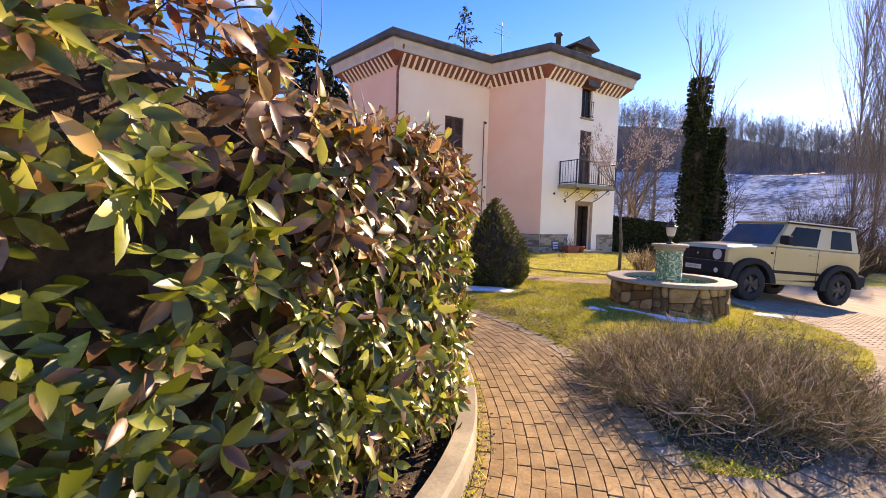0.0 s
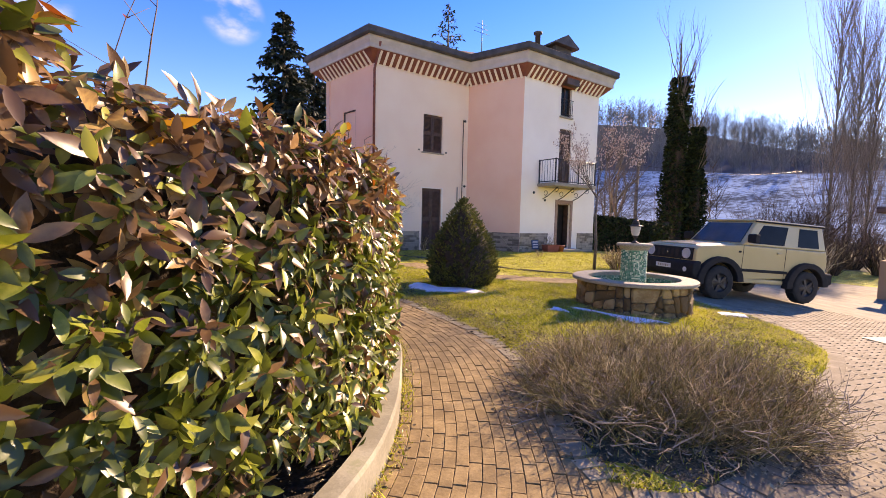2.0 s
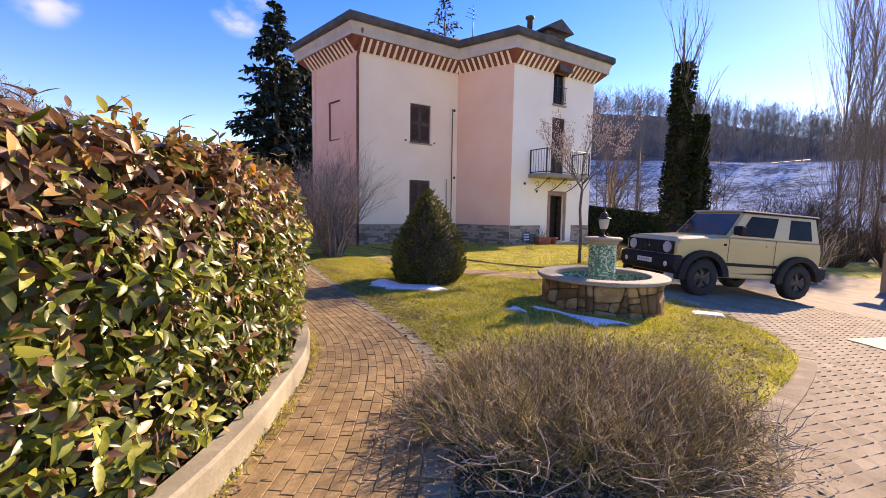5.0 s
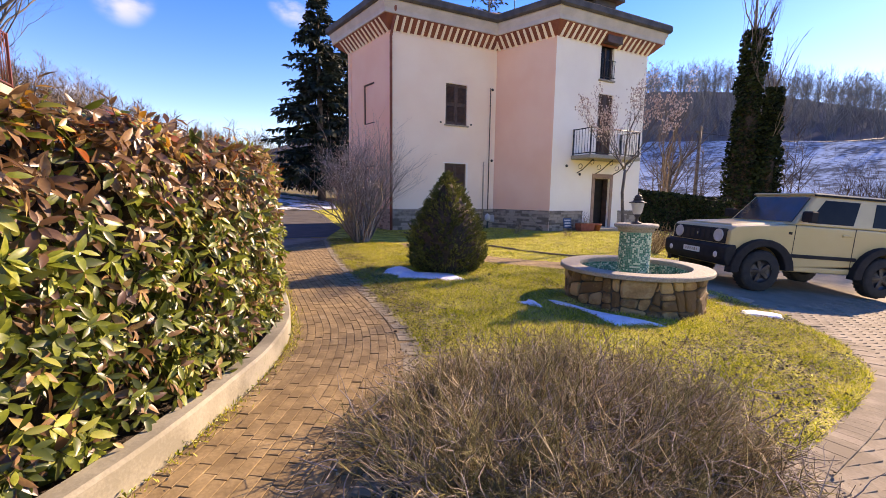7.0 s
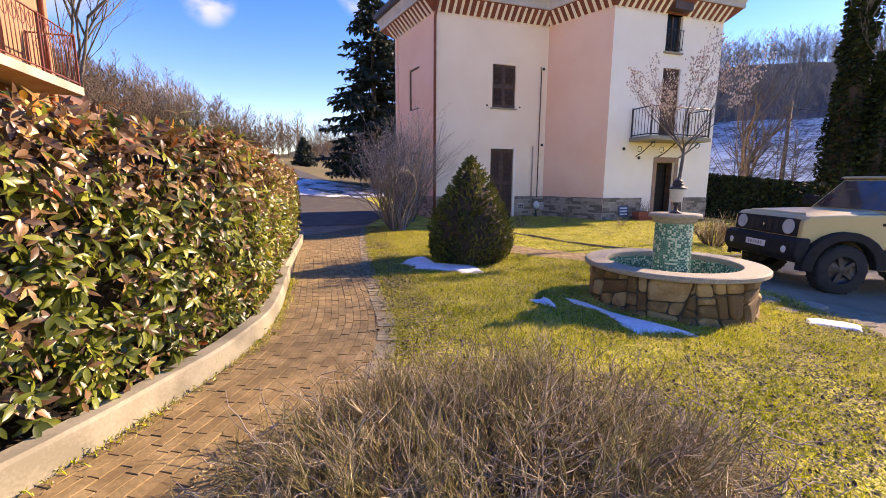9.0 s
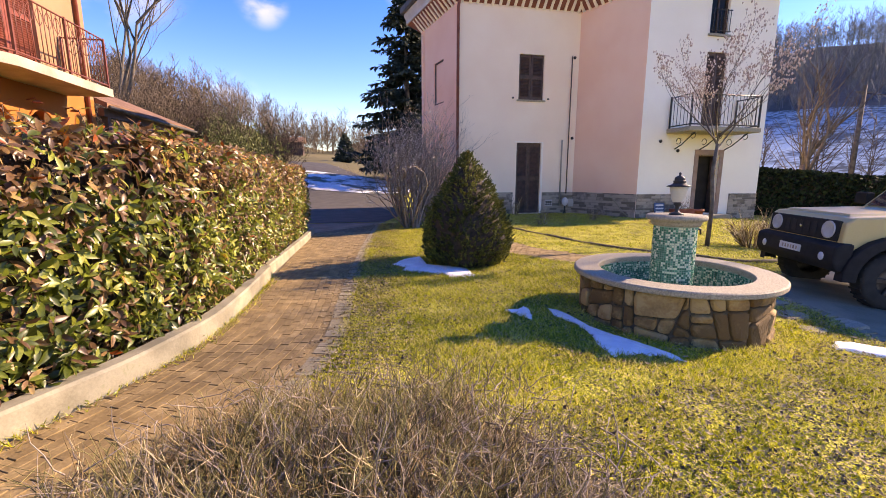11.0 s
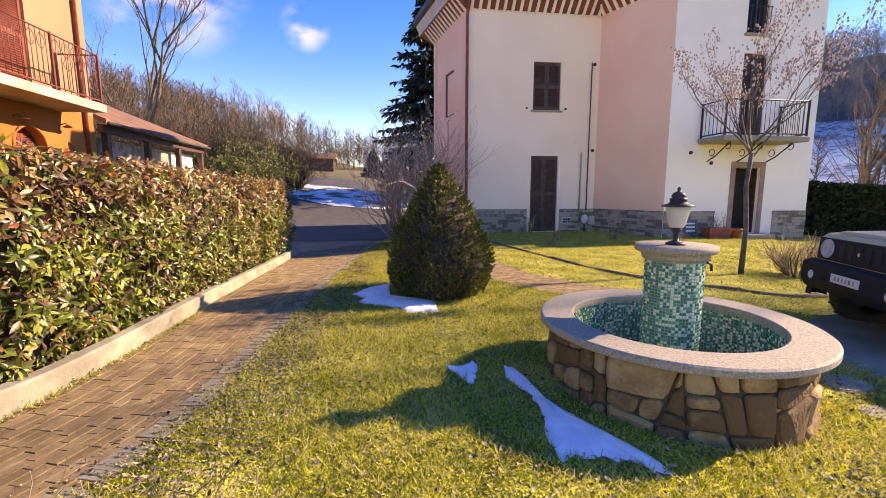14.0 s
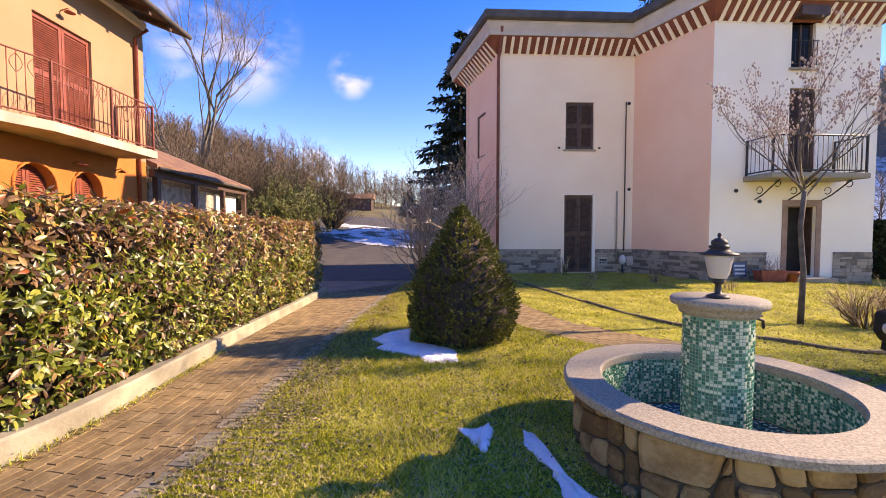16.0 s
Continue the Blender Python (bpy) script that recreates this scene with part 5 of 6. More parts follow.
bare_tree("bare_tree", -8.7, 27.5, 21.0, 21, "tall leafless tree on the slope behind the porch", "leafless trees", 5, spread=0.5, lift=0.24, fork=0.12, trunk=0.12, kids=4)
for k, (x, y, h) in enumerate(((23.0, 14.2, 6.5), (24.5, 15.6, 7.5))):
    bare_tree("bare_tree", x, y, h, 31 + k, "leafless tree beyond the villa", "leafless trees", 4, spread=0.45)
# upright poplars
for k, (x, y, h) in enumerate(((40.3, 9.0, 21), (41.0, 8.0, 18), (41.8, 7.3, 15))):
    rg = random.Random(50 + k)
    t = thing("poplar", "tall narrow leafless poplar on the field's edge", "tree", "poplars", at=(x, y, ground_z(x, y)))
    part("trunk", Build().tube([(0, 0, -0.5), (0.1, 0, h * 0.45), (0, 0.1, h)], [0.11, 0.06, 0.012], 8), M_PALE, t)
    c = Build()
    for i in range(130):
        z_ = h * rg.uniform(0.02, 0.78)
        a = rg.uniform(0, 6.2832)
        limb(c, (0, 0, z_), (math.cos(a) * 0.32, math.sin(a) * 0.32, 1), h * rg.uniform(0.12, 0.22), 0.022, 2, rg, 0.2, 4, 0.6, 0.06)
    part("crown", c, M_PALE, t, "upright bare branches", "stuff")


def ivy_tree(x, y, h, r, seed, bare):
    rg = random.Random(seed)
    t = thing("ivy_clad_tree", "tall narrow tree clad in dark ivy with bare tips", "tree", "ivy-clad trees", at=(x, y, ground_z(x, y)))
    part("trunk", Build().tube([(0, 0, -0.4), (0.1, 0, h * 0.5), (0, 0.1, h + bare)], [0.35, 0.24, 0.02], 8), M_BARK, t)
    c = Build()
    for i in range(16):
        z_ = h * rg.uniform(0.55, 1.0)
        a = rg.uniform(0, 6.28)
        limb(c, (0, 0, z_), (math.cos(a) * 0.35, math.sin(a) * 0.35, 1), 1.6 + bare * 0.4, 0.05, 2, rg, 0.3, 3, 0.5)
    part("bare_top", c, M_BARK, t, "", "stuff")
    # dark core closes the gaps, its colour imitating shade behind the ivy
    part("shade_core", Build().lathe([(r * 0.55, 0.0), (r * 0.5, h * 0.4), (r * 0.3, h * 0.8), (0.05, h)], 10), M_SOIL_SHADE, t)
    v = Build()
    for i in range(9000):
        z_ = rg.uniform(0.0, h)
        a = rg.uniform(0, 6.2832)
        rr = r * (0.55 + 0.45 * (1 - z_ / h)) * (0.85 + 0.5 * noise.noise((math.cos(a) * 1.2 + seed, math.sin(a) * 1.2, z_ * 0.8))) * math.sqrt(rg.uniform(0.3, 1.0))
        p_ = Vector((rr * math.cos(a), rr * math.sin(a), z_))
        s = rg.uniform(0.08, 0.17)
        m = Matrix.Translation(p_) @ Euler((rg.uniform(-1, 1), rg.uniform(-1, 1), rg.uniform(0, 6.28))).to_matrix().to_4x4() @ Matrix.Scale(s, 4)
        v.add([(-0.5, 0, 0), (0, -0.7, 0.1), (0.5, 0, 0), (0.6, 0.7, -0.1), (-0.6, 0.7, -0.1)], [(0, 1, 2, 3, 4)], m=m)
    part("ivy", v, M_IVY, t, "dense dark ivy", "stuff")


ivy_tree(31.3, 15.25, 12.3, 1.35, 61, 3.0)
ivy_tree(31.9, 14.2, 8.8, 0.95, 62, 0.6)


def conifer(x, y, h, r, seed, label, droop=0.25, dens=1.0, material=None, needles=True):
    rg = random.Random(seed)
    t = thing("conifer", label, "tree", "conifers", at=(x, y, ground_z(x, y)))
    part("trunk", Build().tube([(0, 0, -0.4), (0, 0, h * 0.5), (0, 0, h)], [h * 0.02, h * 0.012, 0.01], 8), M_BARK, t)
    b, v = Build(), Build()
    z_ = h * 0.1
    while z_ < h * 0.985:
        f = 1 - z_ / h
        for k in range(6):
            a = rg.uniform(0, 6.2832)
            ln = r * (f ** 0.8) * rg.uniform(0.6, 1.12) + 0.15
            pts = [Vector((math.cos(a) * ln * s, math.sin(a) * ln * s, z_ + ln * (0.22 * s - droop * 1.9 * s * s + droop * 0.9 * s ** 3))) for s in (0, 0.25, 0.5, 0.75, 1.0)]
            b.tube(pts, [0.03 * f + 0.012, 0.025 * f + 0.01, 0.02 * f + 0.008, 0.012, 0.005], 3, cap=False)
            for q in range(int((14 + 26 * f) * dens)):
                s = rg.uniform(0.1, 1.0)
                i = min(int(s * 4), 3)
                c = pts[i].lerp(pts[i + 1], s * 4 - i)
                sz = rg.uniform(0.25, 0.6) * (0.6 + 0.6 * f)
                m = Matrix.Translation(c) @ Euler((rg.gauss(0, 0.5), rg.gauss(0.35, 0.4), a + rg.choice((-1, 1)) * rg.uniform(0.2, 1.1))).to_matrix().to_4x4() @ Matrix.Scale(sz, 4)
                v.add([(0, -0.09, 0), (0.55, -0.19, -0.05), (1.0, 0, -0.22), (0.55, 0.19, -0.05), (0, 0.09, 0)], [(0, 1, 2, 3, 4)], m=m)
        z_ += h * 0.021
    part("branches", b, M_BARK, t, "", "stuff")
    part("needles", v, M_FIR, t, "dark drooping needle sprays", "stuff")


conifer(7.9, 29.0, 13.8, 4.1, 71, "tall dark spruce behind the villa", 0.3, 2.6)
conifer(10.4, 30.5, 12.2, 3.6, 72, "tall dark spruce behind the villa", 0.3, 2.2)
conifer(20.5, 28.4, 18.6, 5.5, 73, "thin sparse cedar rising behind the roof", 0.05, 0.3)
conifer(3.5, 62, 4.0, 1.5, 74, "small spruce in the far meadow")

# ornamental tree by the fountain
rg = random.Random(81)
ot = thing("ornamental_tree", "small leafless ornamental tree hung with dry fruits", "tree", at=(11.1, 6.9, ground_z(11.1, 6.9)))
part("trunk", Build().tube([(0, 0, -0.2), (0.03, 0.0, 0.8), (-0.02, 0.03, 1.5), (0.0, 0.0, 2.05)], [0.048, 0.040, 0.036, 0.034], 8), M_BARK, ot)
c, tips = Build(), []
for k in range(9):
    a = 6.2832 * k / 9 + rg.uniform(-0.3, 0.3)
    limb(c, (0, 0, 1.95 + 0.03 * k), (math.cos(a) * 0.8, math.sin(a) * 0.8, 0.85), rg.uniform(0.85, 1.2), 0.018, 3, rg, 0.45, 3, 0.22, 0.1, 5, tips)
part("crown", c, M_BARK, ot, "thin bare branches", "stuff")
fr = Build()
M_FRUIT = mat("dry_pinkish_fruit", (0.42, 0.29, 0.23), (0.66, 0.54, 0.47), 5, 0.8, 0.1, island=0.8)
for p_, d_ in tips:
    for k in range(3):
        if rg.random() < 0.8:
            q = p_ + Vector((rg.gauss(0, 0.05), rg.gauss(0, 0.05), rg.gauss(-0.02, 0.04)))
            s = rg.uniform(0.011, 0.023)
            fr.add([(s, 0, 0), (-s, 0, 0), (0, s, 0), (0, -s, 0), (0, 0, s * 1.3), (0, 0, -s * 1.3)], [(0, 2, 4), (2, 1, 4), (1, 3, 4), (3, 0, 4), (2, 0, 5), (1, 2, 5), (3, 1, 5), (0, 3, 5)], True, Matrix.Translation(q))
part("fruit", fr, M_FRUIT, ot, "small dry fruits", "stuff")


def bare_shrub(x, y, h, r, seed, label, stems=26, material=None, level=2, leaves=0, leaf=None, big=1.0):
    rg_ = random.Random(seed)
    t = thing("shrub", label, "shrub", "bare shrubs", at=(x, y, ground_z(x, y)))
    c, tp = Build(), []
    for k in range(stems):
        a, q = rg_.uniform(0, 6.2832), rg_.uniform(0.1, 1.0)
        limb(c, (math.cos(a) * 0.15 * r, math.sin(a) * 0.15 * r, -0.05), (math.cos(a) * r / h * q, math.sin(a) * r / h * q, 1.0), h * rg_.uniform(0.4, 0.6), 0.017 * h ** 0.5, level, rg_, 0.5, 3, 0.15, 0.14, 4, tp)
    part("bare_growth", c, material or M_TWIG, t, "tangle of bare stems", "stuff")
    if leaves:
        v = Build()
        for i in range(leaves):
            p_, d_ = rg_.choice(tp)
            v.add(LEAFV, LEAFF, True, Matrix.Translation(p_ + Vector((rg_.gauss(0, 0.05), rg_.gauss(0, 0.05), rg_.gauss(0, 0.05)))) @ Euler((rg_.uniform(-2, 2), rg_.uniform(-2, 2), rg_.uniform(0, 6))).to_matrix().to_4x4() @ Matrix.Scale(rg_.uniform(0.03, 0.06) * big, 4))
        part("dry_leaves", v, leaf or M_DEAD, t, "", "stuff")
    return t


bare_shrub(5.6, 11.0, 2.7, 1.25, 91, "tall bare shrub beside the villa's corner", 46, M_PALE, 3, 3200, M_SEED, 0.85)
bare_shrub(6.4, 13.4, 3.4, 1.5, 92, "tall bare shrub beside the villa's corner", 40, M_PALE, 3, 1600, M_SEED, 0.85)
bare_shrub(12.1, 6.8, 0.85, 0.75, 93, "low brown bare shrub on the lawn", 60, M_STRAW, 2)
bare_shrub(13.8, 7.6, 0.7, 0.7, 94, "low brown bare shrub on the lawn", 50, M_TWIG, 2)
bare_shrub(22.0, 5.6, 3.3, 2.2, 95, "rounded reddish bare shrub beyond the car", 110, M_TWIG, 3)
for k, (x, y, h) in enumerate(((25.5, 5.2, 2.2), (27.5, 3.9, 2.4), (26.5, 2.8, 2.0), (30.0, 5.4, 2.8))):
    bare_shrub(x, y, h, 1.6, 110 + k, "dark leafless bush at the drive's far edge", 70, M_TWIG, 2)
for k, (x, y, h) in enumerate(((10.2, 12.6, 0.5), (11.6, 11.9, 0.45), (9.4, 11.0, 0.35), (12.6, 10.4, 0.4), (9.9, 14.3, 0.8))):
    bare_shrub(x, y, h, 0.35, 100 + k, "small dry perennial in the lawn", 16, M_STRAW, 1)


# ---- far woods, snow and meadow ----
def wood_tree(b, x, y, h, rg):
    """A distant leafless tree: a stem and a fan of thin branches."""
    z0 = ground_z(x, y) - 0.3
    b.tube([(x, y, z0), (x + rg.gauss(0, 0.2), y + rg.gauss(0, 0.2), z0 + h)], [0.065, 0.015], 3, cap=False)
    for k in range(24):
        t = rg.uniform(0.12, 0.98)
        a = rg.uniform(0, 6.2832)
        ln = h * 0.34 * (1.15 - t)+0.5
        p = Vector((x, y, z0 + h * t))
        d = Vector((math.cos(a), math.sin(a), rg.uniform(0.6, 1.6))).normalized()
        b.tube([p, p + d * ln * 0.5, p + d * ln + Vector((0, 0, ln * 0.2))], [0.034, 0.026, 0.012], 3, cap=False)


rw = random.Random(41)
# far ridge trees greyed towards blue, haze painted into their bark
M_FAR = mat("hazed_bare_wood", (0.09, 0.095, 0.105), (0.17, 0.178, 0.19), 0.3, 0.95, 0.0, island=0.6)
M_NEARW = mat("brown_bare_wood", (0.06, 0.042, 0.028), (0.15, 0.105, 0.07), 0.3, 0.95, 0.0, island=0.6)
ridge_wood = Build()
placed = 0
while placed < 2000:
    east, north = rw.uniform(103, 172), rw.uniform(-75, 110)
    x, y = east * 0.94 - north * 0.34, east * 0.34 + north * 0.94
    wood_tree(ridge_wood, x, y, rw.uniform(5, 10), rw)
    placed += 1
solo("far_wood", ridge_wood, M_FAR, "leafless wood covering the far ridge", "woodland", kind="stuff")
slope_wood = Build()
for k in range(1300):
    x, y = rw.uniform(-60, -13), rw.uniform(30, 80)
    if -x * 0.6 + y * 0.8 > 37 - 6 * rw.random():
        wood_tree(slope_wood, x, y, rw.uniform(3, 6), rw)
for k in range(420):
    wood_tree(slope_wood, rw.uniform(-25, 60), rw.uniform(84, 118), rw.uniform(6, 9.5), rw)
for k in range(26):
    wood_tree(slope_wood, rw.uniform(24, 60), rw.uniform(18, 60), rw.uniform(5, 10), rw)
solo("hillside_wood", slope_wood, M_NEARW, "brown leafless wood on the hillside", "woodland", kind="stuff")
sf = []
for k in range(16):
    north = -70 + k * 9.0
    sf.append((58 * 0.94 - north * 0.34, 58 * 0.34 + north * 0.94))
for k in range(15, -1, -1):
    north = -70 + k * 9.0
    sf.append((106 * 0.94 - north * 0.34, 106 * 0.34 + north * 0.94))
# the field's blue is painted haze and shade
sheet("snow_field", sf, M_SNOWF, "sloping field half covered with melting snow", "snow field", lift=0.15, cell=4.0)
sheet("snow_patch", [(2.2, 24.5), (5.6, 23.2), (8.0, 24.5), (8.5, 29), (4, 32), (-1, 34), (-2, 29)], mat("patchy_bank_snow", (0.10, 0.09, 0.06), (0.66, 0.70, 0.77), 0.8, 0.8, 0.3, fine=6, thr=(0.42, 0.52)), "patch of old snow on the bank above the lane", "snow", lift=0.05, cell=0.8)
for k, (x, y, r, h) in enumerate(((-5.2, 24.5, 2.4, 5.2), (-2.9, 26.0, 2.2, 4.0), (-9.0, 25.0, 2.6, 5.6), (-1.0, 31.0, 2.0, 3.4))):
    bare_shrub(x, y, h, r, 200 + k, "large brown bare thicket on the slope", 130, M_NEARW, 3, 5000, M_NEARW if k != 1 else M_OLIVE, 2.0)
bare_shrub(-1.6, 23.4, 3.0, 1.7, 210, "olive-green evergreen shrub on the slope", 60, M_TWIG, 3, 11000, M_OLIVE, 2.4)
shed = thing("garden_shed", "small dark wooden shed far across the meadow", "shed", at=(-5.5, 76, ground_z(-5.5, 76)))
part("wall", Build().box((-2, -1.5, -0.3), (2, 1.5, 1.9)), M_BROWN, shed)
part("roof", Build().add([(-2.4, -1.9, 1.9), (2.4, -1.9, 1.9), (2.4, 1.9, 1.9), (-2.4, 1.9, 1.9), (-2.4, 0, 2.9), (2.4, 0, 2.9)], [(0, 1, 5, 4), (2, 3, 4, 5), (0, 4, 3), (1, 2, 5), (3, 2, 1, 0)]), M_TILE, shed)

# evergreen boundary hedge with a snowy top, wall and pole beyond the drive
bh = thing("clipped_hedge", "low dark clipped hedge behind the villa's lawn", "hedge", at=(0, 0, 0))
hb = Build()
rg = random.Random(301)
for k in range(17000):
    t = rg.random()
    x, y = 19.4 + 5.6 * t, 14.2 - 1.9 * t
    o = rg.gauss(0, 0.3)
    z_ = ground_z(x, y) + rg.uniform(0.0, 1.9)
    m = Matrix.Translation((x + o * 0.32, y + o * 0.95, z_)) @ Euler((rg.uniform(-1.5, 1.5), rg.uniform(-1.5, 1.5), rg.uniform(0, 6.28))).to_matrix().to_4x4() @ Matrix.Scale(rg.uniform(0.06, 0.13), 4)
    hb.add([(-0.5, 0, 0), (0, -0.7, 0.1), (0.5, 0, 0), (0, 0.7, -0.1)], [(0, 1, 2, 3)], m=m)
part("foliage", hb, M_IVY, bh, "", "stuff")
# dark box added as the shaded inside of the foliage
part("shade_core", Build().box((0, -0.22, -0.2), (5.9, 0.22, 1.75), pose(19.4, 14.2, ground_z(22, 13), 0, 0, -18.7)), M_SOIL_SHADE, bh)
pole = solo("utility_pole", Build().tube([(0, 0, -0.5), (0, 0, 6.5)], [0.13, 0.09], 8).box((-0.5, -0.04, 6.1), (0.5, 0.04, 6.2)), M_BARK, "plain wooden utility pole", "pole", at=(29.5, 17.0, ground_z(29.5, 17)))
solo("overhead_cable", Build().tube([(29.5 + t * 3.0, 17 - t * 1.5, ground_z(29.5, 17) + 6.1 - 0.5 * math.sin(t * 0.785)) for t in range(5)], 0.02, 4), M_IRON, "thin black overhead cable between the trees", "cable")
gp = thing("gate_pillar", "dark timber gate pillar with capped top by the drive", "gate", at=(18.9, 2.15, ground_z(18.9, 2.15)))
part("post", Build().box((-0.3, -0.3, -0.3), (0.3, 0.3, 1.15), None, 0.02), M_PEACH, gp, "ochre rendered base")
part("sign_box", Build().box((-0.32, -0.12, 0.35), (-0.305, 0.12, 0.8)), M_TERRA, gp, "small red box")
part("upper_post", Build().box((-0.14, -0.14, 1.15), (0.14, 0.14, 2.55), None, 0.01), M_BROWN, gp)
part("cap", Build().box((-0.45, -0.45, 2.55), (0.45, 0.45, 2.75), None, 0.03), M_BROWN, gp)
bare_shrub(18.2, 3.9, 1.7, 1.1, 220, "frosted pale shrub beside the gate", 50, M_STRAW, 2)
sheet("stepping_slab", [(9.1, 0.95), (10.1, 0.75), (9.9, 0.35), (9.0, 0.5)], M_GRANITE, "pale stone slab set in the drive", "slab", lift=0.02)

# ---- lawn edging, planters and wall fittings ----
border = curve_pts([(7.7, 13.2), (7.95, 11.5), (8.3, 9.7), (8.65, 7.9), (9.05, 6.75), (9.8, 5.95), (10.8, 5.45), (12.5, 5.9)], 0.05)
M_EDGE = mat("dark_mossy_edging", (0.07, 0.058, 0.04), (0.16, 0.13, 0.09), 8, 0.95, 0.5)
edging = thing("lawn_edging", "low dark stone edging between path and lawn", "edging", kind="structure")
i = 0
rg = random.Random(303)
while i < len(border) - 14:
    k = rg.randint(8, 13)
    part("edging_stone", strip(border, 0.075, 0.045 + rg.uniform(-0.012, 0.012), i0=i, i1=i + k), M_EDGE, edging)
    i += k - 1 + 0
planter = thing("planter", "red terracotta trough with dry plants beside the door", "planter", at=(14.9, 11.9, 0))
part("trough", Build().add([(-0.32, -0.14, 0), (0.32, -0.14, 0), (0.32, 0.14, 0), (-0.32, 0.14, 0), (-0.38, -0.17, 0.32), (0.38, -0.17, 0.32), (0.38, 0.17, 0.32), (-0.38, 0.17, 0.32), (-0.34, -0.14, 0.32), (0.34, -0.14, 0.32), (0.34, 0.14, 0.32), (-0.34, 0.14, 0.32), (-0.33, -0.13, 0.26), (0.33, -0.13, 0.26), (0.33, 0.13, 0.26), (-0.33, 0.13, 0.26)],
                               [(3, 2, 1, 0)] + [(a + i, a + (i + 1) % 4, a + 4 + (i + 1) % 4, a + 4 + i) for a in (0, 4, 8) for i in range(4)] + [(12, 13, 14, 15)]), M_TERRA, planter)
pb = Build()
for k in range(40):
    a = rg.uniform(0, 6.28)
    pb.tube([(rg.uniform(-0.28, 0.28), rg.uniform(-0.1, 0.1), 0.25), (rg.uniform(-0.35, 0.35), rg.uniform(-0.15, 0.15), rg.uniform(0.4, 0.85))], [0.006, 0.002], 3)
part("dry_plant", pb, M_STRAW, planter, "", "stuff")
pot = thing("flower_pot", "round red terracotta pot by the doorstep", "pot", at=(15.45, 11.85, 0.0))
part("pot", Build().lathe([(0, 0), (0.13, 0), (0.19, 0.24), (0.21, 0.24), (0.21, 0.30), (0.17, 0.30), (0.16, 0.24), (0, 0.24)], 20), M_TERRA, pot)
part("soil", Build().lathe([(0.165, 0.245), (0, 0.25)], 16), M_SOIL_SHADE, pot)
sign = thing("house_number_sign", "blue and white tile sign leaning on the plinth", "sign", at=(14.25, 12.16, 0.12))
part("plate", Build().box((-0.2, 0, 0), (0.2, 0.02, 0.4), pose(0, 0, 0, -8, 0, 0)), mat("blue_enamel", (0.02, 0.05, 0.12), (0.04, 0.08, 0.18), 5, 0.3, 0), sign)
sg = Build()
for j in range(3):
    sg.box((-0.15, -0.006, 0.07 + j * 0.11), (0.15, -0.001, 0.12 + j * 0.11), pose(0, 0, 0, -8, 0, 0))
part("lettering", sg, M_WHITEP, sign)
hose = solo("garden_hose", Build().tube([(12.95, 13.2, 0.72), (13.0, 13.08, 0.66), (13.1, 12.9, 0.45), (13.18, 12.7, 0.2), (13.25, 12.5, 0.06)], 0.022, 6), M_CONC, "pale hose hanging from the wall", "hose")
lan = thing("ground_lantern", "small white garden lantern by the wall", "lamp", at=(11.95, 14.45, 0))
part("post", Build().lathe([(0, 0), (0.09, 0), (0.05, 0.04), (0.03, 0.1), (0.03, 0.3)], 12), M_IRON, lan)
part("globe", Build().lathe([(0.03, 0.3), (0.1, 0.36), (0.12, 0.46), (0.08, 0.58), (0.0, 0.62)], 14), M_WHITEP, lan)
vent = part("air_brick", Build().box((3.45, -0.04, 0.28), (3.75, -0.028, 0.52), m := wall_pose["front_wall"][0]), M_TRIM, villa)
# raised dark boxes painted as the shade in the vent's holes
for a in range(3):
    for c in range(2):
        part("vent_hole", Build().box((3.48 + a * 0.09, -0.043, 0.31 + c * 0.1), (3.54 + a * 0.09, -0.039, 0.37 + c * 0.1), m), M_DARK, vent)
part("meter_box", Build().box((4.4, -0.1, 0.25), (4.62, -0.03, 0.55), m, 0.01), M_TRIM, villa, "small grey meter box")

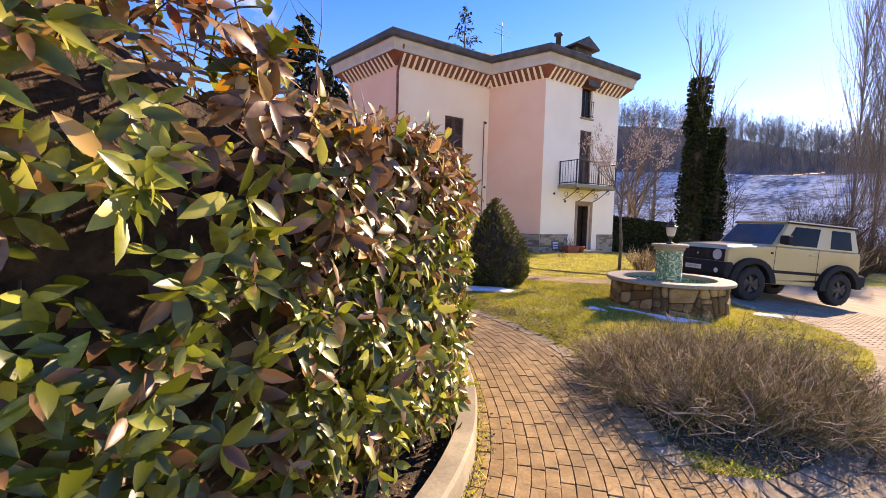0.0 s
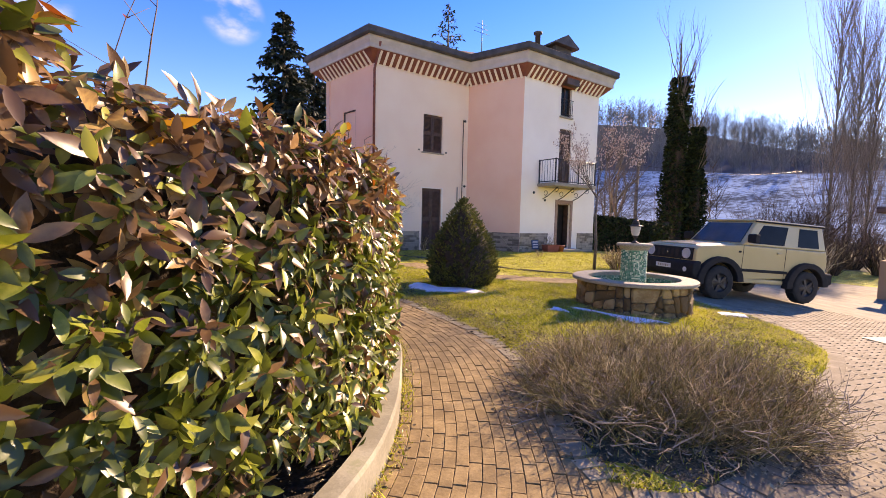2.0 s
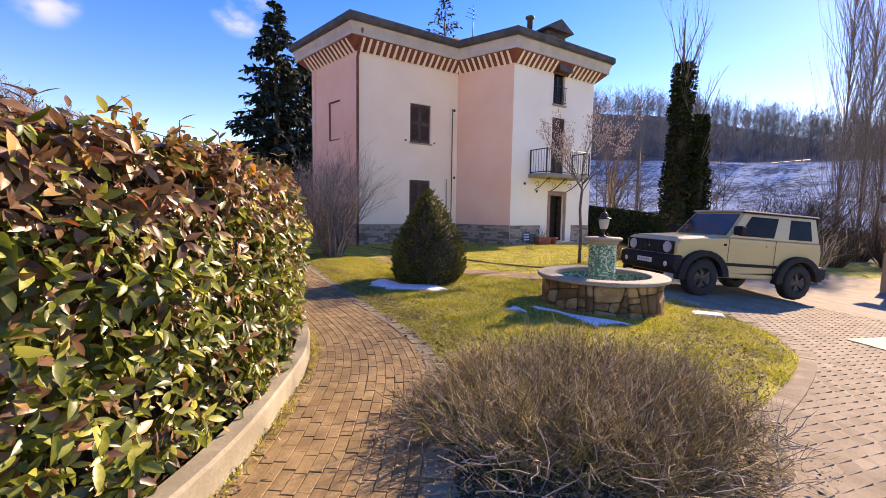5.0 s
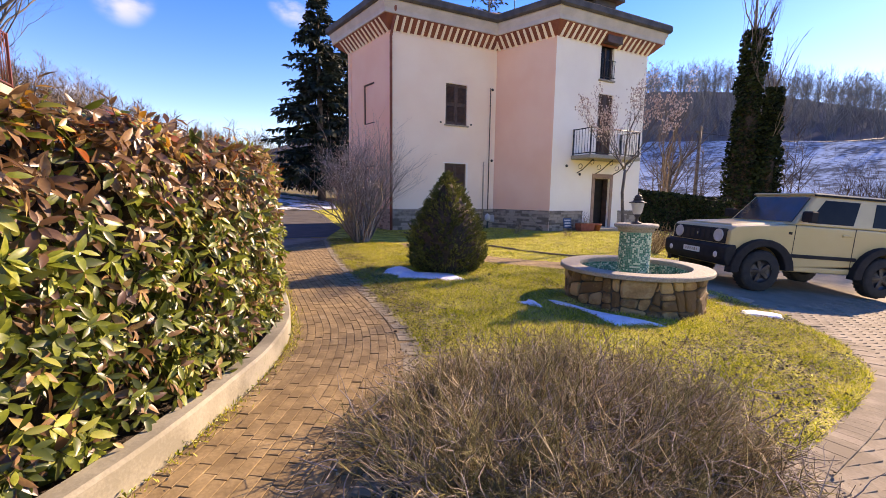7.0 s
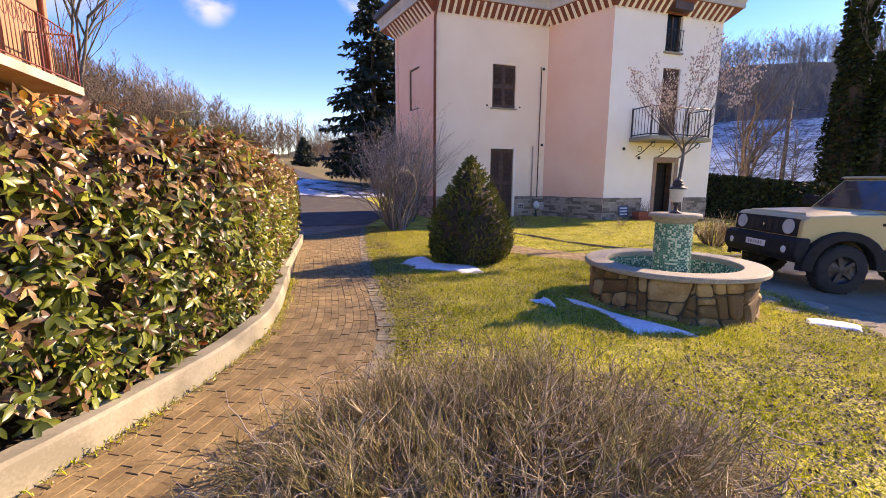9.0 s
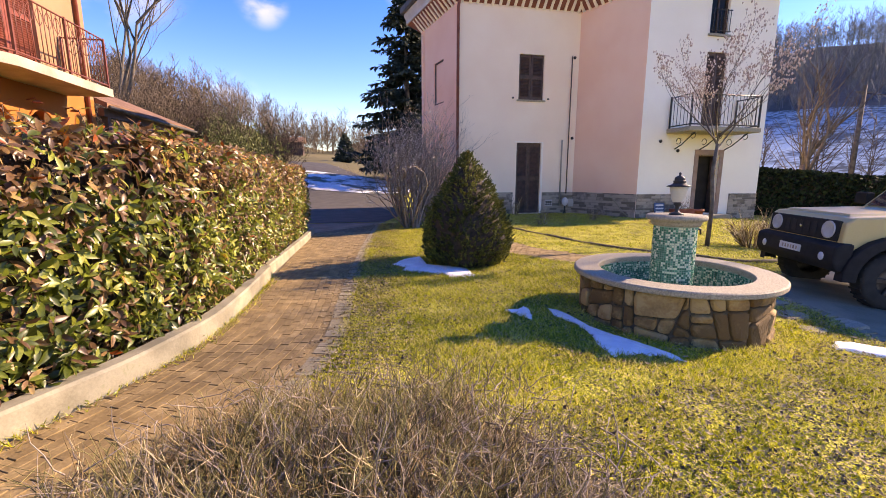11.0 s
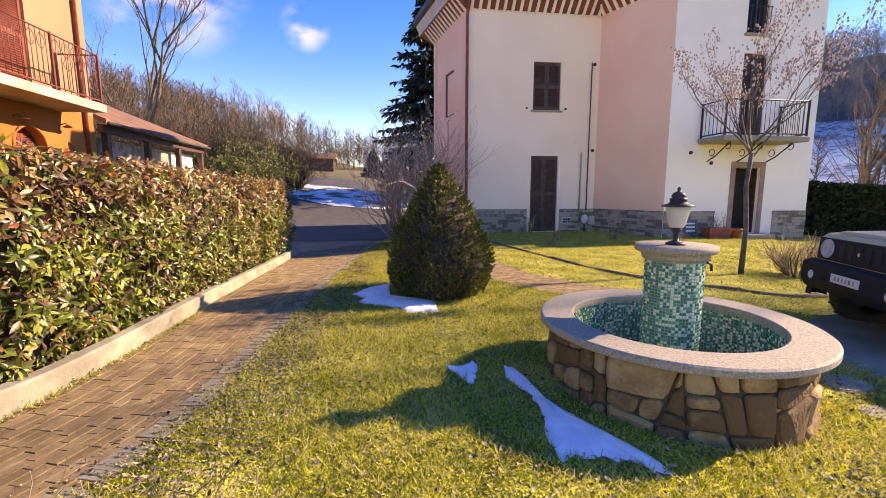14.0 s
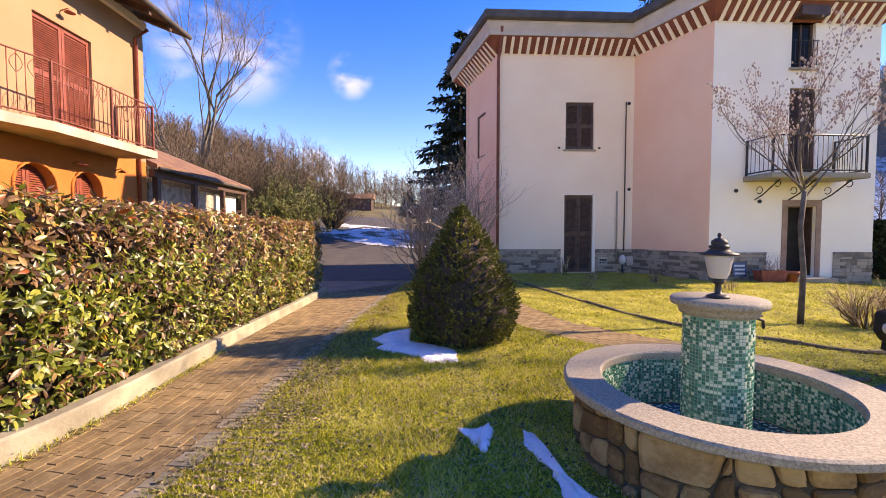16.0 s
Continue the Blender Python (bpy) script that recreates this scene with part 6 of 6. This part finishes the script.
# ---- dry lavender clump ----
rb = random.Random(15)
BXC, BYC = 3.95, 1.08
bush = thing("lavender_bush", "wide sprawling clump of dry grey-brown lavender", "bush", at=(BXC, BYC, 0))
stems, leafy, twiggy = Build(), Build(), Build()
for k in range(190):
    a = rb.uniform(0, 6.2832)
    rr = math.sqrt(rb.random())
    cx, cy = rr * math.cos(a) * 0.92, rr * math.sin(a) * 0.88
    way = Vector((math.cos(a) * (0.1 + 0.62 * rr) + rb.gauss(0, 0.25), math.sin(a) * (0.1 + 0.7 * rr) + rb.gauss(0, 0.25), 1.0))
    tall = (rb.uniform(0.22, 0.54) + 0.06 * (rb.random() < 0.2)) * (1.08 - 0.35 * rr)
    dry = rb.random()
    for q in range(rb.randint(10, 20)):
        at_ = Vector((cx + rb.gauss(0, 0.07), cy + rb.gauss(0, 0.07), rb.uniform(-0.01, 0.04)))
        d = (way + Vector((rb.gauss(0, 0.32), rb.gauss(0, 0.32), 0))).normalized()
        ln = tall * rb.uniform(0.55, 1.2)
        w_ = rb.uniform(0.0017, 0.003)
        pts = [at_]
        for j in range(4):
            d = (d + Vector((rb.gauss(0, 0.24), rb.gauss(0, 0.24), rb.gauss(0, 0.16)))).normalized()
            pts.append(pts[-1] + d * ln / 4)
        kind_ = rb.random()
        b_ = twiggy if kind_ < 0.1 + 0.1 * rr else stems if kind_ < 0.25 + 0.5 * dry else leafy
        b_.tube(pts, [w_ * 1.3, w_ * 1.1, w_ * 0.9, w_ * 0.7, w_ * 0.4], 3, cap=False)
        for n_s in range(rb.randint(4, 7)):
            j = rb.choice((1, 2, 2, 3, 3))
            c = pts[j].lerp(pts[j + 1], rb.random())
            e = (d * 0.8 + Vector((rb.gauss(0, 0.65), rb.gauss(0, 0.65), rb.gauss(0.15, 0.4)))).normalized()
            m_ = c + e * rb.uniform(0.03, 0.10)
            b_.tube([c, m_, m_ + (e + Vector((rb.gauss(0, 0.3), rb.gauss(0, 0.3), 0.2))) * rb.uniform(0.02, 0.05)], [w_ * 0.65, w_ * 0.5, w_ * 0.35], 3, cap=False)
for k in range(1100):
    a, rr = rb.uniform(0, 6.2832), rb.uniform(0.2, 1.25)
    p = Vector((rr * math.cos(a), rr * math.sin(a) * 0.88, rb.uniform(0.02, 0.26)))
    d = Vector((rb.gauss(0, 1), rb.gauss(0, 1), rb.uniform(-0.2, 0.7))).normalized()
    pts = [p]
    for q in range(4):
        d = (d + Vector((rb.gauss(0, 0.35), rb.gauss(0, 0.35), rb.gauss(0, 0.25)))).normalized()
        nx = pts[-1] + d * rb.uniform(0.03, 0.08)
        nx.z = max(0.01, nx.z)
        pts.append(nx)
    twiggy.tube(pts, [0.0035, 0.003, 0.0025, 0.002, 0.001], 4, cap=False)
part("dry_growth", stems, M_STRAW, bush, "thin dry stems", "stuff")
part("leafy_growth", leafy, M_GREYGRN, bush, "grey-green leafy stems", "stuff")
part("old_wood", twiggy, M_PALE, bush, "pale crooked old twigs", "stuff")

sheet("lavender_bed", [(3.95 + 1.2 * (1 + 0.06 * math.sin(k * 2.3)) * math.cos(k * 0.1963), 1.0 + 1.02 * (1 + 0.06 * math.sin(k * 1.7)) * math.sin(k * 0.1963)) for k in range(32)], mat("leafy_bare_soil", (0.05, 0.036, 0.02), (0.19, 0.14, 0.08), 9, 0.95, 0.8, fine=70, bdist=0.02, grain=0.9), "bare brown soil and litter under the lavender", "soil", lift=0.014, cell=0.3)

# ---- snow left in the shade ----
SNOWS = []


def snow(poly, h, seed, label):
    """A low mound of snow inside an outline, its edge ragged."""
    SNOWS.append((poly, min(p[0] for p in poly), max(p[0] for p in poly), min(p[1] for p in poly), max(p[1] for p in poly)))
    pts = curve_pts(poly + [poly[0]], 0.04)
    cx, cy = sum(p.x for p in pts) / len(pts), sum(p.y for p in pts) / len(pts)
    n = len(pts)
    vs = []
    for f, z_ in ((1.0, -0.01), (0.93, 0.5), (0.8, 0.85), (0.5, 1.0), (0.2, 1.05)):
        for i, p in enumerate(pts):
            j = 1 + 0.10 * noise.noise((p.x * 7 + seed, p.y * 7, 0)) + 0.12 * noise.noise((p.x * 19, p.y * 19, seed))
            x, y = cx + (p.x - cx) * f * j, cy + (p.y - cy) * f * j
            x, y = x + 0.03 * noise.noise((p.x * 23, p.y * 23, seed)) * f, y + 0.03 * noise.noise((p.y * 23, p.x * 23, seed + 5)) * f
            vs.append((x, y, ground_z(x, y) + 0.018 + z_ * h * (1 + 0.3 * noise.noise((x * 8, y * 8, seed)))))
    vs.append((cx, cy, ground_z(cx, cy) + h * 1.1))
    fs = [(k * n + i, k * n + (i + 1) % n, (k + 1) * n + (i + 1) % n, (k + 1) * n + i) for k in range(4) for i in range(n)] + [(4 * n + i, 4 * n + (i + 1) % n, 5 * n) for i in range(n)]
    return solo("snow_patch", Build().add(vs, fs, True), M_SNOW, label, "snow", "snow patches")


snow([(5.1, 6.75), (4.8, 6.5), (4.63, 6.15), (4.8, 5.88), (4.73, 5.7), (5.0, 5.52), (5.25, 5.36), (5.33, 5.15), (5.66, 5.27), (5.64, 5.6), (5.36, 5.78), (5.15, 5.95), (5.0, 6.1), (5.1, 6.4)], 0.035, 1, "patch of old snow in the cone bush's shade")
snow([(5.985, 3.62), (6.05, 3.52), (6.03, 3.27), (6.08, 3.12), (6.16, 2.92), (6.27, 2.70), (6.38, 2.49), (6.46, 2.36), (6.40, 2.28), (6.33, 2.38), (6.17, 2.42), (6.06, 2.46), (5.97, 2.44), (5.95, 2.58), (6.0, 2.8), (6.03, 2.97), (6.02, 3.14), (5.98, 3.25), (5.95, 3.40)], 0.016, 2, "strip of old snow beside the fountain")
snow([(5.77, 3.73), (5.76, 3.56), (5.66, 3.31), (5.59, 3.48), (5.52, 3.65), (5.63, 3.62)], 0.018, 3, "small scrap of snow on the lawn")
snow([(8.0, 2.32), (8.4, 2.1), (8.55, 2.25), (8.2, 2.45)], 0.03, 4, "small scrap of snow near the drive")
snow([(8.6, 3.9), (8.9, 3.6), (9.1, 3.85), (8.8, 4.15)], 0.025, 5, "small scrap of snow near the drive")


# ---- flat stones let into the lawn ----
rq = random.Random(63)
for x, y, r in ((8.5, 3.12, 0.2), (8.88, 2.84, 0.22), (8.28, 2.72, 0.14), (8.75, 3.5, 0.18)):
    ring_ = [(r * rq.uniform(0.8, 1.15) * math.cos(k * 0.785), r * 0.75 * rq.uniform(0.8, 1.15) * math.sin(k * 0.785)) for k in range(8)]
    sb = Build().prism(ring_, -0.06, 0.02)
    top_ = [(x_ * 0.92, y_ * 0.92) for x_, y_ in ring_]
    sb.prism(top_, 0.0195, 0.028)
    solo("stepping_stone", sb, M_GRANITE, "flat pale stone let into the lawn by the fountain", "stone", "stepping stones", at=(x, y, ground_z(x, y)))

# ---- grass and fallen leaves ----
def inside(poly, x, y):
    c = False
    for (xa, ya), (xb, yb) in zip(poly, poly[1:] + poly[:1]):
        if (ya > y) != (yb > y) and x < (xb - xa) * (y - ya) / (yb - ya) + xa:
            c = not c
    return c


EDGEP = [(p.x, p.y) for p in edge_line[::6]]
LAWN1 = EDGEP + [(5.6, 12.2), (6.3, 10.2), (6.45, 8.2), (6.75, 6.8), (7.15, 6.1), (7.6, 5.55), (8.75, 4.45)] + [(p.x, p.y) for p in lawn_rim[::12]]
LAWN2 = [(9.75, 4.62), (8.55, 5.85), (8.0, 6.35), (7.5, 7.15), (7.2, 8.6), (7.15, 10.2), (7.3, 14.3), (12.2, 14.6), (13.3, 12.1), (18.0, 12.1), (16.5, 6.2), (13.0, 5.8), (10.3, 4.8)]
rgr = random.Random(17)


def scatter(poly, count, fn):
    x0, x1 = min(p[0] for p in poly), max(p[0] for p in poly)
    y0, y1 = min(p[1] for p in poly), max(p[1] for p in poly)
    done = 0
    while done < count:
        x, y = rgr.uniform(x0, x1), rgr.uniform(y0, y1)
        if inside(poly, x, y) and math.hypot(x - FX, y - FY) > 0.88 and not any(a < x < b and c < y < d and inside(o, x, y) for o, a, b, c, d in SNOWS):
            fn(x, y)
            done += 1


grass, litter = Build(), Build()


def moss(x, y):
    """Height of the moss cushions over the soil."""
    return 0.012 + 0.013 * noise.noise((x * 17, y * 17, 1)) + 0.010 * noise.noise((x * 41, y * 41, 7))


def cushions(poly, cell, y_max, label):
    """The lawn's uneven surface inside an outline."""
    x0, x1, y0, y1 = min(p[0] for p in poly), max(p[0] for p in poly), min(p[1] for p in poly), min(y_max, max(p[1] for p in poly))
    spots = [(i, j) for i in range(int(x0 / cell), int(x1 / cell) + 1) for j in range(int(y0 / cell), int(y1 / cell) + 1) if inside(poly, i * cell, j * cell) and math.hypot(i * cell - FX, j * cell - FY) > 0.86 and math.hypot((i * cell - 3.95) / 1.12, (j * cell - 1.0) / 0.95) > 1]
    have, index, mv, mf = set(spots), {}, [], []
    for i, j in spots:
        index[i, j] = len(mv)
        rim_ = not all((i + a, j + b) in have for a in (-1, 0, 1) for b in (-1, 0, 1))
        x, y = i * cell, j * cell
        mv.append((x, y, ground_z(x, y) + (0.002 if rim_ else max(0.001, moss(x, y)))))
    for i, j in spots:
        if (i + 1, j) in have and (i, j + 1) in have and (i + 1, j + 1) in have:
            mf.append((index[i, j], index[i + 1, j], index[i + 1, j + 1], index[i, j + 1]))
    solo("lawn", Build().add(mv, mf, True), M_GROUND, label, "lawn", kind="structure")


cushions(LAWN1, 0.028, 7.2, "uneven mossy cushions of the lawn round the fountain")
cushions(LAWN2, 0.045, 14.2, "uneven mossy lawn before the villa")


def blade(x, y, lift=0.0):
    thick = noise.noise((x * 2.2, y * 2.2, 4))
    if ((x - 3.95) / 1.3) ** 2 + ((y - 1.0) / 1.15) ** 2 < 1 and rgr.random() < 0.9:
        return
    if thick < -0.25 and rgr.random() < 0.6:
        return
    h = rgr.uniform(0.014, 0.042) * (1.2 + 0.7 * thick)
    a = rgr.uniform(0, 6.2832)
    w_ = rgr.uniform(0.0022, 0.0048)
    z = ground_z(x, y) - 0.002 + (lift or max(0.0, moss(x, y)))
    dx, dy = math.cos(a), math.sin(a)
    o, lean = rgr.uniform(0, 6.28), rgr.uniform(0.3, 1.5) * h
    grass.add([(x - dx * w_, y - dy * w_, z), (x + dx * w_, y + dy * w_, z), (x + math.cos(o) * lean, y + math.sin(o) * lean, z + h)], [(0, 1, 2)])


def fallen(x, y, lift=0.024):
    s = rgr.uniform(0.006, 0.012) if rgr.random() < 0.88 else rgr.uniform(0.012, 0.024)
    m = Matrix.Translation((x, y, ground_z(x, y) + lift + rgr.uniform(0, 0.014))) @ Euler((rgr.gauss(0, 0.35), rgr.gauss(0, 0.35), rgr.uniform(0, 6.28))).to_matrix().to_4x4() @ Matrix.Scale(s, 4)
    litter.add([(-0.9, 0, 0.2), (-0.3, -0.45, 0.0), (0.5, -0.4, 0.1), (1.0, 0, 0.3), (0.4, 0.45, 0.02), (-0.3, 0.4, 0.12), (0.1, 0, -0.12)], [(0, 1, 6, 5), (1, 2, 6), (2, 3, 4, 6), (4, 5, 6)], m=m)


scatter(LAWN1, 190000, blade)
scatter(LAWN2, 90000, blade)
scatter(LAWN1, 34000, fallen)
scatter([(4.8, 0.5), (7.2, 0.95), (8.5, 2.0), (8.9, 3.4), (8.1, 2.5), (6.9, 2.0), (5.6, 1.9), (4.9, 1.7)], 9000, fallen)
scatter(LAWN2, 36000, fallen)
for k in range(9000):
    a, rr = rgr.uniform(0, 6.2832), 1.4 * math.sqrt(rgr.random())
    if rr > 1.1 and rgr.random() < 0.75:
        continue
    fallen(3.95 + rr * math.cos(a), 1.03 + 0.9 * rr * math.sin(a), 0.03 if rr > 1 else 0.012)
for i in range(0, len(edge_line)):
    for k in range(120):
        p, n_ = edge_line[i], side(edge_line, i)
        q = p + n_ * rgr.gauss(-0.26, 0.2)
        if q.y > 1.6:
            fallen(q.x, q.y, 0.03)
for i in range(40, len(kerb_line)):
    p, n_ = kerb_line[i], side(kerb_line, i)
    for k in range(3):
        q = p - n_ * abs(rgr.gauss(0, 0.08))
        fallen(q.x, q.y, 0.03)
    for k in range(12 + int(30 * max(0, noise.noise((p.x * 4, p.y * 4, 2))))):
        q = p - n_ * abs(rgr.gauss(0, 0.045))
        blade(q.x, q.y, 0.03)
    for k in range(16):
        q = p + n_ * rgr.uniform(0.13, 0.5)
        fallen(q.x, q.y, 0.1)
solo("grass", grass, M_GRASS, "short mossy yellow-green winter grass", "grass", kind="stuff")
solo("fallen_leaves", litter, M_DEAD, "dry brown leaves scattered over lawn and path", "leaf litter", kind="stuff")

# weeds along the kerb's foot
wd = Build()
for i in range(60, len(kerb_line), 3):
    p, n_ = kerb_line[i], side(kerb_line, i)
    if rgr.random() < 0.55:
        q = p - n_ * rgr.uniform(0.0, 0.06)
        for k in range(rgr.randint(4, 14)):
            m = Matrix.Translation((q.x + rgr.gauss(0, 0.025), q.y + rgr.gauss(0, 0.025), ground_z(q.x, q.y) + rgr.uniform(0.02, 0.07))) @ Euler((rgr.uniform(-1, 1), rgr.uniform(-1, 1), rgr.uniform(0, 6.28))).to_matrix().to_4x4() @ Matrix.Scale(rgr.uniform(0.015, 0.035), 4)
            wd.add(LEAFV, LEAFF, True, m)
solo("weeds", wd, M_LEAF, "small green weeds along the kerb", "weeds", kind="stuff")

# ---- plinth stones of the villa ----
rs = random.Random(23)
for nm, gaps in (("front_wall", [(2.15, 3.33)]), ("side_wall", []), ("entrance_wall", [(1.7, 3.7)]), ("west_wall", [])):
    m, ln, w = wall_pose[nm]
    cuts = [0.0] + [v for g_ in gaps for v in g_] + [ln]
    for s0, s1 in zip(cuts[::2], cuts[1::2]):
        part("mortar_bed", Build().box((s0 + 0.01, -0.012, -0.35), (s1 - 0.01, -0.0015, 0.80)), M_MORTAR, w)
        z = -0.18
        while z < 0.78:
            h = min(rs.uniform(0.06, 0.12), 0.81 - z)
            s = s0
            while s < s1 - 0.02:
                l_ = min(rs.uniform(0.14, 0.42), s1 - s)
                d = rs.uniform(0.016, 0.042)
                part("stone", Build().box((s + 0.004, -d, z + 0.004), (s + l_ - 0.004, -0.006, z + h - 0.004), None, 0.007), M_STONE, w)
                s += l_
            z += h

# ---- clay pavers ----
paver = Build().box((-0.0820, -0.0405, -0.03), (0.0820, 0.0405, 0.02), None, 0.002).mesh("paver", M_BRICK)
path_thing = thing("brick_path", "curved garden path of worn reddish clay pavers", "path", kind="structure")
slim = Build().box((-0.0782, -0.0338, -0.03), (0.0782, 0.0338, 0.02), None, 0.0025).mesh("paver", M_BRICK)
SVS = [tuple(v.co) for v in slim.vertices]
joined, edge_b = Build(), Build()
PV = paver.vertices
PVS, PFS = [tuple(v.co) for v in PV], [tuple(p.vertices) for p in paver.polygons]
bed_poly = [(p.x, p.y) for p in hedge_front[::6]] + [(4.85, 12.0)] + EDGEP[::-1] + [(2.6, -1.4), (-3.5, -1.6)]
sheet("path_bed", bed_poly, M_JOINT, "dark sandy joints of the brick path", "path bed", lift=0.019)
rp = random.Random(29)
singles = 0
for k in range(37):
    d = 0.045 + 0.071 * k
    row = [hedge_front[i] - side(hedge_front, i) * d for i in range(len(hedge_front))]
    need = rp.uniform(0.01, 0.16)
    for p, q in zip(row, row[1:]):
        ln = (q - p).length
        at = 0.0
        while ln - at >= need:
            at += need
            need = 0.16
            c = p.lerp(q, at / ln)
            if not inside(bed_poly, c.x, c.y) or c.x < -2.5:
                continue
            ang = math.atan2(q.y - p.y, q.x - p.x) + rp.gauss(0, 0.018)
            m = Matrix.Translation((c.x, c.y, ground_z(c.x, c.y) + 0.005 + rp.uniform(-0.003, 0.003))) @ Euler((rp.gauss(0, 0.007), rp.gauss(0, 0.005), ang)).to_matrix().to_4x4()
            if singles < 300 and 1.0 < c.y < 3.3 and c.x > 1.3:
                part("brick", slim, None, path_thing).matrix_basis = m
                singles += 1
            else:
                joined.add(SVS, PFS, False, m)
        need -= ln - at
part("bricks", joined, M_BRICKS, path_thing, "worn clay pavers", "stuff")
acc = 0.0
for i in range(1, len(edge_line)):
    acc += (edge_line[i] - edge_line[i - 1]).length
    if acc >= 0.087:
        acc -= 0.087
        n_ = side(edge_line, i)
        q = edge_line[i] + n_ * 0.02
        m = Matrix.Translation((q.x, q.y, ground_z(q.x, q.y) + 0.010 + rp.uniform(-0.003, 0.003))) @ Euler((rp.gauss(0, 0.015), rp.gauss(0, 0.012), math.atan2(n_.y, n_.x) + rp.gauss(0, 0.03))).to_matrix().to_4x4()
        edge_b.add(PVS, PFS, False, m)
part("border_bricks", edge_b, M_BORDER, path_thing, "mossy grey border pavers set across the path's edge", "stuff")
drive_b = Build()
DVS = Build().box((-0.0852, -0.0415, -0.03), (0.0852, 0.0415, 0.02), None, 0.0016).v
DIR = radians(-12)
ux, uy = math.cos(DIR), math.sin(DIR)
LAWNP = LAWN1
for r_ in range(-70, 70):
    for c in range(0, 92):
        s, t = 0.172 * c + (0.086 if r_ % 2 else 0.0), 0.086 * r_
        x, y = 2.4 + s * ux - t * uy, -0.6 + s * uy + t * ux
        if not (2.2 < x < 12.0 and -3.6 < y < 2.6) or inside(bed_poly, x, y) or inside(LAWNP, x, y) or not inside(DRIVE, x, y):
            continue
        m = Matrix.Translation((x, y, ground_z(x, y) - 0.0125 + rp.uniform(-0.001, 0.001))) @ Euler((rp.gauss(0, 0.006), rp.gauss(0, 0.004), DIR + rp.gauss(0, 0.012))).to_matrix().to_4x4()
        drive_b.add(DVS, PFS, False, m)
M_DRIVEB = mat("pale_drive_paver", (0.19, 0.155, 0.105), (0.285, 0.235, 0.165), 4, 0.9, 0.4, island=0.2, c3=(0.32, 0.27, 0.195), spec=0.2)
solo("drive_pavers", drive_b, M_DRIVEB, "pale worn block pavers of the drive", "pavement", kind="stuff")
# garden path's pavers, laid across it
walk_b = Build()
WALKP = [(9.75, 4.62), (8.55, 5.85), (8.0, 6.35), (7.5, 7.15), (7.2, 8.6), (7.15, 10.2), (6.3, 10.2), (6.45, 8.2), (6.75, 6.8), (7.15, 6.1), (7.6, 5.55), (8.75, 4.45)]
WDIR = radians(18)
wx, wy = math.cos(WDIR), math.sin(WDIR)
for r_ in range(-6, 90):
    for c in range(-20, 30):
        s, t = 0.172 * c + (0.086 if r_ % 2 else 0.0), 0.086 * r_
        x, y = 7.4 + s * wx - t * wy, 4.0 + s * wy + t * wx
        if inside(WALKP, x, y):
            walk_b.add(PVS, PFS, False, Matrix.Translation((x, y, ground_z(x, y) - 0.003 + rp.uniform(-0.002, 0.002))) @ Euler((rp.gauss(0, 0.008), rp.gauss(0, 0.006), WDIR)).to_matrix().to_4x4())
solo("footpath_pavers", walk_b, M_BRICKS, "brown clay pavers of the garden path", "footpath", kind="stuff")
# paved edge round the lawn
ring_b = Build()
lawn_edge = lawn_rim[::-1]
acc = 0.0
for i in range(1, len(lawn_edge)):
    acc += (lawn_edge[i] - lawn_edge[i - 1]).length
    if acc >= 0.087:
        acc -= 0.087
        n_ = side(lawn_edge, i)
        q = lawn_edge[i] - n_ * 0.06
        ring_b.add(PVS, PFS, False, Matrix.Translation((q.x, q.y, ground_z(q.x, q.y) - 0.004)) @ Euler((rp.gauss(0, 0.01), 0, math.atan2(n_.y, n_.x))).to_matrix().to_4x4())
solo("lawn_border_pavers", ring_b, M_DRIVEB, "single row of pavers edging the lawn", "pavement", kind="stuff")
